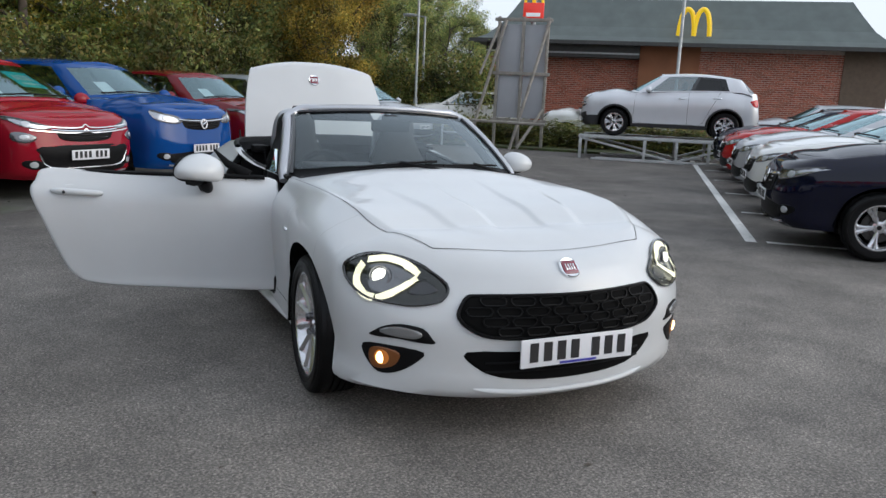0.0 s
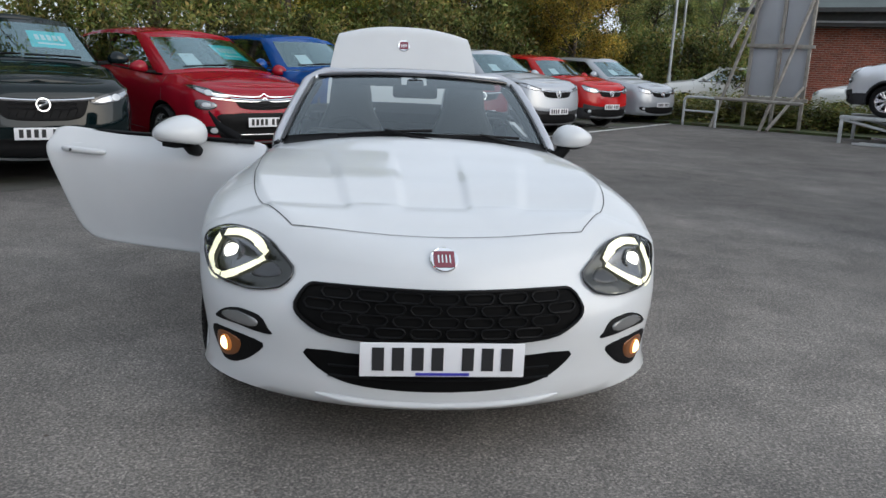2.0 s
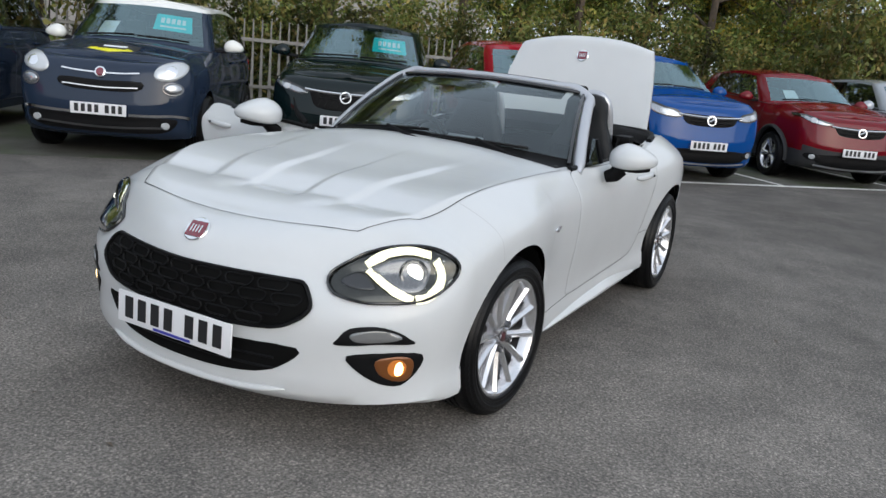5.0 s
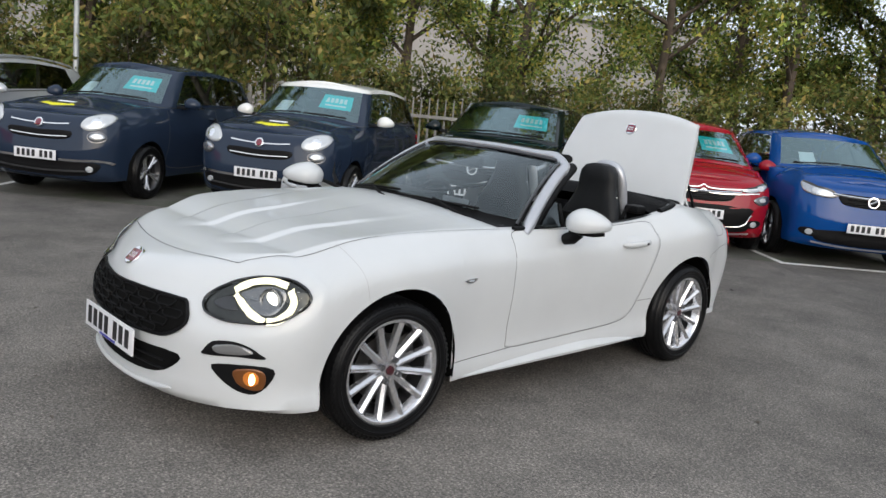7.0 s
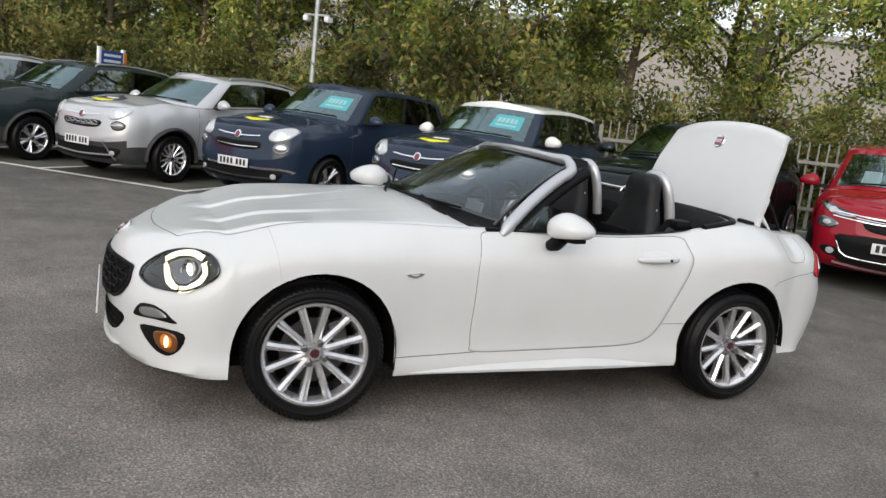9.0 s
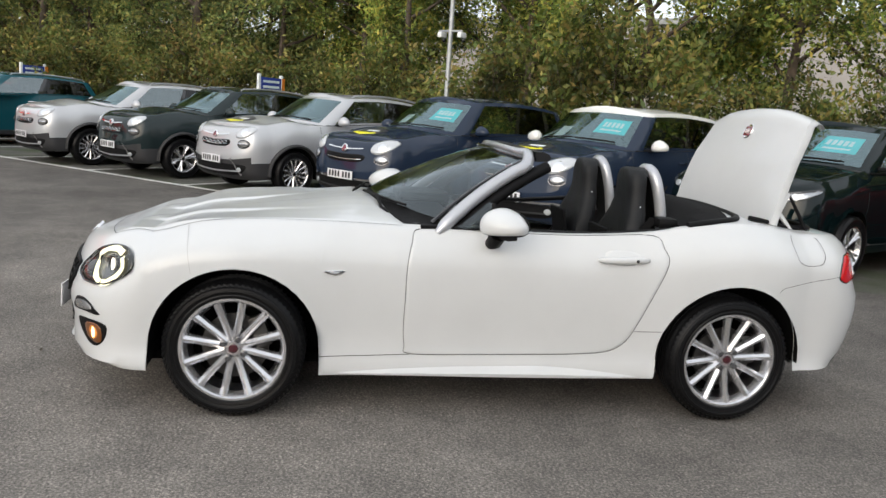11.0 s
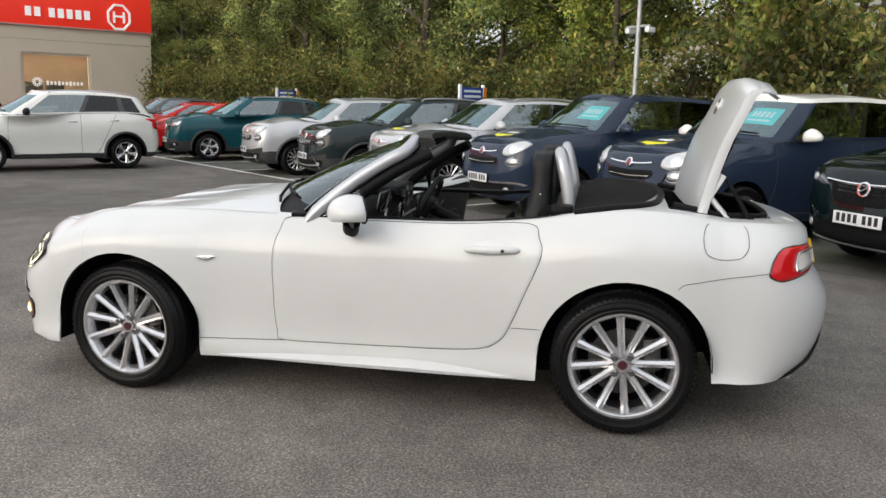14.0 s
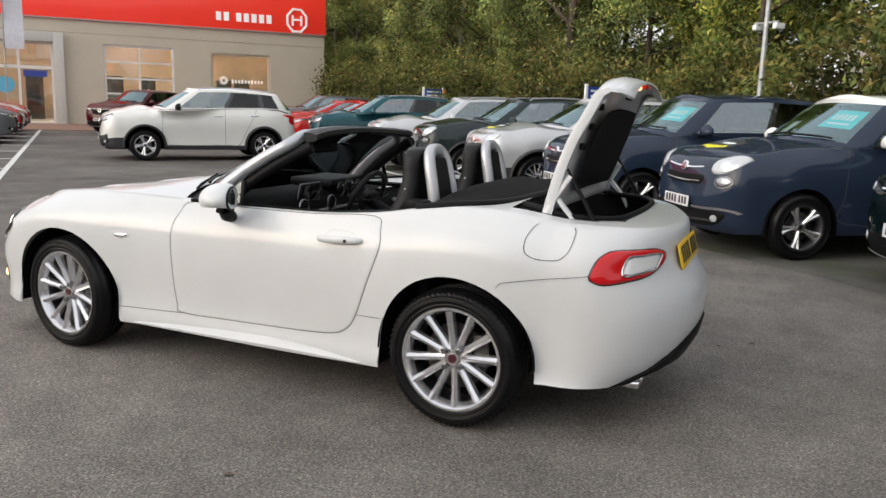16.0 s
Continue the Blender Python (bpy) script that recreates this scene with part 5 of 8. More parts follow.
def leaves(centres, spread, count, size, rng, squash=0.8):
    """Small folded leaves scattered about the centres."""
    c = centres[rng.integers(0, len(centres), count)]
    p = c + rng.normal(0, 1, (count, 3)) * spread * np.array((1, 1, squash))
    a = rng.normal(0, 1, (count, 3))
    a /= np.linalg.norm(a, axis=1)[:, None]
    b = rng.normal(0, 1, (count, 3))
    b -= a * (a * b).sum(1)[:, None]
    b /= np.linalg.norm(b, axis=1)[:, None]
    n = np.cross(a, b)
    s = size * rng.uniform(0.6, 1.3, count)[:, None]
    w = s * 0.42
    v = np.stack([p - a * s, p + b * w + n * w * 0.25, p + a * s, p - b * w + n * w * 0.25], 1).reshape(-1, 3)
    return v


def tree_meshes(seed, height, width, low, count, size, clump):
    rng = np.random.default_rng(seed)
    tv, tf = [], []

    def limb(pts, rs):
        o = len(tv)
        v, f = tube(pts, rs, 6)
        tv.extend(v)
        tf.extend([tuple(i + o for i in q) for q in f])

    lean = rng.normal(0, 0.25, 2)
    trunk = [np.array((lean[0] * t * t, lean[1] * t * t, height * 0.86 * t)) + np.array((*rng.normal(0, 0.05, 2), 0)) * (t > 0) for t in np.linspace(0, 1, 8)]
    r0 = 0.011 * height + 0.05
    limb(trunk, [r0 * (1 - 0.85 * t) for t in np.linspace(0, 1, 8)])
    tips = []
    for k in range(17):
        t = low + (0.97 - low) * rng.uniform(0, 1) ** 0.8
        base = trunk[min(int(t * 7), 6)] * (1 - (t * 7) % 1) + trunk[min(int(t * 7) + 1, 7)] * ((t * 7) % 1)
        a = rng.uniform(0, 2 * math.pi)
        reach = width * 0.5 * (0.55 + 0.6 * math.sin(math.pi * min(max((t - low * 0.6) / (1.08 - low * 0.6), 0), 1))) * rng.uniform(0.65, 1.15)
        d = np.array((math.cos(a), math.sin(a), rng.uniform(0.15, 0.75)))
        pts = [base + d * reach * q + np.array((0, 0, 0.25 * reach * q * q)) + rng.normal(0, 0.06, 3) * q for q in np.linspace(0, 1, 5)]
        limb(pts, [r0 * 0.35 * (1 - 0.8 * q) for q in np.linspace(0, 1, 5)])
        tips += [pts[2], pts[3], pts[4], pts[4]]
        for _ in range(3):
            e = pts[rng.integers(2, 5)] + rng.normal(0, 0.45, 3) * np.array((1, 1, 0.7)) * width * 0.16
            limb([pts[3], (pts[3] + e) / 2 + rng.normal(0, 0.05, 3), e], [r0 * 0.10, r0 * 0.07, r0 * 0.03])
            tips.append(e)
    tips = np.array(tips)
    lv = leaves(tips, clump, count, size, rng)
    lf = np.arange(len(lv)).reshape(-1, 4)
    trunk_me = mesh_from("trunk", tv, tf, BARK, smooth=60)
    return trunk_me, lv, lf


def crown_mesh(lv, lf, material):
    me = bpy.data.meshes.new("crown")
    me.vertices.add(len(lv))
    me.vertices.foreach_set("co", lv.astype(np.float32).ravel())
    me.loops.add(lf.size)
    me.loops.foreach_set("vertex_index", lf.astype(np.int32).ravel())
    me.polygons.add(len(lf))
    me.polygons.foreach_set("loop_start", np.arange(0, lf.size, 4, dtype=np.int32))
    me.materials.append(material)
    me.update(calc_edges=True)
    return me


KINDS_TREE = []
for sd, h, w, low, cnt, size, cl, mt, lb in (
        (1, 9.5, 5.6, 0.18, 34000, 0.066, 0.30, LEAF, "leafy green tree turning yellow behind fence"),
        (2, 11.0, 6.4, 0.16, 38000, 0.066, 0.33, LEAF, "tall leafy tree in early autumn"),
        (3, 8.5, 5.2, 0.12, 32000, 0.064, 0.29, LEAF, "bushy green tree behind the fence"),
        (4, 10.0, 5.0, 0.22, 22000, 0.066, 0.30, LEAF, "thinly leaved tree with dark limbs"),
        (5, 8.0, 5.0, 0.12, 30000, 0.066, 0.32, GOLD, "tree with thick golden autumn leaves")):
    tm, lv, lf = tree_meshes(sd, h, w, low, cnt, size, cl)
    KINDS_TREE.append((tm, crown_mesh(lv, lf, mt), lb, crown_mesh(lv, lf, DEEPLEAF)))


def plant_tree(i, d, n, s, r, zz=0.08, group="trees behind the fence"):
    tm, cm, lb, dark = KINDS_TREE[i]
    x, y = lot(d, n)
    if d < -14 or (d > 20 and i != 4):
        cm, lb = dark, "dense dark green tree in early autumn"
    t = thing("tree", lb, "tree", pose(x, y, zz, 0, 0, r) @ Matrix.Diagonal((s, s, s, 1)), group)
    part("trunk", tm, t)
    part("crown", cm, t)


trng = np.random.default_rng(11)
d = -58.0
k = 0
while d < 27:
    kind = [1, 0, 2, 1, 0, 3][k % 6]
    if -12 < d < 9:
        kind = [0, 3, 2, 3, 1, 3][k % 6]
    if d > 13.5:
        kind = [2, 4, 4, 0][k % 4]
    plant_tree(kind, d, (-13.3 if d > -33 else -15.5) - trng.uniform(0, 1.6), trng.uniform(0.85, 1.12), trng.uniform(0, 360))
    d += trng.uniform(2.3, 3.3) if not -12 < d < 9 else trng.uniform(2.6, 3.6)
    k += 1
d = -60.0
while d < 26:
    if not -10 < d < 8 or k % 3 == 1:
        plant_tree([1, 0, 2][k % 3], d, -18.5 - trng.uniform(0, 3), trng.uniform(1.0, 1.25), trng.uniform(0, 360))
    d += trng.uniform(3.2, 4.4)
    k += 1
for d, n, s, kd in ((21.5, -9.6, 0.75, 4), (24.5, -11.0, 0.85, 4), (34, -8.6, 0.58, 3), (36, -13, 0.9, 2), (41, -9, 0.66, 3), (46, -14, 1.0, 0), (30, -15, 1.0, 0), (52, -10, 0.75, 2), (40, -11.5, 0.72, 3), (33, -11.5, 0.7, 2), (28.5, -12.5, 0.9, 4), (30.5, -11.9, 0.8, 2), (36, -10.6, 0.62, 2)):
    plant_tree(kd, d, n, s, trng.uniform(0, 360), 0.0, "trees beyond the car park")
d = -59.0
while d < 20:
    if not -3.5 < d < 5 or k % 2:
        plant_tree([2, 1, 0][k % 3] if not -3.5 < d < 5 else 3, d, -16.0 - trng.uniform(0, 1.2), trng.uniform(0.9, 1.15), trng.uniform(0, 360))
    d += trng.uniform(3.0, 4.4)
    k += 1
for d, n in ((-38, -15.5), (-42, -14.5), (-46, -14.2)):
    plant_tree(1, d, n, 1.05, trng.uniform(0, 360))

# hedge of shrubs at the fence foot
sr = np.random.default_rng(5)
shrubs = []
for j in range(3):
    cs = np.stack([sr.uniform(-1.3, 1.3, 60), sr.uniform(-0.7, 0.7, 60), sr.uniform(0.15, 2.5, 60) ** 1.0], 1)
    cs[:, 2] *= 1 - 0.35 * np.abs(cs[:, 0] / 1.3) ** 2
    lv = leaves(cs, 0.24, 6500, 0.062, sr)
    lv[:, 2] = np.maximum(lv[:, 2], 0.02)
    stems = []
    for c in cs[::6]:
        stems.append(mesh_from("stem", *tube([(c[0] * 0.4, c[1] * 0.4, 0), (c[0] * 0.7, c[1] * 0.7, c[2] * 0.5), tuple(c)], [0.022, 0.015, 0.006], 5), BARK, smooth=60))
    shrubs.append((stems, crown_mesh(lv, np.arange(len(lv)).reshape(-1, 4), SHRUB)))
d = -52.0
k = 0
while d < 24:
    bare = -2.2 < d < 7
    x, y = lot(d, (-11.9 if bare else -10.9) - sr.uniform(0, 0.5))
    s = sr.uniform(0.95, 1.3) * (0.80 if bare else 1.0)
    b = thing("shrub", "brownish-green hedge shrub at the fence foot", "shrub", pose(x, y, 0.05, 0, 0, LOT + sr.uniform(-15, 15) + 180 * (k % 2)) @ Matrix.Diagonal((s, s, s * sr.uniform(0.9, 1.25), 1)), "hedge behind the fence")
    for st in shrubs[k % 3][0]:
        part("stem", st, b)
    part("crown", shrubs[k % 3][1], b)
    d += 1.75 * s * (0.72 if bare else 1.0)
    k += 1
for d, n in ((18.2, -5.2), (19.0, -3.2), (18.8, -1.2), (19.3, 0.8), (19.1, 2.6), (19.6, 4.6), (18.3, -7.0), (19.3, -4.2), (19.2, -2.1), (19.5, -0.2), (19.0, 1.7), (19.4, 3.6), (18.9, -6.1)):
    x, y = lot(d, n)
    b = thing("shrub", "low dark hedge shrub behind the display ramp", "shrub", pose(x, y, 0.0, 0, 0, LOT + 90) @ Matrix.Diagonal((0.9, 0.9, 0.34, 1)), "low hedge behind the ramp")
    for st in shrubs[k % 3][0]:
        part("stem", st, b)
    part("crown", shrubs[k % 3][1], b)
    k += 1
for j in range(12):
    x, y = lot(25.4 + 0.6 * math.sin(j * 2.1), -11.5 + 0.62 * j)
    b = thing("shrub", "dense dark shrub beyond the car park", "shrub", pose(x, y, 0.0, 0, 0, LOT + 90 + 25 * j) @ Matrix.Diagonal((1.1, 1.1, 0.95 + 0.15 * (j % 3), 1)), "shrubs beyond the car park")
    for st in shrubs[j % 3][0]:
        part("stem", st, b)
    part("crown", shrubs[j % 3][1], b)
slab("far_verge", 17.2, 20.4, -9.8, 8.0, -0.1, 0.06, GRASS, "strip of rough grass below the ramp hedge", "verge")

# ---- pale works building beyond the trees ----
PALEWALL = mat("pale_cladding", (0.50, 0.46, 0.43), 0.7, vary=0.06, scale=0.5)
wx, wy = lot(-6, -46)
works = thing("works_building", "long pale clad works building seen through trees", "building", pose(wx, wy, 0, 0, 0, LOT))
box("wall", 46, 12, 7.0, (0, 0, 3.5), PALEWALL, works, 0.0)
box("roof", 46.6, 12.6, 0.3, (0, 0, 7.15), GALV, works, 0.0)
for k in range(6):
    box("window", 2.4, 0.1, 1.4, (-18 + 7 * k, 6.04, 3.2), GLOSSBLACK, works, 0.0)


# ---- posts and cameras ----
def lamp_post(d, n, h, label, cams=False, head=True, lean=0.0):
    x, y = lot(d, n)
    p = thing("lamp_post", label, "lamp post", pose(x, y, 0.05, 0, lean, LOT))
    part("pole", (*tube([(0, 0, 0), (0, 0, 1.2), (0, 0, 1.25), (0, 0, h)], [0.075, 0.075, 0.05, 0.042], 10), GALV, None, 50), p)
    if head:
        part("arm", (*tube([(0, 0, h - 0.02), (0, 0.35, h + 0.03)], 0.025, 6), GALV, None, 50), p)
        box("lantern", 0.2, 0.5, 0.1, (0, 0.6, h + 0.04), GALV, p, 0.03)
    if cams:
        box("cross_arm", 0.55, 0.04, 0.04, (0, 0, 2.95), GALV, p, 0.01)
        for sx in (-1, 1):
            c = box("camera_housing", 0.10, 0.22, 0.11, (sx * 0.23, 0.05, 2.88), PAPER, p, 0.03)
            ellipsoid("camera_dome", (0.05, 0.05, 0.06), (sx * 0.23, 0.13, 2.80), GLOSSBLACK, p)
    return p


lamp_post(-6.35, -9.95, 5.2, "grey steel post carrying two white security cameras", cams=True, head=False)
lamp_post(23.5, -6.92, 6.5, "tall grey lamp post beside golden trees")
lamp_post(25.0, -7.11, 4.25, "tall grey lamp post beside golden trees")
lamp_post(19.2, 2.1, 8.0, "slim grey lamp post behind the display ramp", lean=1.0)

# small blue and white signs on the verge
for d, n in ((-20.6, -9.9), (-11.13, -9.9)):
    x, y = lot(d, n)
    s = thing("bay_sign", "blue and white sign board on two posts", "sign", pose(x, y, 0.08, 0, 0, LOT - 90 + 180 + 0))
    for sx in (-0.36, 0.36):
        box("post", 0.07, 0.07, 1.9, (sx, 0, 0.95), PAPER, s, 0.01)
    b = box("board", 0.66, 0.03, 0.34, (0, -0.02, 1.66), mat("sign_blue", (0.02, 0.05, 0.30), 0.4), s, 0.005)
    for zz in (1.74, 1.62):
        box("sign_bar", 0.52, 0.006, 0.055, (0, -0.039, zz), CARDINK, b, 0.0)
    box("end_cap", 0.10, 0.034, 0.34, (0.40, -0.02, 1.66), mat("sign_orange", (0.7, 0.22, 0.02), 0.4), s, 0.004)

# ---- showroom with the red fascia ----
GREYWALL = mat("grey_showroom_cladding", (0.53, 0.475, 0.385), 0.65, vary=0.05, scale=0.8)
# a faint glow is added to the fascia's red to brighten it
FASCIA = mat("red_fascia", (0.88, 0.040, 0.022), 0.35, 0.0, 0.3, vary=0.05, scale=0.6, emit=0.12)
WHITEFRAME = mat("white_window_frame", (0.70, 0.70, 0.68), 0.4)
LETTER = mat("white_letter", (0.82, 0.82, 0.82), 0.4, emit=0.15)
SHOWGLASS = glass("showroom_glass", (0.72, 0.70, 0.66), gloss=0.05)
BRICKPAVE = mat("brick_paving", (0.20, 0.115, 0.085), 0.85, vary=0.3, scale=9, bump=0.3, bscale=40)
D0 = -36.0
bx, by = lot(D0, 0)
DARKJOINT = mat("clad_joint", (0.12, 0.115, 0.11), 0.7)
show = thing("showroom", "grey-clad car showroom with a red fascia and glazed openings", "building", pose(bx, by, 0, 0, 0, LOT + 90))
# own axes: x runs towards -n, -y looks to the aisle
SB = 4.68
openings = [(4.9, 7.8, 1.1, 3.55), (0.1, 3.2, 0.0, 3.67), (-8.0, -2.0, 0.0, 3.6)]


def wall_with_openings(name, x0, x1, z0, z1, holes, thick, material, parent):
    xs = sorted({x0, x1, *[v for h in holes for v in h[:2]]})
    zs = sorted({z0, z1, *[v for h in holes for v in h[2:]]})
    vs, fs, idx = [], [], {}

    def vid(x, y, z):
        if (x, y, z) not in idx:
            idx[(x, y, z)] = len(vs)
            vs.append((x, y, z))
        return idx[(x, y, z)]

    for a, b in zip(xs, xs[1:]):
        for c, e in zip(zs, zs[1:]):
            if any(h[0] <= a and b <= h[1] and h[2] <= c and e <= h[3] for h in holes):
                continue
            for y in (0, thick):
                fs.append((vid(a, y, c), vid(b, y, c), vid(b, y, e), vid(a, y, e)))
    for h in list(holes) + [(x0, x1, z0, z1)]:
        a, b, c, e = h
        for p, q in (((a, c), (b, c)), ((b, c), (b, e)), ((b, e), (a, e)), ((a, e), (a, c))):
            fs.append((vid(p[0], 0, p[1]), vid(q[0], 0, q[1]), vid(q[0], thick, q[1]), vid(p[0], thick, p[1])))
    return part(name, (vs, fs, material, None, 0), parent)


wall_with_openings("front_wall", -14.0, 10.6, 0, SB, openings, 0.3, GREYWALL, show)
box("end_wall", 0.3, 18, 6.6, (10.45, 9.31, 3.3), GREYWALL, show, 0.0)
box("far_end_wall", 0.3, 18, 6.6, (-13.85, 9.31, 3.3), GREYWALL, show, 0.0)
box("back_wall", 24.6, 0.3, 6.6, (-1.7, 18.5, 3.3), GREYWALL, show, 0.0)
box("flat_roof", 24.2, 18, 0.2, (-1.7, 9.2, 6.5), GREYWALL, show, 0.0)
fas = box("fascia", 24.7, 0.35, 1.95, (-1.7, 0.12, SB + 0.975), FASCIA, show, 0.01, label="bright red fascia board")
box("fascia_lower_trim", 24.7, 0.06, 0.05, (-1.7, -0.085, SB + 0.02), GALV, show, 0.0)
# sign drawn as plain bars and an eight-sided emblem
for k in range(7):
    box("sign_bar", 0.24, 0.05, 0.40, (5.3 + 0.37 * k + (0.22 if k > 1 else 0), -0.085, SB + 0.62), LETTER, fas, 0.0)
oct_pts = [(9.15 + 0.52 * math.cos(math.pi / 8 + a * math.pi / 4), -0.10, SB + 0.66 + 0.58 * math.sin(math.pi / 8 + a * math.pi / 4)) for a in range(8)]
em = part("emblem", (*tube(oct_pts, 0.06, 6, True), LETTER, None, 30), fas, "white eight-sided emblem outline")
for sx in (-0.22, 0.22):
    box("emblem_bar", 0.09, 0.06, 0.5, (9.15 + sx, -0.10, SB + 0.66), LETTER, em, 0.0)
box("emblem_bar", 0.38, 0.06, 0.09, (9.15, -0.10, SB + 0.70), LETTER, em, 0.0)
for zz in (0.8, 1.9, 3.0, 4.1):
    box("cladding_joint", 24.5, 0.006, 0.012, (-1.7, -0.004, zz), DARKJOINT, show, 0.0) if zz > 3.7 else None
for oi, (a, b, c, e) in enumerate(openings):
    part("glazing", ([(a, 0.14, c), (b, 0.14, c), (b, 0.14, e), (a, 0.14, e)], [(0, 1, 2, 3)], SHOWGLASS, None, 0), show, "dark reflective showroom glazing")
    fr = 0.10
    fm = WHITEFRAME if oi else GREYWALL
    for cx, cz, sx, sz in (((a + b) / 2, e - fr / 2, b - a, fr), ((a + b) / 2, c + fr / 2, b - a, fr), (a + fr / 2, (c + e) / 2, fr, e - c - 2 * fr), (b - fr / 2, (c + e) / 2, fr, e - c - 2 * fr)):
        box("window_frame", sx, 0.12, sz, (cx, 0.12, cz), fm, show, 0.0)
for zz in (0.75, 1.45, 2.15, 2.9):
    box("door_rail", 2.9, 0.10, 0.09, (1.65, 0.10, zz), WHITEFRAME, show, 0.0)
box("door_rail", 0.08, 0.098, 3.45, (1.65, 0.10, 1.83), WHITEFRAME, show, 0.0)
for xx in (-3.4, -4.8, -6.4):
    box("mullion", 0.10, 0.11, 3.4, (xx, 0.10, 1.8), WHITEFRAME, show, 0.0)
box("transom", 5.8, 0.115, 0.14, (-5.0, 0.105, 2.5), WHITEFRAME, show, 0.0)
PORTAL = mat("pale_portal", (0.55, 0.53, 0.50), 0.5, vary=0.05)
box("portal", 0.42, 0.5, 4.05, (-1.76, 0.0, 2.025), PORTAL, show, 0.01)
box("portal_lintel", 6.6, 0.5, 0.42, (-5.28, 0.0, 3.84), PORTAL, show, 0.01)
box("window_notice", 0.95, 0.02, 0.28, (-2.75, 0.08, 2.22), mat("sign_blue", (0.02, 0.05, 0.30)), show, 0.0)
ellipsoid("round_sticker", (0.36, 0.01, 0.36), (-3.95, 0.09, 1.7), mat("pale_blue_sticker", (0.10, 0.42, 0.62), 0.4), show)
# window lettering as plain bars beside a small sun-like mark
for k in range(10):
    box("window_bar", 0.10, 0.01, 0.2 if k in (0, 3, 6) else 0.15, (5.95 + 0.16 * k, 0.12, 2.22), LETTER, show, 0.0)
for k in range(12):
    a = k * math.pi / 6
    box("window_mark", 0.05, 0.01, 0.14, (5.52 + 0.15 * math.cos(a), 0.12, 2.26 + 0.15 * math.sin(a)), LETTER, show, 0.0, Matrix.Rotation(math.pi / 2 - a, 3, "Y"))
# inside: floor, shelves and lit ceiling strips
box("inner_floor", 23.6, 17, 0.05, (-1.7, 9, 0.03), GALV, show, 0.0)
box("inner_wall", 23.6, 0.1, 6.2, (-1.7, 7.0, 3.2), mat("warm_inner_wall", (0.30, 0.25, 0.19), 0.7, vary=0.25, scale=0.8), show, 0.0)
for xx in (5.2, 6.4, 7.4, 0.8, 2.4, -3.0, -6.5):
    box("shelf_unit", 0.8, 0.5, 2.3, (xx, 5.5, 1.2), GLOSSBLACK, show, 0.01)
for xx in (7.0, 5.4, 2.4, 0.9, -3.0, -5.5):
    box("ceiling_strip", 0.25, 1.6, 0.05, (xx, 3.0, 4.3), mat("strip_light", (1.0, 0.88, 0.70), 0.5, emit=75.0), show, 0.0)
slab("forecourt", D0 + 0.02, D0 + 7.0, -9.0, 12.0, -0.05, 0.02, BRICKPAVE, "red-brown block paving before the showroom", "paving")
# feather flag
fx2, fy2 = lot(-30.5, 3.54)
flag = thing("feather_flag", "white feather banner on a pole", "banner", pose(fx2, fy2, 0, 0, 0, LOT - 90))
part("pole", (*tube([(0, 0, 0), (0, 0, 4.9), (-0.1, 0, 5.4)], 0.025, 6), GALV, None, 50), flag)
part("banner", ([(-0.03 - (0.65 if j else 0), 0.06 * math.sin(i * 1.1 + j), 3.0 + 0.33 * i) for i in range(8) for j in (0, 1)], grid_faces(8, 2), mat("pale_banner", (0.62, 0.63, 0.68), 0.7, vary=0.08), None, 60), flag)
box("banner_bar", 0.14, 0.01, 1.5, (-0.36, -0.07, 4.0), mat("sign_blue", (0.02, 0.05, 0.30)), flag, 0.0)

# ---- restaurant with the slate roof ----
MORTAR = mat("brick_mortar", (0.52, 0.44, 0.38), 0.9, vary=0.2, scale=8)
SLATE = mat("grey_green_roof", (0.105, 0.125, 0.12), 0.7, vary=0.15, scale=2)
DARKBAND = mat("dark_fascia_band", (0.05, 0.05, 0.048), 0.6, vary=0.2)
TAN = mat("tan_panel", (0.30, 0.125, 0.06), 0.8, vary=0.15, scale=2)
D1 = 27.0
rx0, ry0 = lot(D1, 0)
rest = thing("restaurant", "single-storey brick restaurant with a deep sloping slate roof", "building", pose(rx0, ry0, 0, 0, 0, LOT - 90))
# own axes: x runs towards +n, -y looks back to the car park


def rb(name, n0, n1, y0, y1, z0, z1, material, label=""):
    return box(name, n1 - n0, y1 - y0, z1 - z0, ((n0 + n1) / 2, (y0 + y1) / 2, (z0 + z1) / 2), material, rest, 0.0, label=label)


rb("core_wall", -5.0, 9.4, 0.35, 12, 0, 3.6, MORTAR)
rb("tan_panel", 0.85, 3.05, -0.02, 0.35, 0, 3.6, TAN)
rb("dark_wall", 7.97, 9.5, -0.06, 0.35, 0, 3.62, mat("dark_tan_panel", (0.14, 0.10, 0.07), 0.8, vary=0.15))
rb("recess_band", -5.0, 0.85, -0.5, 0.35, 3.08, 3.6, DARKBAND)
rb("recess_strip", -5.0, 0.85, -0.56, -0.5, 3.20, 3.26, GALV)


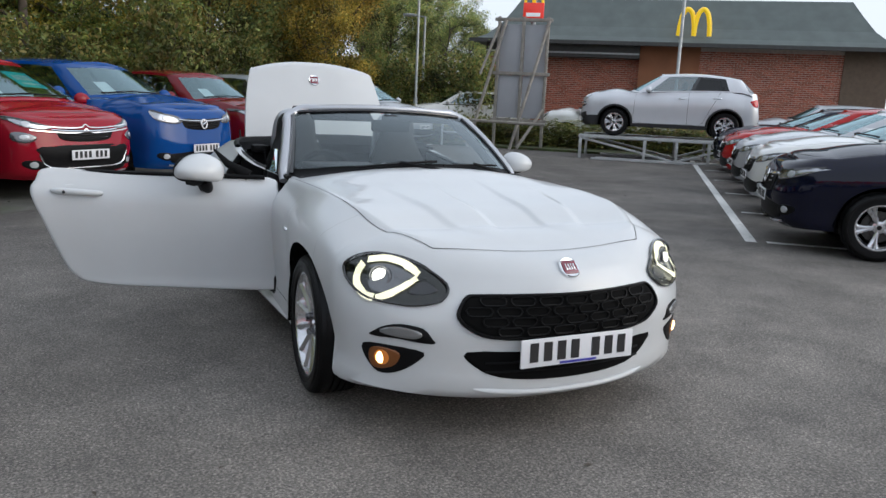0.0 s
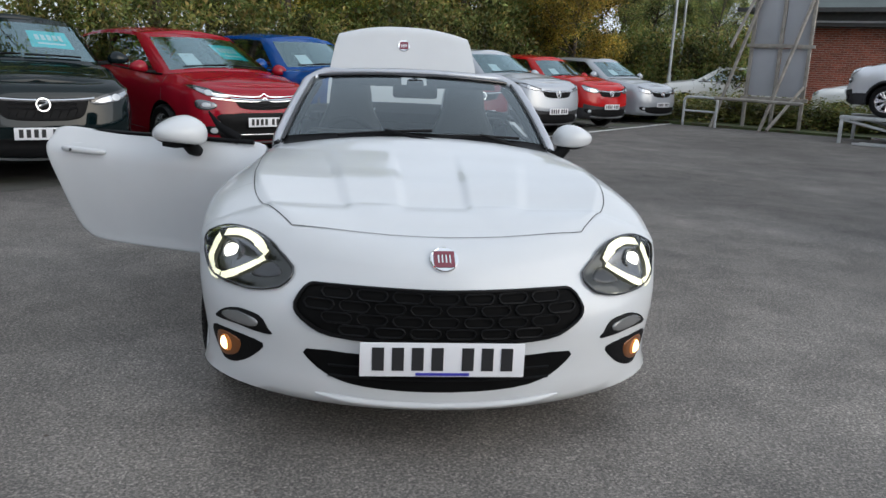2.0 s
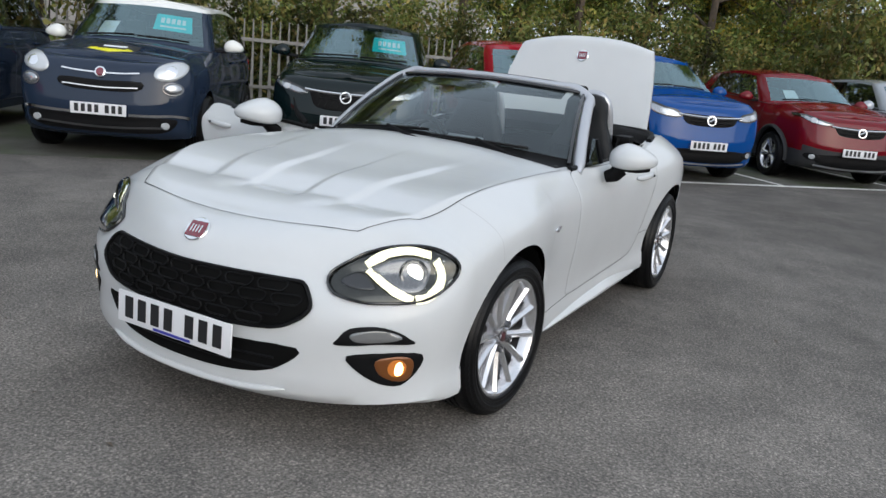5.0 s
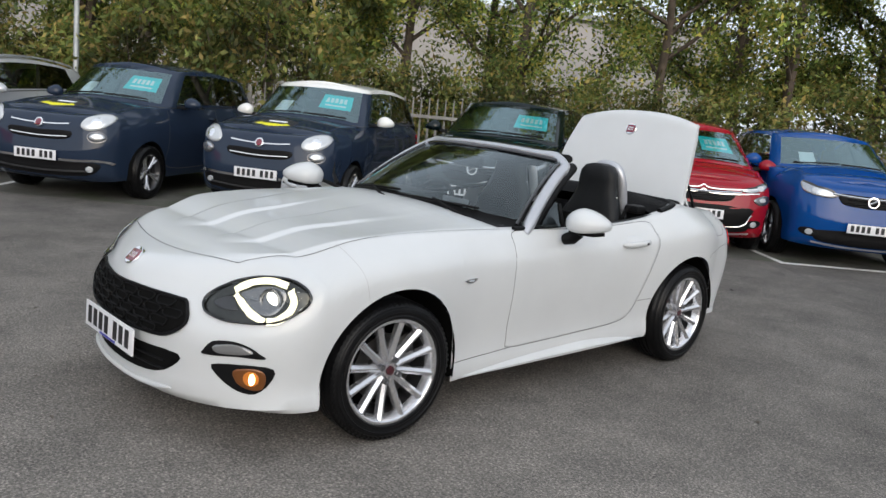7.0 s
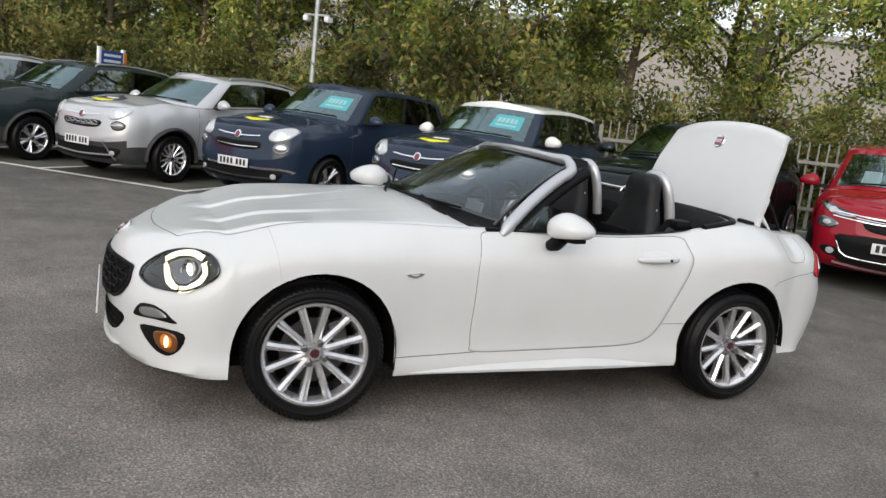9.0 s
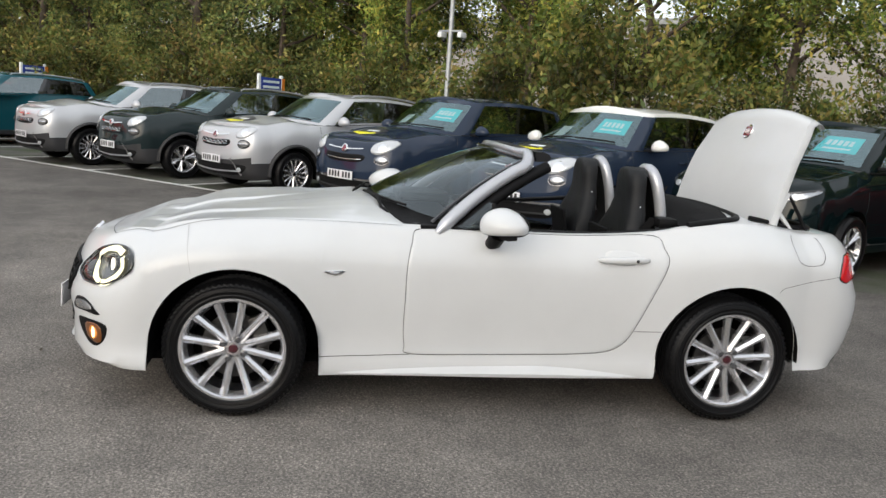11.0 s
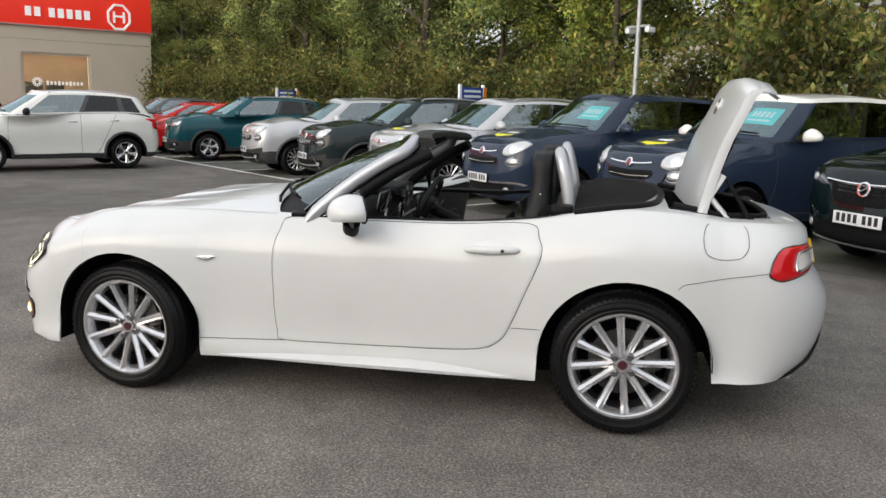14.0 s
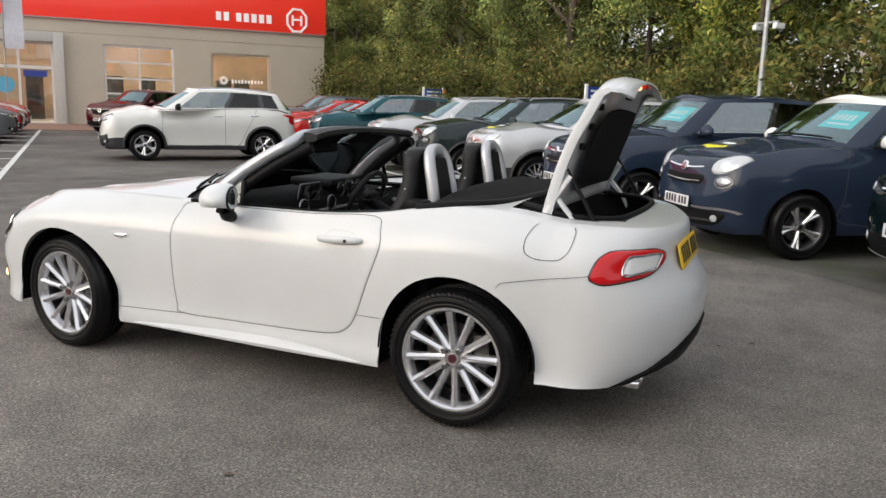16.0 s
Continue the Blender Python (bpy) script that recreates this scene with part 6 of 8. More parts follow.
def brick_field(n0, n1, z1, y):
    vs, fs = [], []
    rng = random.Random(3)
    row = 0
    z = 0.0
    while z < z1 - 0.06:
        x = n0 - (0.11 if row % 2 else 0)
        while x < n1:
            a, b = max(x, n0), min(x + 0.209, n1)
            if b - a > 0.04:
                o, yy = len(vs), y + rng.uniform(-0.004, 0.004)
                vs += [(a, yy, z), (b, yy, z), (b, yy, z + 0.058), (a, yy, z + 0.058), (a, y + 0.02, z), (b, y + 0.02, z), (b, y + 0.02, z + 0.058), (a, y + 0.02, z + 0.058)]
                fs += [(o, o + 1, o + 2, o + 3), (o + 3, o + 2, o + 6, o + 7), (o, o + 4, o + 5, o + 1), (o, o + 3, o + 7, o + 4), (o + 1, o + 5, o + 6, o + 2)]
            x += 0.225
        z += 0.075
        row += 1
    return vs, fs


BRICKS = mat("red_brick", (0.36, 0.115, 0.07), 0.85, vary=0.12, scale=2, island=0.30)
rb("backing", 3.05, 7.97, 0.0, 0.35, 0, 3.6, MORTAR)
for n0, n1, z1, y in ((3.05, 7.97, 3.5, -0.012), (-5.0, 0.85, 3.08, 0.33)):
    tagged(part("bricks", (*brick_field(n0, n1, z1, y), BRICKS, None, 0), rest), "red facing bricks", kind="stuff")
rv = []
for k, z in ((0.0, 3.58), (0.25, 3.86), (0.5, 4.25), (0.75, 4.8), (1.0, 5.38)):
    e = 1.7 * k ** 0.75  # the hips flare out towards the eaves
    rv += [(-5.6 + e, -0.9 + 1.8 * k, z), (9.9 - e, -0.9 + 1.8 * k, z), (9.9 - e, 12.5 - 1.7 * k, z), (-5.6 + e, 12.5 - 1.7 * k, z)]
part("roof", (rv, grid_faces(5, 4, True) + [(16, 17, 18, 19), (3, 2, 1, 0)], SLATE, None, 0), rest, "grey-green sloping roof")
rb("gutter", -5.6, 9.9, -1.0, -0.9, 3.52, 3.66, DARKBAND)
ARCH = mat("yellow_arch_sign", (0.85, 0.55, 0.01), 0.35, emit=0.25)
for k in (0, 1):
    cx = 2.44 + 0.54 * k
    arc = [(cx - 0.27, -0.62, 3.93), (cx - 0.245, -0.62, 4.32), (cx - 0.16, -0.62, 4.72), (cx, -0.62, 4.87), (cx + 0.16, -0.62, 4.72), (cx + 0.245, -0.62, 4.32), (cx + 0.27, -0.62, 3.93)]
    part("arch_sign", (*tube(spline(arc, 4), 0.085, 8), ARCH, None, 60), rest, "yellow arch-shaped sign")
px, py = lot(24.0, -2.85)
ps = thing("pole_sign", "red panel with a yellow top on a tall pole", "sign", pose(px, py, 0, 0, 0, LOT - 90))
part("pole", (*tube([(0, 0.1, 0), (0, 0.1, 5.0)], 0.09, 8), GALV, None, 50), ps)
box("panel", 0.72, 0.14, 0.62, (0, 0, 4.42), FASCIA, ps, 0.01)
box("panel_bar", 0.5, 0.02, 0.13, (0, -0.08, 4.32), LETTER, ps, 0.0)
for k in (-1, 1):
    part("arch_sign", (*tube(spline([(k * 0.16 - 0.15, 0, 4.72), (k * 0.16 - 0.1, 0, 5.05), (k * 0.16, 0, 5.15), (k * 0.16 + 0.1, 0, 5.05), (k * 0.16 + 0.15, 0, 4.72)], 3), 0.05, 6), ARCH, None, 60), ps)

# ---- billboard seen from behind ----
OLDWOOD = mat("weathered_timber", (0.27, 0.25, 0.22), 0.85, vary=0.3, scale=7, bump=0.4, bscale=40)
HOARD = mat("grey_board", (0.36, 0.37, 0.39), 0.6, vary=0.08, scale=1.2)
bx2, by2 = lot(17.7, -2.13)
bb = thing("billboard", "back of a weathered timber-framed billboard with raking braces", "billboard", pose(bx2, by2, 0, 0, 0, LOT - 90) @ Matrix.Diagonal((0.8, 1, 1, 1)))
for sx in (-0.85, 0.0, 0.85):
    box("post", 0.10, 0.10, 3.6, (sx, 0, 1.8), OLDWOOD, bb, 0.01)
for sx in (-0.43, 0.43):
    for z0, z1 in ((0.85, 2.02), (2.12, 3.40)):
        box("panel", 0.74, 0.04, z1 - z0, (sx, 0.04, (z0 + z1) / 2), HOARD, bb, 0.004)
for zz in (0.78, 2.07, 3.52):
    box("cross_rail", 2.0, 0.08, 0.09, (0, -0.02, zz), OLDWOOD, bb, 0.008)
for sx in (-1.15, 0.35):
    part("brace", (*tube([(sx - 0.45, -0.7, 0.0), (sx + 0.55, -0.06, 3.5)], 0.055, 6), OLDWOOD, None, 40), bb)
part("brace", (*tube([(0.2, -1.0, 0.05), (0.85, -0.1, 1.1)], 0.05, 6), OLDWOOD, None, 40), bb)
part("brace", (*tube([(-1.3, -0.6, 2.0), (-0.8, -0.06, 3.45)], 0.05, 6), OLDWOOD, None, 40), bb)
part("foot_rail", (*tube([(-1.5, -0.9, 0.75), (1.1, -0.9, 0.72)], 0.04, 6), OLDWOOD, None, 40), bb)

# ---- display ramp ----
RAMPP = mat("pale_ramp_paint", (0.46, 0.47, 0.47), 0.55, 0.2, vary=0.2, scale=6)
qx, qy = lot(16.25, 1.75)
rp = thing("display_ramp", "pale steel display ramp of welded bars", "ramp", pose(qx, qy, 0, 0, 0, LOT - 90))
for sy in (-0.93, 0.93):
    box("top_rail", 3.9, 0.09, 0.07, (0, sy, 0.545), RAMPP, rp, 0.006)
    box("base_rail", 3.4, 0.07, 0.05, (0.2, sy, 0.03), RAMPP, rp, 0.006)
    for sx in (-1.9, -0.35, 0.4, 1.15, 1.9):
        box("upright", 0.07, 0.07, 0.53, (sx, sy, 0.265), RAMPP, rp, 0.006)
    for xa, xb in ((-1.88, 0.3), (1.88, 0.45)):
        part("diagonal", (*tube([(xa, sy, 0.50), (xb, sy, 0.05)], 0.03, 6), RAMPP, None, 40), rp)
for sy in (-0.75, 0.75):
    box("wheel_track", 3.9, 0.34, 0.04, (0, sy, 0.567), RAMPP, rp, 0.004)
for sx in (-1.6, 0, 1.6):
    box("cross_member", 0.08, 1.78, 0.06, (sx, 0, 0.50), RAMPP, rp, 0.004)
box("loose_bar", 2.2, 0.06, 0.05, (-0.5, -1.25, 0.03), RAMPP, rp, 0.004)


# ---- tubular barrier at the end of the row ----
gx, gy = lot(17.1, -3.75)
rail = thing("barrier_rail", "pale painted tubular barrier at the end of the bays", "barrier", pose(gx, gy, 0, 0, 0, LOT - 100))
part("hoop", (*tube(spline([(-0.45, 0, 0), (-0.45, 0, 0.62), (-0.41, 0, 0.70), (-0.32, 0, 0.73), (0.32, 0, 0.73), (0.41, 0, 0.70), (0.45, 0, 0.62), (0.45, 0, 0)], 3), 0.035, 8), RAMPP, None, 60), rail)
part("mid_rail", (*tube([(-0.45, 0, 0.38), (0.45, 0, 0.38)], 0.025, 8), RAMPP, None, 60), rail)


# ---- the white roadster ----
def build_roadster():
    car = thing("roadster", "pearl-white two-seat roadster, roof down, boot lid up, driver's door open", "car")
    arches = [(-1.155, 0.31, 0.362), (1.155, 0.315, 0.362)]
    S = Shell(
        -1.535, 1.56,
        nose=[(0, -1.84, 0.162), (0.04, -1.95, 0.178), (0.11, -1.985, 0.21), (0.2, -1.985, 0.27), (0.31, -1.985, 0.34), (0.43, -2.0, 0.42), (0.55, -2.0, 0.49), (0.66, -1.99, 0.56), (0.75, -1.978, 0.61), (0.82, -1.955, 0.655), (0.88, -1.92, 0.69), (0.93, -1.87, 0.712), (0.97, -1.81, 0.726), (1, -1.75, 0.738)],
        tail=[(0, 1.95, 0.238), (0.11, 2.035, 0.30), (0.2, 2.065, 0.37), (0.31, 2.085, 0.45), (0.43, 2.092, 0.53), (0.55, 2.08, 0.60), (0.66, 2.035, 0.67), (0.75, 1.995, 0.725), (0.82, 1.98, 0.78), (0.88, 1.98, 0.83), (0.93, 1.975, 0.862), (1, 1.945, 0.885)],
        side=[(-1.535, 0.838), (-1.3, 0.857), (-1.155, 0.862), (-0.95, 0.848), (-0.7, 0.812), (-0.4, 0.80), (0, 0.797), (0.4, 0.803), (0.75, 0.822), (1.0, 0.852), (1.155, 0.862), (1.35, 0.848), (1.56, 0.795)],
        belt_x=[(-1.535, 0.585), (-1.3, 0.665), (-1.1, 0.69), (-0.8, 0.70), (-0.4, 0.705), (0, 0.725), (0.5, 0.735), (0.8, 0.735), (1.1, 0.715), (1.35, 0.68), (1.56, 0.635)],
        belt_z=[(-1.535, 0.785), (-1.38, 0.835), (-1.13, 0.862), (-0.83, 0.87), (-0.38, 0.862), (0.1, 0.868), (0.46, 0.875), (0.74, 0.90), (1.0, 0.94), (1.16, 0.955), (1.3, 0.95), (1.56, 0.915)],
        sill=0.19, arches=arches, hem=[(-1.535, 0.205), (-0.8, 0.19), (0, 0.19), (0.8, 0.205), (1.45, 0.252), (1.56, 0.252)],
        crown=[(-2.0, 0.0), (-1.78, 0.0), (-1.65, -0.003), (-1.45, -0.012), (-1.2, -0.010), (-0.9, 0.025), (-0.6, 0.075), (-0.3, 0.075), (0, 0.03), (0.9, 0.03), (1.3, 0.03), (1.94, 0.0)],
        gain=[(0, 0.968), (0.06, 0.985), (0.12, 0.968), (0.2, 0.965), (0.35, 0.978), (0.5, 0.992), (0.65, 1.0), (0.75, 0.998), (0.85, 0.985), (1, 0.94)],
        n_nose=2.15, sweep=1.38, full=-0.25, side_steps=60, srows=(1, 0.975, 0.94, 0.86, 0.74, 0.6, 0.45, 0.3, 0.15))
    ss = S.ss

    def keep(t, c):
        if t[0] == "top":
            if -0.60 < c[1] < 0.98 and abs(c[0]) < 0.955 * S.bx(c[1]):
                return False
            if 1.33 < c[1] < 1.755 and abs(c[0]) < (0.80 if c[1] < 1.66 else 0.66) * S.bx(min(c[1], 1.5)):
                return False
        elif t[1] < 0 and -0.40 < c[1] < 0.76 and c[2] > 0.33:
            return False
        return True

    part("body", S.mesh("body", [WHITE], keep=keep), car)
    B = S.bvh
    for sg, ax in ((1, "left"), (-1, "right")):
        for yc, zc, R in arches:
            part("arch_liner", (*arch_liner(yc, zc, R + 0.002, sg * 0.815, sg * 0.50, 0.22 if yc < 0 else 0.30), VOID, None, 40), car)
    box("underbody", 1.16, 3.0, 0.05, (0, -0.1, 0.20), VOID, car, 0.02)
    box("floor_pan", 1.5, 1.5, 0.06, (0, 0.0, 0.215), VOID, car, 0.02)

    # bonnet, with two bulges that open out towards the windscreen
    def smooth(t):
        t = min(max(t, 0), 1)
        return 3 * t * t - 2 * t ** 3

    HY = [-1.72, -1.65, -1.58, -1.50, -1.42, -1.3, -1.2, -0.93, -0.6, -0.4]
    HW = [0.495, 0.543, 0.587, 0.632, 0.658, 0.674, 0.680, 0.692, 0.69, 0.685]
    vs, rows, colsn = [], 90, 161
    for i in range(rows):
        v = i / (rows - 1)
        for j in range(colsn):
            u = -1 + 2 * j / (colsn - 1)
            yf, yb = -1.803 + 0.083 * abs(u) ** 2.0, -0.52 + 0.10 * u ** 4
            y = yf + (yb - yf) * v
            x = u * np.interp(y, HY, HW)
            p, nrm = on_skin(B, "top", x, y)
            edge = min(1 - abs(u), v, 1 - v)
            q = abs(x)
            inner, outer = 0.118 + 0.03 * (y + 1.55), 0.318 + 0.16 * (y + 1.55)
            mid = (q - (inner + outer) / 2) / ((outer - inner) / 2)
            b = smooth((q - inner) / 0.042 + 0.5) * smooth((outer - q) / 0.055 + 0.5) * smooth((y + 1.675 - 0.06 * mid * mid) / 0.13) * smooth((-0.72 - y) / 0.60) * 0.0105
            lift = 0.004 * min(1, edge / 0.03)
            vs.append((p.x, p.y, p.z + lift + b))
    part("bonnet", (vs, grid_faces(rows, colsn), WHITE, None, 60), car)
    edge_r = [(0.686, -0.44), (0.687, -0.58), (0.69, -0.7), (0.69, -0.95), (0.680, -1.2), (0.674, -1.3), (0.658, -1.42), (0.632, -1.50), (0.587, -1.58), (0.543, -1.65), (0.499, -1.714), (0.495, -1.719), (0.488, -1.7215), (0.45, -1.7345), (0.38, -1.754), (0.28, -1.7765), (0.15, -1.7955)]
    seam = [(-x, y) for x, y in edge_r] + [(0, -1.803)] + edge_r[::-1]
    part("bonnet_shut_line", (*ribbon(B, seam, "top", 0.0028, 0.0022), SEAM, None, 0), car)

    # closed passenger's door
    dl = [(-0.35, 0.862), (-0.40, 0.80), (-0.42, 0.69), (-0.42, 0.54), (-0.42, 0.42), (-0.41, 0.335), (-0.385, 0.292), (-0.1, 0.293), (0.2, 0.301), (0.38, 0.308), (0.53, 0.322), (0.60, 0.348), (0.655, 0.41), (0.73, 0.59), (0.795, 0.76), (0.78, 0.83), (0.73, 0.885), (0.4, 0.868), (0, 0.862)]
    door = part("door", (*patch(B, dl, "left", 0.003, 4, rings=((0, 1), (0.12, 1), (0.25, 1), (0.38, 1), (0.5, 1), (0.62, 1), (0.74, 1), (0.84, 1), (0.92, 1), (0.97, 0.92), (0.992, 0.5), (1.0, -0.5))), WHITE, None, 50), car)
    part("door_shut_line", (*ribbon(B, dl, "left", 0.0026, 0.0018, 4, True), SEAM, None, 0), car)

    def handle(parent, bvh, axis, flip=1):
        sg = 1 if axis == "left" else -1
        part("handle_recess", (*patch(bvh, [(0.50, 0.80), (0.58, 0.812), (0.66, 0.80), (0.655, 0.76), (0.58, 0.745), (0.51, 0.755)], axis, 0.0055, 3), WHITE, None, 50), parent)
        pts = [on_skin(bvh, axis, y, z)[0] + Vector((sg * o, 0, 0)) for y, z, o in ((0.462, 0.768, 0.008), (0.49, 0.770, 0.026), (0.55, 0.773, 0.036), (0.62, 0.776, 0.034), (0.67, 0.778, 0.026), (0.70, 0.779, 0.010))]
        part("door_handle", (*tube(spline(pts, 3), [0.008, 0.012, 0.014, 0.0155, 0.016, 0.016, 0.0165, 0.017, 0.017, 0.017, 0.017, 0.016, 0.015, 0.014, 0.012, 0.009][:len(spline(pts, 3))], 10, squash=0.8), WHITE, None, 60), parent)
        p = on_skin(bvh, axis, 0.632, 0.776)[0]
        ellipsoid("lock_button", (0.006, 0.008, 0.008), (p.x + sg * 0.048, p.y, p.z), INK, parent)

    handle(door, B, "left")
    for sg, ax in ((1, "left"), (-1, "right")):
        part("side_lamp", (*patch(B, [(-0.79, 0.668), (-0.74, 0.676), (-0.69, 0.672), (-0.735, 0.652)], ax, 0.008, 2), CHROME, None, 40), car)
        part("side_lamp_lens", (*patch(B, [(-0.765, 0.667), (-0.74, 0.671), (-0.715, 0.668), (-0.737, 0.659)], ax, 0.0105, 2), LAMPGLASS, None, 40), car)
        # shut lines of wing, sill and bumpers
        part("wing_shut_line", (*ribbon(B, [(-1.375, 0.83), (-1.366, 0.80), (-1.352, 0.726), (-1.338, 0.645)], ax, 0.0016, 0.0016, 5), PALESEAM, None, 0), car)
        part("sill_shut_line", (*ribbon(B, [(-0.79, 0.277), (-0.6, 0.281), (-0.385, 0.290)], ax, 0.0035, 0.0015, 3), SEAM, None, 0), car)
        part("rear_shut_line", (*ribbon(B, [(0.672, 0.432), (0.80, 0.436)], ax, 0.003, 0.0015, 3), SEAM, None, 0), car)
        part("bumper_shut_line", (*ribbon(B, [(1.355, 0.655), (1.374, 0.675), (1.417, 0.684), (1.527, 0.702), (1.722, 0.731)], ax, 0.0024, 0.0045, 8), SEAM, None, 0), car)
        blade = []
        for y, zt in zip(np.linspace(-0.70, 0.70, 25), spline([(0, 0.205), (0, 0.222), (0, 0.234), (0, 0.242), (0, 0.247), (0, 0.236), (0, 0.213)], 4)[:, 1]):
            k = math.sin(math.pi * min(max((y + 0.70) / 1.40, 0), 1)) ** 0.5
            for z, o in ((zt, 0.0005), (zt - 0.006, 0.004 + 0.006 * k), (S.hem(y) + 0.010 + (zt - S.hem(y) - 0.010) * 0.3, 0.004 + 0.022 * k), (S.hem(y) + 0.006, 0.004 + 0.022 * k), (S.hem(y) - 0.002, -0.004)):
                q, nn = on_skin(B, ax, y, max(z, S.hem(y) + 0.008))
                blade.append((q.x + sg * o, y, z))
        part("sill_blade", (blade, grid_faces(25, 5), WHITE, None, 40), car)
    flap = [(1.475, 0.908), (1.459, 0.894), (1.447, 0.85), (1.460, 0.802), (1.505, 0.782), (1.56, 0.780), (1.60, 0.789), (1.628, 0.823), (1.632, 0.878), (1.62, 0.90)]
    part("flap_shut_line", (*ribbon(B, flap, "left", 0.0026, 0.0045, 12), SEAM, None, 0), car)

    # nose: grille, lower intake, lamps, badge, plate
    gr = [(-0.468, 0.515), (-0.455, 0.555), (-0.425, 0.586), (-0.38, 0.591), (-0.2, 0.594), (0, 0.595), (0.2, 0.594), (0.38, 0.591), (0.425, 0.586), (0.455, 0.555), (0.468, 0.515), (0.43, 0.475), (0.35, 0.443), (0.15, 0.432), (0, 0.43), (-0.15, 0.432), (-0.35, 0.443), (-0.43, 0.475)]
    gl = part("grille", (*patch(B, gr, "front", 0.006, 3), VOID, None, 50), car, "matt black grille with rows of cells")
    for row, z in enumerate((0.572, 0.535, 0.498, 0.461)):
        for k in range(-4, 5):
            cx = (k + (0.5 if row % 2 else 0)) * 0.112
            if abs(cx) > (0.37, 0.41, 0.38, 0.31)[row]:
                continue
            cell = [(cx - 0.044, z + 0.012), (cx - 0.048, z + 0.002), (cx - 0.040, z - 0.010), (cx - 0.030, z - 0.014), (cx + 0.030, z - 0.014), (cx + 0.040, z - 0.010), (cx + 0.048, z + 0.002), (cx + 0.044, z + 0.012), (cx + 0.034, z + 0.016), (cx - 0.034, z + 0.016)]
            part("grille_cell", (*tube([on_skin(B, "front", a, b)[0] + Vector((0, -0.010, 0)) for a, b in cell], 0.0036, 5, True), BLACK, None, 50), gl)
    part("grille_frame", (*tube([on_skin(B, "front", a, b)[0] + Vector((0, -0.008, 0)) for a, b in spline(gr, 3, True)], 0.007, 6, True), BLACK, None, 60), car)
    lo = [(-0.435, 0.382), (-0.2, 0.378), (0, 0.377), (0.2, 0.378), (0.435, 0.382), (0.40, 0.32), (0.30, 0.275), (0.12, 0.258), (-0.12, 0.258), (-0.30, 0.275), (-0.40, 0.32)]
    part("lower_intake", (*patch(B, lo, "front", 0.004, 3), VOID, None, 50), car, "dark lower air intake")
    for z in (0.30, 0.335):
        part("intake_bar", (*tube([on_skin(B, "front", a, z)[0] + Vector((0, -0.005, 0)) for a in np.linspace(-0.36, 0.36, 13)], 0.005, 5), BLACK, None, 50), car)
    # chin that stands forward under the intake
    chin = [on_skin(B, "front", a, 0.212 + 0.02 * (abs(a) / 0.40) ** 3)[0] + Vector((0, -0.003, 0)) for a in np.linspace(-0.40, 0.40, 25)]
    part("chin", (*tube(chin, [0.003, 0.008] + [0.011] * 21 + [0.008, 0.003], 8), WHITE, None, 60), car)
    bp, bn = on_skin(B, "front", 0, 0.683)
    roundel(car, bp, bn, 0.046)
    plate_bars(car, pose(0, -2.028, 0.386, -1.5), (4, 3))
    for sg in (1, -1):
        nx = "nose_left" if sg > 0 else "nose_right"
        head = [(-0.548, 0.648), (-0.552, 0.673), (-0.590, 0.697), (-0.645, 0.711), (-0.734, 0.710), (-0.830, 0.688), (-0.912, 0.651), (-0.962, 0.605), (-0.948, 0.568), (-0.870, 0.549), (-0.790, 0.549), (-0.675, 0.560), (-0.600, 0.594), (-0.562, 0.623)]
        hl = part("headlamp", (*patch(B, head, nx, 0.003, 3), HEADIN, None, 50), car, "lit headlamp with a bright curved light guide")
        part("reflector", (*patch(B, [(-0.640, 0.648), (-0.660, 0.678), (-0.720, 0.683), (-0.790, 0.663), (-0.830, 0.638), (-0.790, 0.608), (-0.730, 0.583), (-0.670, 0.593)], nx, 0.005, 3), DIMCHROME, None, 50), hl)
        part("turn_reflector", (*patch(B, [(-0.855, 0.628), (-0.900, 0.618), (-0.925, 0.598), (-0.880, 0.583), (-0.820, 0.588)], nx, 0.006, 3), DARKALLOY, None, 50), hl)
        for g, wd in (([(-0.845, 0.652), (-0.800, 0.676), (-0.755, 0.690), (-0.700, 0.696), (-0.640, 0.687)], 0.022),
                      ([(-0.626, 0.677), (-0.609, 0.640), (-0.620, 0.600), (-0.658, 0.570), (-0.698, 0.562)], 0.027),
                      ([(-0.840, 0.638), (-0.806, 0.608), (-0.760, 0.580), (-0.706, 0.561)], 0.024)):
            part("light_guide", (*ribbon(B, g, nx, wd, 0.011, 5), DRL, None, 50), hl)
        p, nrm = on_skin(B, nx, -0.697, 0.635)
        q = nrm.to_track_quat("Y", "Z").to_matrix()
        ellipsoid("projector", (0.031, 0.007, 0.031), p + nrm * 0.006, LAMPON, hl, Matrix.Rotation(radians(sg * 14), 3, "Z"))
        part("projector_ring", (*tube([p + nrm * 0.010 + q @ Vector((0.041 * math.cos(a), 0, 0.041 * math.sin(a))) for a in np.linspace(0, 2 * math.pi, 21)[:-1]], 0.006, 6, True), DIMCHROME, None, 60), hl)
        part("lamp_bezel", (*tube([a + n * 0.008 for a, n in (on_skin(B, nx, *c) for c in spline(head, 3, True))], 0.0055, 6, True), GLOSSBLACK, None, 60), hl)
        part("lamp_cover", (*patch(B, head, nx, 0.020, 3), LENS, None, 50), hl).visible_shadow = False
        ind = [(-0.692, 0.424), (-0.71, 0.443), (-0.748, 0.465), (-0.815, 0.480), (-0.90, 0.469), (-0.938, 0.43), (-0.945, 0.412), (-0.89, 0.413), (-0.80, 0.423)]
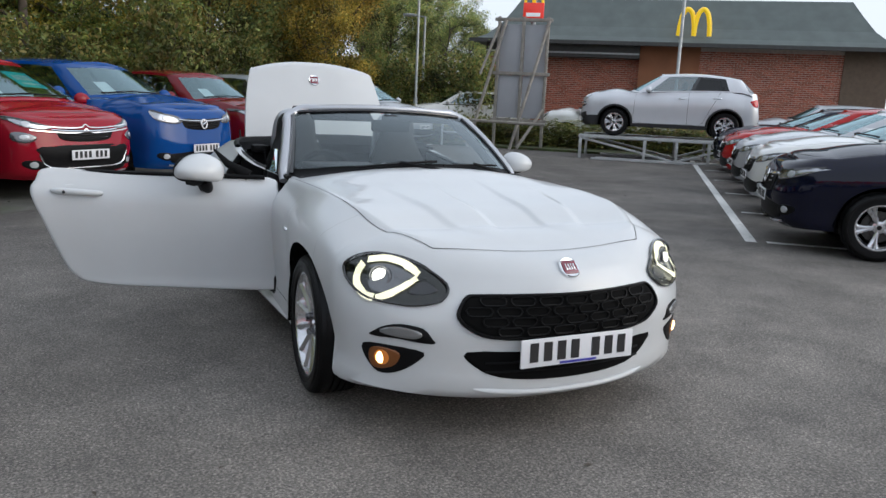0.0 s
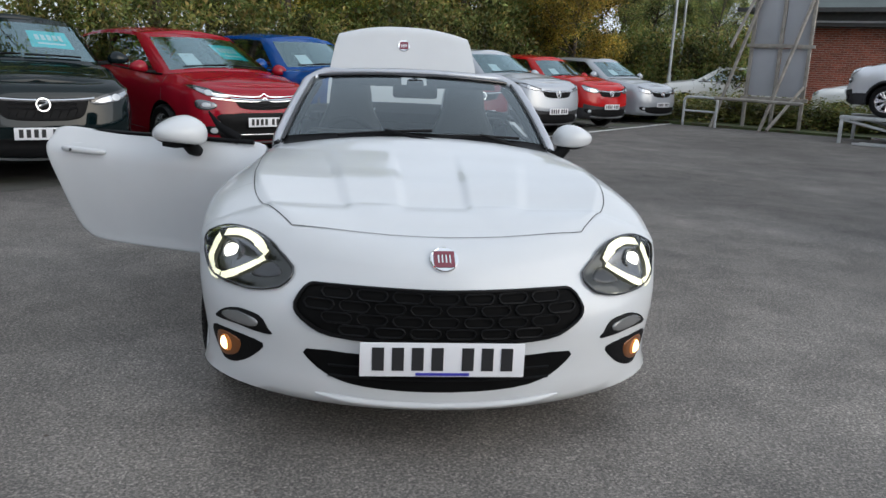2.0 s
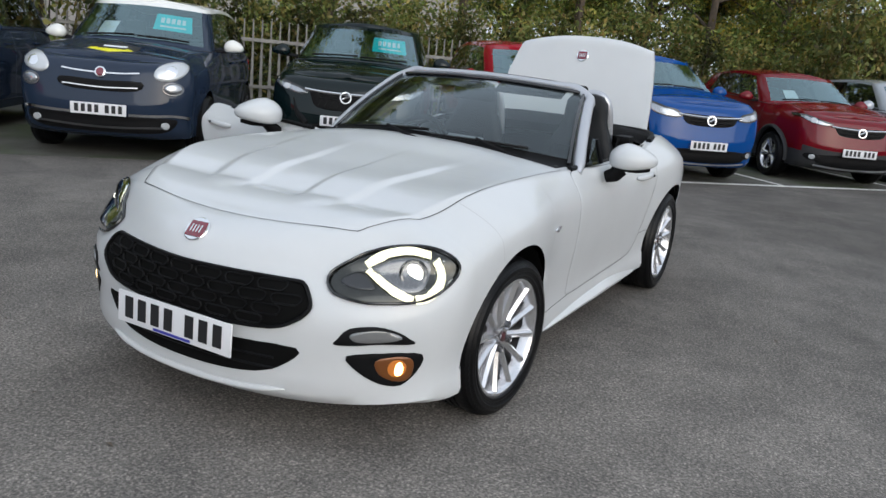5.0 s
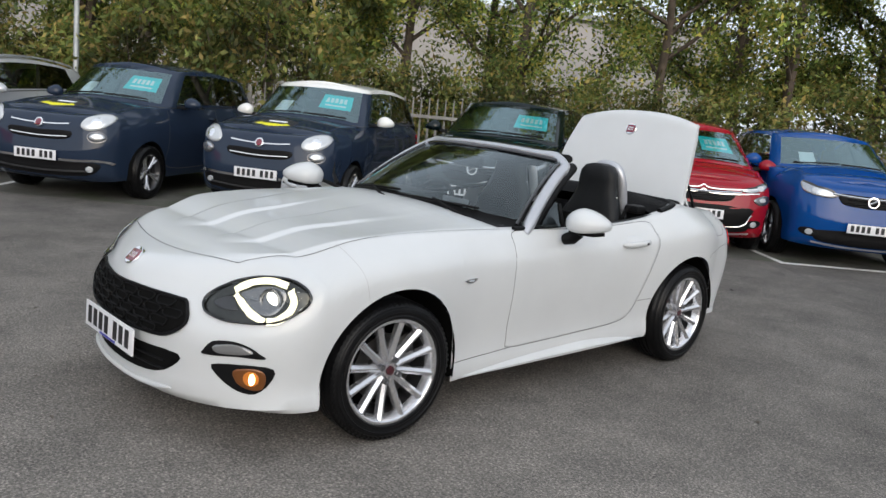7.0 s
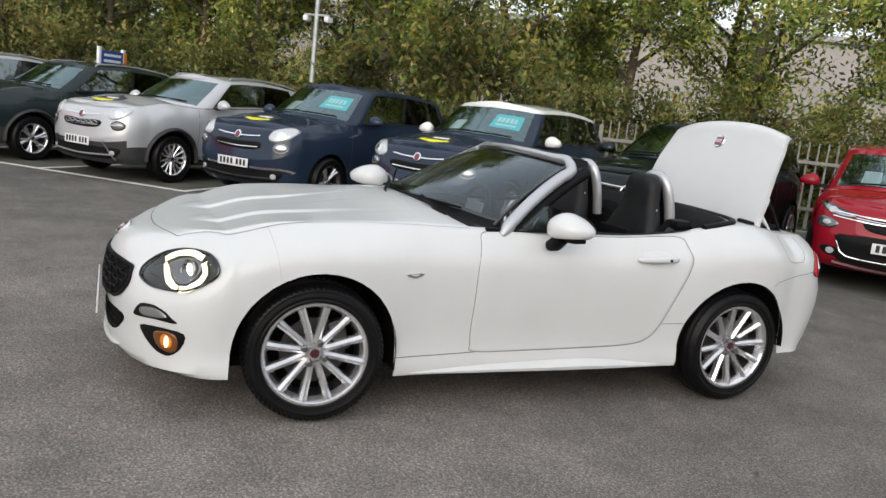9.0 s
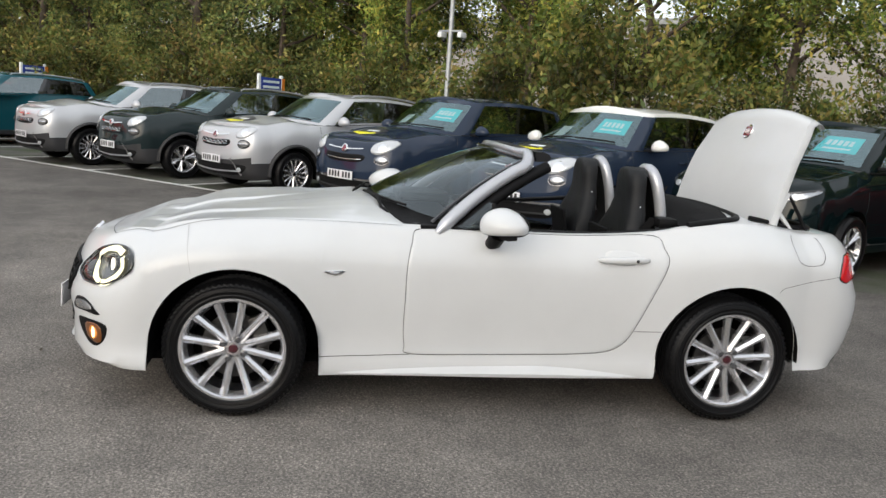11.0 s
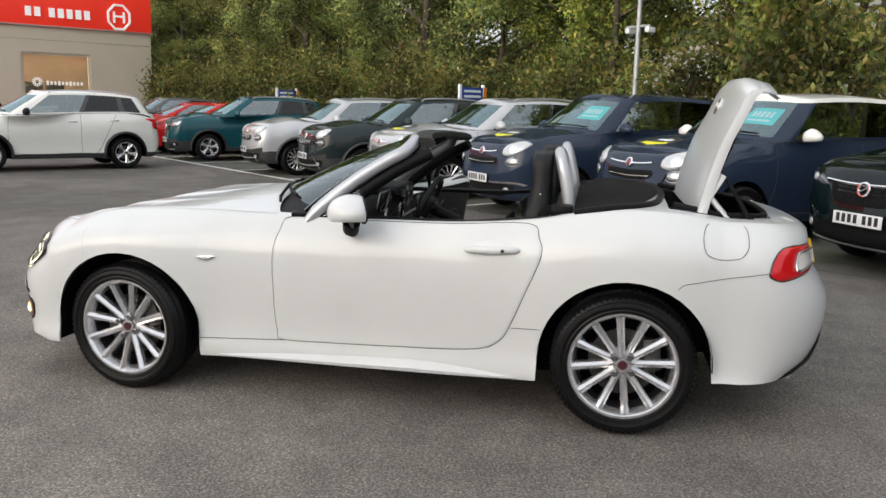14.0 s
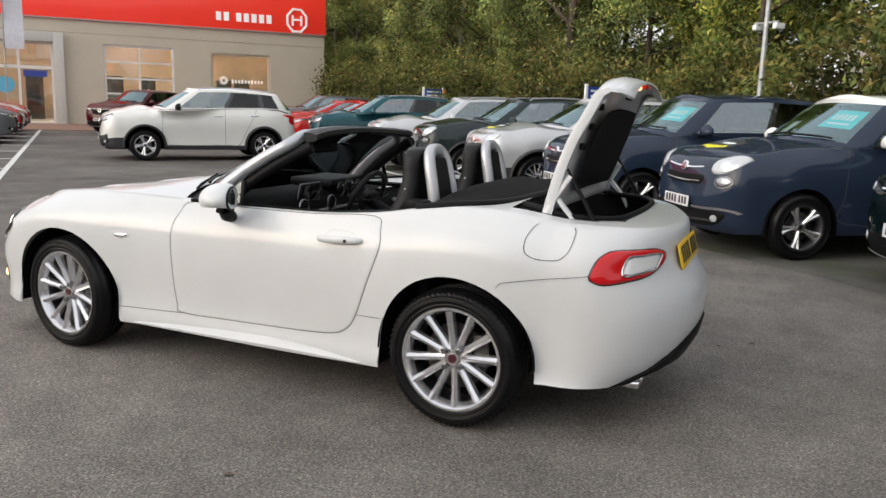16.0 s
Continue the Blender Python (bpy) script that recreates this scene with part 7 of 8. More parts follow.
        part("indicator_housing", (*patch(B, ind, nx, 0.005, 3), BLACK, None, 50), car)
        part("indicator", (*patch(B, [(-0.735, 0.444), (-0.76, 0.462), (-0.815, 0.470), (-0.885, 0.458), (-0.90, 0.440), (-0.87, 0.428), (-0.80, 0.432)], nx, 0.009, 3), DARKLENS, None, 50), car, "clear front indicator")
        fog = [(-0.660, 0.385), (-0.775, 0.393), (-0.905, 0.374), (-0.865, 0.322), (-0.795, 0.284), (-0.725, 0.279), (-0.672, 0.325)]
        part("fog_housing", (*patch(B, fog, nx, 0.005, 3), BLACK, None, 50), car)
        p, nrm = on_skin(B, nx, -0.743, 0.341)
        q = nrm.to_track_quat("Y", "Z").to_matrix()
        part("fog_bowl", (*patch(B, [(-0.685, 0.345), (-0.70, 0.376), (-0.75, 0.383), (-0.815, 0.366), (-0.80, 0.318), (-0.75, 0.294), (-0.70, 0.300)], nx, 0.0075, 3), FOGBOWL, None, 50), car, "fog lamp bowl with the lamp's amber light painted on")
        part("fog_reflector", (*patch(B, [(-0.743 + 0.032 * math.cos(a), 0.341 + 0.032 * math.sin(a)) for a in np.linspace(0, 2 * math.pi, 15)[:-1]], nx, 0.0095, 2), AMBERDIM, None, 50), car)
        ellipsoid("fog_lamp", (0.022, 0.007, 0.026), p + nrm * 0.006, FOGON, car, Matrix.Rotation(radians(sg * 14), 3, "Z"), "lit warm fog lamp")

    # wheels
    for sg in (1, -1):
        add_wheel(car, "roadster", sg * 0.735, -1.155, 0.308, sg, turn=radians(-4), spin=0.35, label="silver twelve-spoke alloy wheel")
        add_wheel(car, "roadster", sg * 0.735, 1.155, 0.308, sg, spin=0.1, label="silver twelve-spoke alloy wheel")

    # windscreen: glass, painted frame, wipers, cowl
    def wbase(u):
        return Vector((0.715 * u, -0.60 + 0.33 * abs(u) ** 2.3, 0.935 - 0.07 * u * u))

    def wtop(u):
        return Vector((0.565 * u, 0.10 + 0.10 * abs(u) ** 2.4, 1.232 - 0.028 * u * u))

    def wpt(u, v):
        a, b = wbase(u), wtop(u)
        p = a.lerp(b, v)
        p += Vector((0, -0.035, 0.03)) * 4 * v * (1 - v) * 0.6
        return p

    rows, colsn = 13, 21
    us, vv = np.linspace(-0.95, 0.95, colsn), np.linspace(0.072, 0.93, rows)
    gv = [wpt(u, v) for v in vv for u in us]
    ws = part("windscreen", (gv, grid_faces(rows, colsn), GLASS, None, 60), car, "raked windscreen glass")
    ws.visible_shadow = False
    for sg in (1, -1):
        pp = [wpt(sg * 0.985, v) for v in np.linspace(-0.04, 0.97, 12)]
        part("pillar_trim", (*tube([p + Vector((-sg * 0.022, 0.075, -0.035)) for p in pp], 0.03, 8), BLACK, None, 60), car)
        part("pillar_seal", (*tube([wpt(sg * 0.945, v) + Vector((0, -0.006, 0.004)) for v in np.linspace(0.02, 0.95, 12)], 0.009, 6), GLOSSBLACK, None, 60), car)
        # quarter pane with its post
        q = [(sg * 0.73, -0.20, 0.875), (sg * 0.735, -0.02, 0.875), (sg * 0.70, -0.03, 0.99), (sg * 0.685, -0.05, 0.995)]
        part("quarter_pane", ([q[0], q[1], q[2], q[3]], [(0, 1, 2, 3)], GLASS, None, 0), car)
        part("quarter_post", (*tube([q[1], q[2]], 0.012, 6), BLACK, None, 60), car)
    side_l = [wpt(-0.985, v) + Vector((0, 0.02, 0)) for v in np.linspace(-0.06, 0.86, 10)]
    side_r = [Vector((-q.x, q.y, q.z)) for q in reversed(side_l)]
    head_l = [wtop(u) + Vector((0, -0.004, 0.002)) for u in np.linspace(-0.86, 0.86, 15)]
    bar = spline([tuple(q) for q in side_l + head_l + side_r], 2)
    m = len(bar)
    part("windscreen_frame", (*tube([tuple(q) for q in bar], [(0.032 - 0.004 * min(1, 2.6 * min(i, m - 1 - i) / m)) * min(1, 0.6 + 0.2 * min(i, m - 1 - i)) * (1 - 0.36 * smooth((min(i, m - 1 - i) / m - 0.27) / 0.08)) for i in range(m)], 12), SATIN, None, 60), car, "satin silver windscreen surround")
    hd = []
    for u in np.linspace(-0.92, 0.92, 25):
        q = wtop(u)
        hd += [q + Vector((0, a, c)) for a, c in ((0.012, 0.020), (0.055, 0.021), (0.085, 0.010), (0.092, -0.010), (0.075, -0.022), (0.02, -0.026))]
    part("header_trim", (hd, grid_faces(25, 6, True) + [tuple(range(6))[::-1], tuple(144 + k for k in range(6))], LEATHER, None, 50), car, "padded black header above the windscreen")
    part("screen_top_seal", (*tube([wpt(u, 0.935) + Vector((0, -0.004, 0.004)) for u in np.linspace(-0.95, 0.95, 21)], 0.010, 6), GLOSSBLACK, None, 60), car)
    cw = []
    for u in np.linspace(-1, 1, 25):
        q = on_skin(B, "top", 0.68 * u, -0.555 + 0.10 * u ** 4)[0]
        r = wbase(u * 0.97)
        cw += [q + Vector((0, 0, -0.004)), q.lerp(r, 0.35) + Vector((0, 0, -0.018)), wpt(u * 0.96, 0.04) + Vector((0, 0.004, -0.008)), wpt(u * 0.95, 0.08) + Vector((0, 0.002, -0.002))]
    part("cowl_panel", (cw, grid_faces(25, 4), BLACK, None, 60), car, "black plastic cowl under the wipers")
    cw2 = [wbase(u) + Vector((0, 0.05, -0.01)) for u in np.linspace(-0.98, 0.98, 21)] + [wbase(u) + Vector((0, 0.03, -0.25)) for u in np.linspace(-0.98, 0.98, 21)]
    part("firewall", (cw2, grid_faces(2, 21), VOID, None, 60), car)
    for u0, u1 in ((-0.55, 0.08), (0.12, 0.72)):
        line = [wpt(u, 0.035 + 0.05 * (u - u0) / (u1 - u0)) + Vector((0, -0.013, 0.009)) for u in np.linspace(u0, u1, 9)]
        wp = part("wiper", (*tube(line, 0.007, 6, squash=1.3), BLACK, None, 60), car)
        arm = [wbase(u1) + Vector((0, -0.05, 0.0)), wbase(u1 - 0.1) + Vector((0, -0.035, 0.012)), line[4] + Vector((0, -0.006, 0.008))]
        part("wiper_arm", (*tube(arm, 0.008, 6), BLACK, None, 60), wp)

    # door mirrors
    def mirror(parent, sg, o, k=1.0):
        x, y, z = o
        rot = Matrix.Rotation(radians(sg * 27), 3, "Z")
        hub = Vector((x + sg * 0.105, y, z))
        bm = bmesh.new()
        bmesh.ops.create_uvsphere(bm, u_segments=28, v_segments=18, radius=1.0)
        for v in bm.verts:
            cx, cyy, c = v.co
            c = (c if c > 0 else -0.62 * (1 - (1 + c) ** 3)) * (1.0 - 0.34 * max(cx * sg, -0.3))
            cyy = cyy if cyy < 0.45 else 0.45 + (cyy - 0.45) * 0.1
            v.co = (rot @ Vector((0.116 * cx, 0.105 * cyy * (1 - 0.12 * cx * sg), 0.070 * c))) * k + Vector((x + sg * 0.105, y, z))
        part("mirror_shell", bm_mesh("mirror_shell", bm, WHITE, 60), parent, "white door mirror")
        ellipsoid("mirror_glass", (0.090 * k, 0.006, 0.048 * k), hub + rot @ Vector((0, 0.049 * k, 0)), MIRROR, parent, rot)
        part("mirror_trim", (*tube([hub + rot @ Vector((0.097 * k * math.cos(a), 0.046 * k, (0.056 if math.sin(a) > 0 else 0.046) * k * math.sin(a))) for a in np.linspace(0, 2 * math.pi, 25)[:-1]], 0.006, 6, True), BLACK, None, 60), parent)
        part("mirror_underside", (*tube([hub + rot @ Vector((xx * k, -0.005, -0.045 * k)) for xx in (-0.085, -0.03, 0.03, 0.085)], [0.008 * k, 0.020 * k, 0.020 * k, 0.008 * k], 12, squash=0.3), BLACK, None, 60), parent)
        part("mirror_foot", (*tube([(x - sg * 0.01, y - 0.035, z - 0.10), (x + sg * 0.03, y - 0.03, z - 0.085), (x + sg * 0.055, y - 0.02, z - 0.05)], [0.028, 0.036, 0.04], 10), BLACK, None, 60), parent)

    mirror(door, 1, (0.785, -0.012, 0.918))

    # driver's door, swung wide open on its front hinge
    hinge = new("driver_door")
    hinge.parent = car
    hinge.matrix_basis = pose(-0.79, -0.375, 0) @ Matrix.Rotation(radians(73), 4, "Z") @ pose(0.79, 0.375, 0)
    tagged(hinge, "driver's door standing wide open")
    dlo = [(y, z - 0.02 * max(0, (0.5 - z) / 0.18)) for y, z in dl]
    outer = patch(B, dlo, "right", 0.006, 4, rings=((0, 1), (0.12, 1), (0.25, 1), (0.38, 1), (0.5, 1), (0.62, 1), (0.74, 1), (0.84, 1), (0.92, 1), (0.97, 0.92), (0.99, 0.6), (1.0, -0.6), (1.0, -12), (0.96, -15)))
    part("door_skin", (*outer, WHITE, None, 50), hinge)
    dc = np.array(spline(dlo, 4, True)) * 0.965 + np.array((0.19, 0.60)) * 0.035
    cen = dc.mean(0)
    vs, fs = [], []
    for r, xx in ((0.0, -0.655), (0.55, -0.66), (0.85, -0.67), (0.97, -0.69), (1.0, -0.72)):
        for q in ([cen] if r == 0 else cen + (dc - cen) * r):
            vs.append((xx, q[0], q[1]))
    n = len(dc)
    fs += [(0, 1 + (i + 1) % n, 1 + i) for i in range(n)]
    for k in range(3):
        for i in range(n):
            fs.append((1 + k * n + i, 1 + k * n + (i + 1) % n, 1 + (k + 1) * n + (i + 1) % n, 1 + (k + 1) * n + i))
    part("door_card", (vs, fs, LEATHER, None, 50), hinge, "black door trim")
    box("armrest", 0.07, 0.42, 0.06, (-0.635, 0.22, 0.63), LEATHER, hinge, 0.02)
    box("grab_handle", 0.05, 0.16, 0.03, (-0.63, 0.02, 0.72), SATIN, hinge, 0.012)
    ellipsoid("door_speaker", (0.012, 0.08, 0.08), (-0.65, -0.22, 0.48), BLACK, hinge)
    part("window_seal", (*tube([(-0.735, y, 0.865 + 0.004 * y) for y in np.linspace(-0.33, 0.70, 9)], 0.012, 6), BLACK, None, 60), hinge)
    handle(hinge, B, "right")
    mirror(hinge, -1, (-0.785, -0.012, 0.905), 1.15)
    part("quarter_post", (*tube([(-0.73, -0.25, 0.87), (-0.725, -0.14, 0.93), (-0.70, -0.07, 1.0)], [0.03, 0.02, 0.006], 6, squash=0.4), BLACK, None, 60), hinge)

    # cabin
    box("door_sill", 0.10, 1.14, 0.12, (-0.73, 0.18, 0.29), BLACK, car, 0.02)
    for sg in (1, -1):
        top = [(sg * 0.70, y, 0.868 + (0.0 if y < 0.46 else 0.10 * (y - 0.46))) for y in np.linspace(-0.36, 0.95, 12)]
        part("belt_moulding", (*tube(top, 0.014, 6), BLACK, None, 60), car)
    box("inner_door_card", 0.06, 1.15, 0.52, (0.685, 0.18, 0.585), LEATHER, car, 0.02)
    box("armrest", 0.07, 0.42, 0.06, (0.64, 0.22, 0.63), LEATHER, car, 0.02)
    bm = box_bm(1.34, 0.30, 0.16, (0, -0.27, 0.80), 0.06, 4)
    box_bm(1.30, 0.20, 0.26, (0, -0.20, 0.64), 0.05, 3, bm)
    box_bm(0.40, 0.30, 0.05, (-0.36, -0.23, 0.905), 0.024, 3, bm)
    part("dashboard", bm_mesh("dashboard", bm, LEATHER, 50), car, "black soft-touch dashboard")
    part("dash_trim", (*tube([(x, -0.055 - 0.02 * abs(x), 0.765) for x in np.linspace(-0.6, 0.6, 13)], 0.008, 6), SATIN, None, 60), car)
    box("screen", 0.20, 0.018, 0.105, (0.02, -0.105, 0.868), GLOSSBLACK, car, 0.006, Matrix.Rotation(radians(-12), 3, "X"), "dash-top display")
    box("screen_bezel", 0.208, 0.008, 0.113, (0.02, -0.116, 0.868), SATIN, car, 0.006, Matrix.Rotation(radians(-12), 3, "X"))
    for x in (-0.56, 0.16, -0.12, 0.58):
        vent = part("air_vent", (*tube([(x + 0.042 * math.cos(a), -0.052, 0.80 + 0.042 * math.sin(a)) for a in np.linspace(0, 2 * math.pi, 17)[:-1]], 0.008, 6, True), DIMCHROME, None, 60), car)
        ellipsoid("vent_core", (0.036, 0.01, 0.036), (x, -0.054, 0.80), BLACK, vent)
    for x, r in ((-0.36, 0.062), (-0.46, 0.045), (-0.26, 0.045)):
        ellipsoid("dial", (r, 0.01, r), (x, -0.075, 0.865), GLOSSBLACK, car)
    # steering wheel
    tilt = Matrix.Translation((-0.36, 0.045, 0.805)) @ Matrix.Rotation(radians(66), 4, "X")
    sw = part("steering_wheel", (*tube([(tilt @ Vector((0.178 * math.cos(a), 0.178 * math.sin(a), 0))) for a in np.linspace(0, 2 * math.pi, 33)[:-1]], 0.0165, 8, True), LEATHER, None, 60), car, "black leather steering wheel")
    part("wheel_boss", bm_mesh("wheel_boss", box_bm(0.14, 0.12, 0.05, (0, 0, 0), 0.022, 3), LEATHER, 50), sw).matrix_basis = tilt @ pose(0, 0, -0.012)
    for a in (0, 180, 250, 290):
        ca, sa = math.cos(radians(a)), math.sin(radians(a))
        part("wheel_spoke", (*tube([tilt @ Vector((0.05 * ca, 0.05 * sa, -0.008)), tilt @ Vector((0.172 * ca, 0.172 * sa, 0))], 0.014, 6, squash=0.5), SATIN if a > 200 else LEATHER, None, 60), sw)
    part("steering_column", (*tube([tilt @ Vector((0, 0, -0.02)), tilt @ Vector((0, 0, -0.2))], 0.035, 8), BLACK, None, 60), sw)
    for sg in (1, -1):
        part("column_stalk", (*tube([tilt @ Vector((sg * 0.03, 0.02, -0.06)), tilt @ Vector((sg * 0.17, 0.04, -0.05))], 0.008, 6), BLACK, None, 60), sw)
    bm = box_bm(0.24, 0.95, 0.26, (0, 0.33, 0.42), 0.05, 3)
    box_bm(0.20, 0.36, 0.06, (0, 0.62, 0.575), 0.025, 3, bm)
    part("centre_console", bm_mesh("centre_console", bm, LEATHER, 50), car)
    part("gear_lever", (*tube([(0, 0.16, 0.54), (0, 0.17, 0.63)], 0.012, 8), SATIN, None, 60), car)
    ellipsoid("gear_knob", (0.026, 0.026, 0.034), (0, 0.172, 0.655), LEATHER, car)
    for sg in (1, -1):
        x = sg * 0.36
        seat = new("seat")
        seat.parent = car
        tagged(seat, "black leather bucket seat with integral headrest")
        bm = box_bm(0.48, 0.50, 0.15, (x, 0.42, 0.37), 0.06, 4)
        for e in (-1, 1):
            box_bm(0.09, 0.48, 0.12, (x + e * 0.21, 0.42, 0.43), 0.04, 3, bm)
        part("cushion", bm_mesh("cushion", bm, LEATHER, 60), seat)
        # backrest tapers into the headrest
        prof = [(0.40, 0.25, 0.655), (0.50, 0.25, 0.675), (0.62, 0.245, 0.695), (0.74, 0.235, 0.715), (0.86, 0.205, 0.737), (0.95, 0.165, 0.750), (1.02, 0.135, 0.757), (1.08, 0.130, 0.757), (1.13, 0.122, 0.757), (1.165, 0.092, 0.760), (1.178, 0.04, 0.763)]
        vs, m = [], 14
        for z, hw, y in prof:
            for k in range(m):
                a = 2 * math.pi * k / m
                cx, cy = math.copysign(abs(math.cos(a)) ** 0.55, math.cos(a)), math.copysign(abs(math.sin(a)) ** 0.6, math.sin(a))
                bol = 0.03 * abs(cx) ** 3 if (cy < 0 and z < 0.95) else 0
                vs.append((x + cx * hw, y + cy * (0.056 if z < 1 else 0.048) - bol, z))
        fs = grid_faces(len(prof), m, True) + [tuple(range(m))[::-1], tuple((len(prof) - 1) * m + k for k in range(m))]
        part("backrest", (vs, fs, LEATHER, None, 60), seat)
        box("seat_panel", 0.26, 0.02, 0.40, (x, 0.645, 0.68), CLOTH, seat, 0.01, Matrix.Rotation(radians(12), 3, "X"))
        box("seat_tag", 0.03, 0.004, 0.008, (x + 0.139, 0.757, 0.99), PAPER, seat, 0.001)
        # roll hoop
        hp = [(x - 0.108, 0.90, 0.86), (x - 0.104, 0.878, 1.0), (x - 0.090, 0.852, 1.115), (x - 0.052, 0.838, 1.163), (x, 0.835, 1.170), (x + 0.052, 0.838, 1.163), (x + 0.090, 0.852, 1.115), (x + 0.104, 0.878, 1.0), (x + 0.108, 0.90, 0.86)]
        hoop = part("roll_hoop", (*tube(spline(hp, 4), 0.031, 12, squash=0.9), SATIN, None, 60), car, "silver roll hoop with black inner pad")
        pad = [(x + 0.082 * u, 0.868 + 0.05 * (1 - v), 0.86 + 0.275 * v - 0.03 * abs(u) ** 4 * v) for v in np.linspace(0, 1, 6) for u in np.linspace(-1, 1, 9)]
        back = [(a, b - 0.035, c) for a, b, c in pad]
        part("hoop_pad", (pad + back, grid_faces(6, 9) + [tuple(i + 54 for i in reversed(f)) for f in grid_faces(6, 9)], BLACK, None, 60), hoop)
        part("seat_belt", (*tube([(sg * 0.62, 0.90, 0.90), (sg * 0.56, 0.80, 0.93), (sg * 0.57, 0.70, 0.80), (sg * 0.60, 0.55, 0.45)], 0.022, 6, squash=0.15), CLOTH, None, 60), car)
        box("belt_guide", 0.10, 0.10, 0.05, (sg * 0.58, 0.86, 0.93), BLACK, car, 0.02)
    box("rear_bulkhead", 1.38, 0.05, 0.60, (0, 0.95, 0.60), BLACK, car, 0.02)
    part("rear_view_mirror", bm_mesh("rear_view_mirror", box_bm(0.24, 0.025, 0.07, (0, -0.02, 1.135), 0.02, 3), BLACK, 50), car)
    part("mirror_stem", (*tube([(0, -0.02, 1.15), (0, 0.06, 1.205)], 0.014, 6), BLACK, None, 60), car)
    box("sensor_pod", 0.09, 0.05, 0.06, (0, 0.0, 1.17), BLACK, car, 0.015)
    for sg in (1, -1):
        box("sun_visor", 0.38, 0.13, 0.015, (sg * 0.26, 0.13, 1.19), CLOTH, car, 0.006, Matrix.Rotation(radians(28), 3, "X"))

    # folded soft top
    vs, R, C = [], 9, 19
    for i in range(R):
        v = i / (R - 1)
        for j in range(C):
            u = -1 + 2 * j / (C - 1)
            hw = 0.70 - 0.10 * v * v
            y = 0.915 + (0.395 - 0.13 * u * u) * v
            z = 0.905 + (0.10 * (1 - abs(u) ** 3.5)) * math.sin(math.pi * min(v * 1.02 + 0.12, 1)) ** 0.6 + 0.035 * v
            if y > 0.96:
                z = max(z, on_skin(B, "top", u * hw, y)[0].z + 0.012 * (1 - v ** 6) + 0.004)
            vs.append((u * hw, y, z))
    part("folded_soft_top", (vs, grid_faces(R, C), CLOTH, None, 60), car, "black canvas top folded behind the seats")
    rim = [(sg * x, y, z) for sg in (1,) for x, y, z in ((-0.71, 0.92, 0.935), (-0.69, 1.06, 0.955), (-0.62, 1.20, 0.965), (-0.45, 1.28, 0.968), (0, 1.32, 0.975), (0.45, 1.28, 0.968), (0.62, 1.20, 0.965), (0.69, 1.06, 0.955), (0.71, 0.92, 0.935))]
    part("soft_top_seal", (*tube(spline(rim, 4), 0.018, 8), BLACK, None, 60), car)

    # boot: dark well, seal, lid on two hinges and two gas struts
    well = []
    ringo = [(0.52, 1.34), (0.53, 1.48), (0.515, 1.61), (0.46, 1.715), (0.32, 1.765), (0, 1.78), (-0.32, 1.765), (-0.46, 1.715), (-0.515, 1.61), (-0.53, 1.48), (-0.52, 1.34)]
    ro = spline(ringo, 3)
    for z, k in ((0.925, 1.0), (0.885, 0.985), (0.50, 0.93)):
        well += [(x * k, 1.57 + (y - 1.57) * k, z) for x, y in ro]
    m = len(ro)
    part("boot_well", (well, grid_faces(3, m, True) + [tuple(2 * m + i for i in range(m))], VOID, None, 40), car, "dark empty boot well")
    part("boot_seal", (*tube([(x * 0.985, 1.57 + (y - 1.57) * 0.985, on_skin(B, "top", x, y)[0].z + 0.006) for x, y in ro], 0.014, 8), BLACK, None, 60), car)
    gut = []
    for k, dz in ((1.06, 0.0), (1.0, -0.012)):
        gut += [(x * k, 1.57 + (y - 1.57) * k, on_skin(B, "top", x * k, 1.57 + (y - 1.57) * k)[0].z + 0.003 + dz) for x, y in ro]
    part("boot_gutter", (gut, grid_faces(2, m), WHITE, None, 60), car)

    lid = new("boot_lid")
    lid.parent = car
    tagged(lid, "white boot lid raised upright, dark lining inside")
    prof = [(0.0, 1.44, 0.93), (0.15, 1.462, 1.03), (0.3, 1.488, 1.13), (0.45, 1.520, 1.23), (0.6, 1.556, 1.33), (0.72, 1.588, 1.415), (0.80, 1.608, 1.475), (0.85, 1.622, 1.512), (0.885, 1.645, 1.533), (0.93, 1.690, 1.536), (1.0, 1.765, 1.507)]
    cy, cz = curve([(t, y) for t, y, z in prof]), curve([(t, z) for t, y, z in prof])
    hwf = curve([(0, 0.548), (0.3, 0.538), (0.6, 0.512), (0.8, 0.485), (0.92, 0.45), (1.0, 0.37)])
    R, C = 25, 25
    outv = []
    for i in range(R):
        v = i / (R - 1)
        for j in range(C):
            u = -1 + 2 * j / (C - 1)
            bulge = 0.012 * (1 - abs(u) ** 3.0) * math.sin(math.pi * (0.25 + 0.55 * v))
            drop = 0.08 * abs(u) ** 2.5 * max(v - 0.5, 0) / 0.5
            outv.append((u * hwf(v), cy(v) - bulge, cz(v) + bulge * 0.12 - drop))
    part("lid_skin", (outv, grid_faces(R, C), WHITE, None, 60), lid)
    inv = []
    for i in range(R):
        v = i / (R - 1)
        for j in range(C):
            u = -1 + 2 * j / (C - 1)
            bulge = 0.008 * (1 - abs(u) ** 3.0) * math.sin(math.pi * (0.25 + 0.55 * v))
            drop = 0.08 * abs(u) ** 2.5 * max(v - 0.5, 0) / 0.5
            k = min(1 - abs(u), v, 1 - v)
            t = 0.0 if k < 0.01 else 0.038
            inv.append((u * hwf(v), cy(v) - bulge + t, cz(v) - drop - t * 0.25))
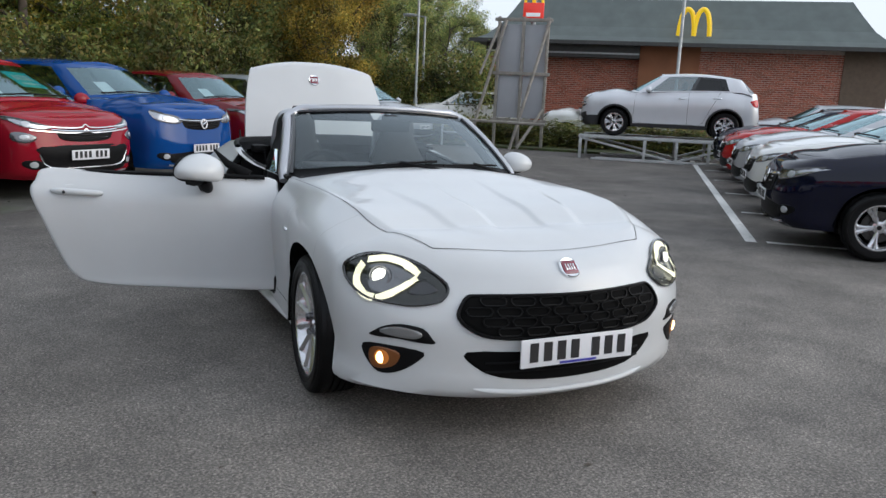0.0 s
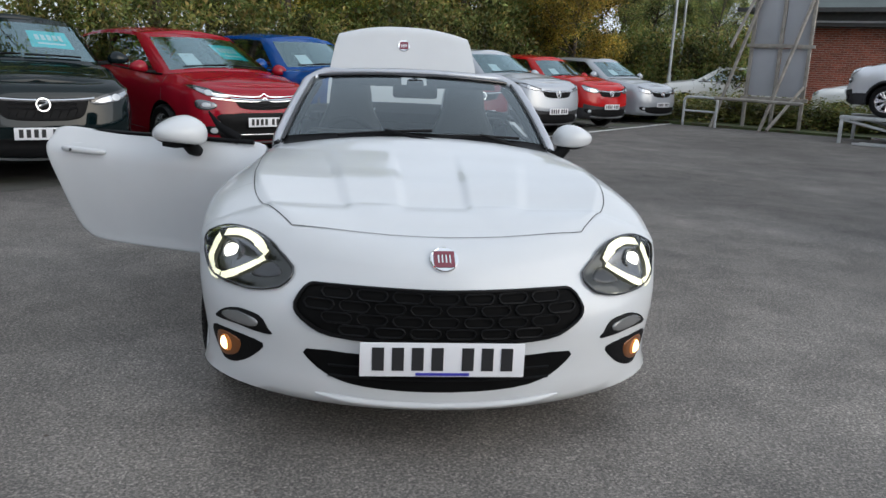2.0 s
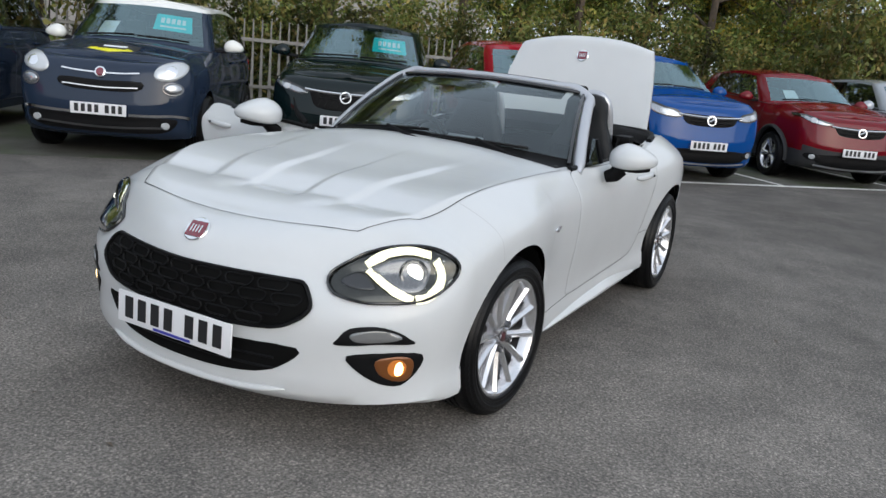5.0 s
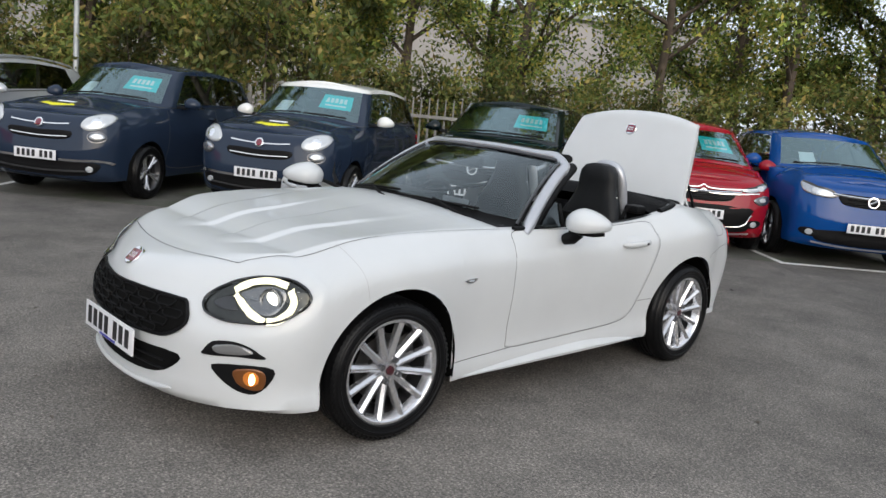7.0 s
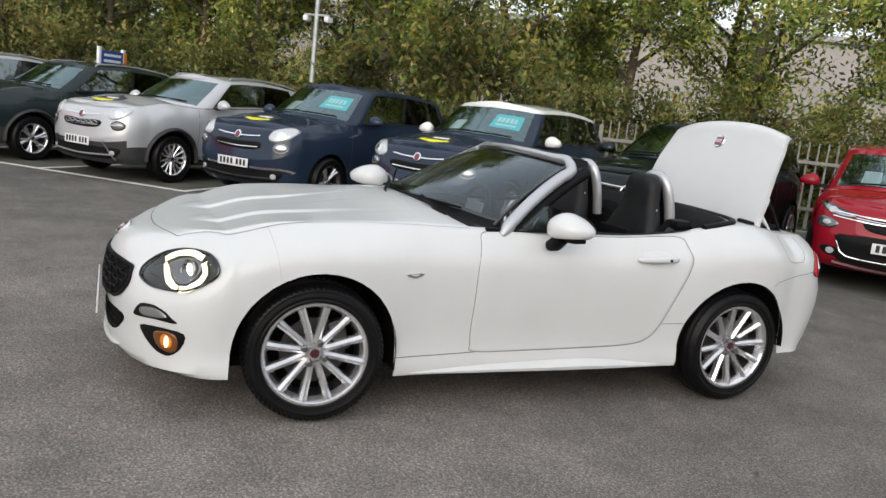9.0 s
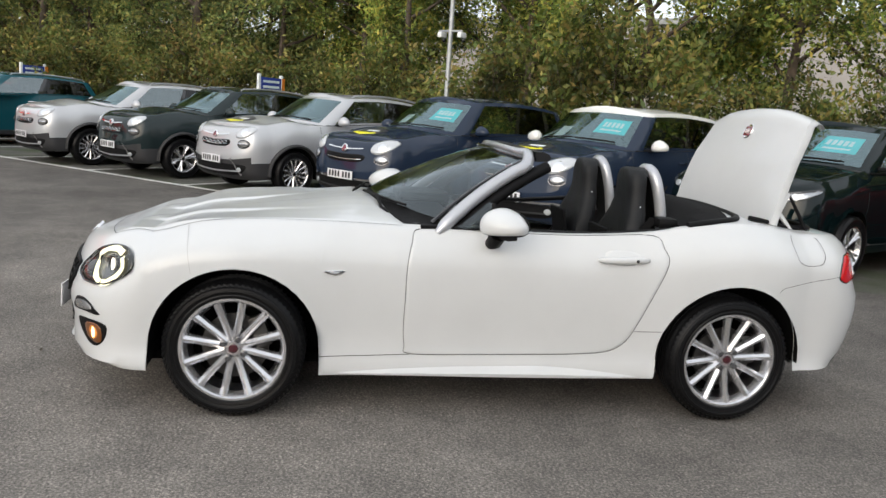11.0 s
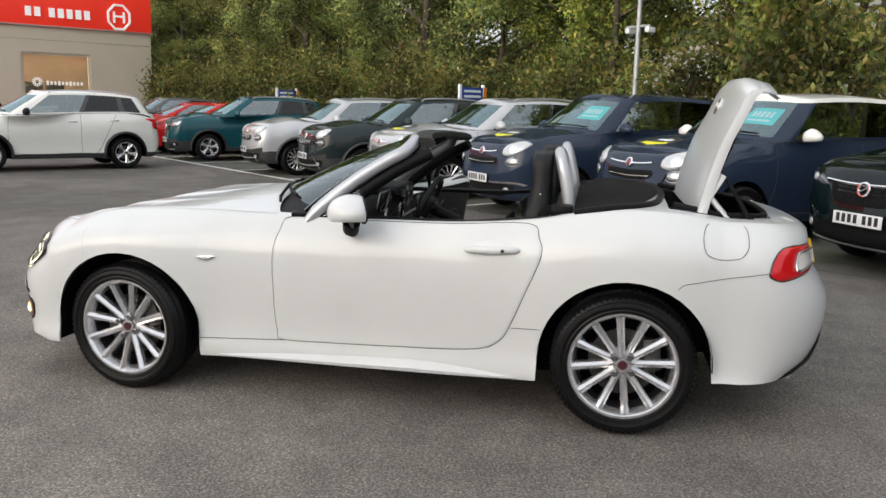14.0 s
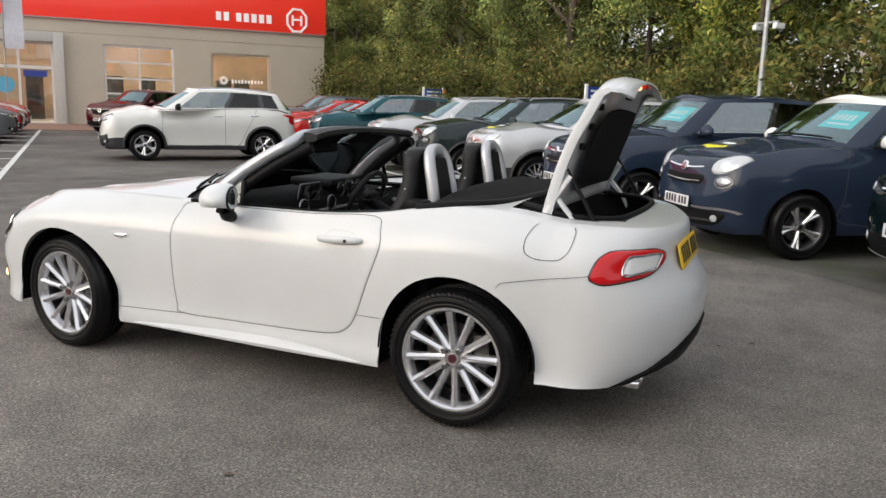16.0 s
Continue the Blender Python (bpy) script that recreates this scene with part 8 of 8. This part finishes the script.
    part("lid_inner", (inv, [f[::-1] for f in grid_faces(R, C)], WHITE, None, 60), lid)
    for sg in (1, -1):
        rim = [(sg * hwf(v) * 0.985, cy(v) + 0.008, cz(v) - 0.002 - 0.08 * max(v - 0.5, 0) / 0.5) for v in np.linspace(0.02, 0.99, 22)]
        part("lid_flange", (*tube(rim, [0.003] + [0.0055] * 20 + [0.003], 8), WHITE, None, 60), lid)
        wall = []
        for v in np.linspace(0.02, 0.97, 24):
            z0 = cz(v) - 0.08 * max(v - 0.5, 0) / 0.5
            wall += [(sg * hwf(v), cy(v), z0), (sg * (hwf(v) + 0.002), cy(v) + 0.020, z0 - 0.006), (sg * (hwf(v) - 0.006), cy(v) + 0.040, z0 - 0.012), (sg * (hwf(v) - 0.05), cy(v) + 0.0385, z0 - 0.012)]
        part("lid_edge", (wall, grid_faces(24, 4), WHITE, None, 50), lid)
    lin = [(0.37 * u * (1 - 0.12 * (2 * v - 1) ** 4), 1.512 + 0.122 * v + 0.012 * u * u, 1.02 + 0.37 * v - 0.02 * u * u * v) for v in np.linspace(0, 1, 7) for u in np.linspace(-1, 1, 9)]
    part("lid_lining", (lin, [f[::-1] for f in grid_faces(7, 9)], CLOTH, None, 60), lid, "black felt lining")
    box("high_brake_lamp", 0.16, 0.05, 0.02, (0, 1.735, 1.492), REDLENS, lid, 0.006)
    ellipsoid("boot_lamp", (0.045, 0.02, 0.014), (0.12, 1.728, 1.486), mat("boot_lamp_lens", (1.0, 0.55, 0.22), 0.3, emit=1.5), lid)
    box("lid_latch", 0.06, 0.03, 0.05, (0, 1.672, 1.455), STEEL, lid, 0.008)
    for k in range(3):
        box("rubber_stop", 0.03, 0.025, 0.03, (0.385 + 0.022 * k, 1.632 - 0.030 * k, 1.395 - 0.085 * k), BLACK, lid, 0.008)
    lbv = BVHTree.FromPolygons([Vector(v) for v in outv], grid_faces(R, C))
    bp, bn = on_skin(lbv, "front", 0, 1.402)
    roundel(lid, bp, bn, 0.043)
    for sg in (1, -1):
        part("lid_hinge", (*tube([(sg * 0.54, 1.45, 0.925), (sg * 0.53, 1.48, 0.99), (sg * 0.515, 1.515, 1.05), (sg * 0.50, 1.545, 1.10)], 0.016, 6), WHITE, None, 60), lid)
        part("hinge_arm", (*tube([(sg * 0.52, 1.50, 1.0), (sg * 0.52, 1.57, 0.92), (sg * 0.52, 1.60, 0.86)], 0.013, 6), WHITE, None, 60), lid)
        part("gas_strut", (*tube([(sg * 0.50, 1.53, 1.13), (sg * 0.51, 1.62, 0.99), (sg * 0.52, 1.70, 0.85)], [0.006, 0.010, 0.010], 8), BLACK, None, 60), lid)

    # tail
    for sg in (1, -1):
        mir = sg < 0
        tx = "tail_left" if sg > 0 else "tail_right"
        tl = [(0.672, 0.726), (0.704, 0.785), (0.745, 0.812), (0.80, 0.825), (0.92, 0.822), (1.034, 0.815), (1.108, 0.79), (1.10, 0.765), (1.044, 0.739), (0.955, 0.718), (0.829, 0.706), (0.73, 0.696), (0.69, 0.706)]
        t = part("tail_lamp", (*patch(B, tl, tx, 0.012, 3), REDLENS, None, 50), car, "red tail lamp with a clear middle")
        part("reversing_lens", (*patch(B, [(0.805, 0.732), (0.822, 0.775), (0.845, 0.792), (0.92, 0.796), (1.045, 0.792), (1.055, 0.782), (1.01, 0.748), (0.975, 0.738), (0.88, 0.730)], tx, 0.016, 2), CLEARLENS, None, 50), t, "clear reversing lens")
        part("lamp_rim", (*tube([on_skin(B, tx, a, b)[0] for a, b in spline(tl, 3, True)], 0.005, 6, True), GLOSSBLACK, None, 60), t)
        lf = [(0.803, 0.730), (0.84, 0.792), (0.92, 0.798), (1.05, 0.793), (1.01, 0.747), (0.975, 0.736), (0.88, 0.728)]
        part("lens_frame", (*tube([q + nn * 0.015 for q, nn in (on_skin(B, tx, a, b) for a, b in spline(lf, 3, True))], 0.005, 6, True), LAMPINNER, None, 60), t)
    bp, bn = on_skin(B, "rear", 0, 0.755)
    plate_bars(car, pose(0, bp.y + 0.010, 0.755, 0, 0, 180) @ Matrix.Rotation(math.atan2(bn.z, bn.y), 4, "X").inverted(), (4, 3), base=PLATEY, strip=False)
    val = []
    for a in np.linspace(-0.645, 0.645, 41):
        zt = 0.415 - 0.160 * (abs(a) / 0.645) ** 2.6
        k = min(1, (1 - abs(a) / 0.65) * 9)
        for f, o in ((0.0, 0.0012), (0.05, 0.010 * k + 0.001), (0.5, 0.014 * k + 0.001), (1.0, 0.008 * k + 0.001)):
            q, nn, _, _ = B.find_nearest(Vector((a, 2.14 - 0.36 * (abs(a) / 0.645) ** 3, zt + (0.244 - zt) * f)))
            nn = nn if nn.y > 0 else -nn
            val.append(q + nn * o)
    part("rear_valance", (val, grid_faces(41, 4), BLACK, None, 60), car, "black lower rear valance")
    for x in (0.40, 0.48):
        pipe = [(x, 1.70, 0.222), (x, 1.895, 0.222), (x, 1.90, 0.222)]
        part("exhaust_tip", (*tube(pipe, [0.026, 0.026, 0.023], 14), CHROME, None, 40), car)
    part("aerial", (*tube([(-0.60, 1.36, 0.94), (-0.60, 1.40, 1.02)], 0.006, 6), BLACK, None, 60), car)
    return car


build_roadster()
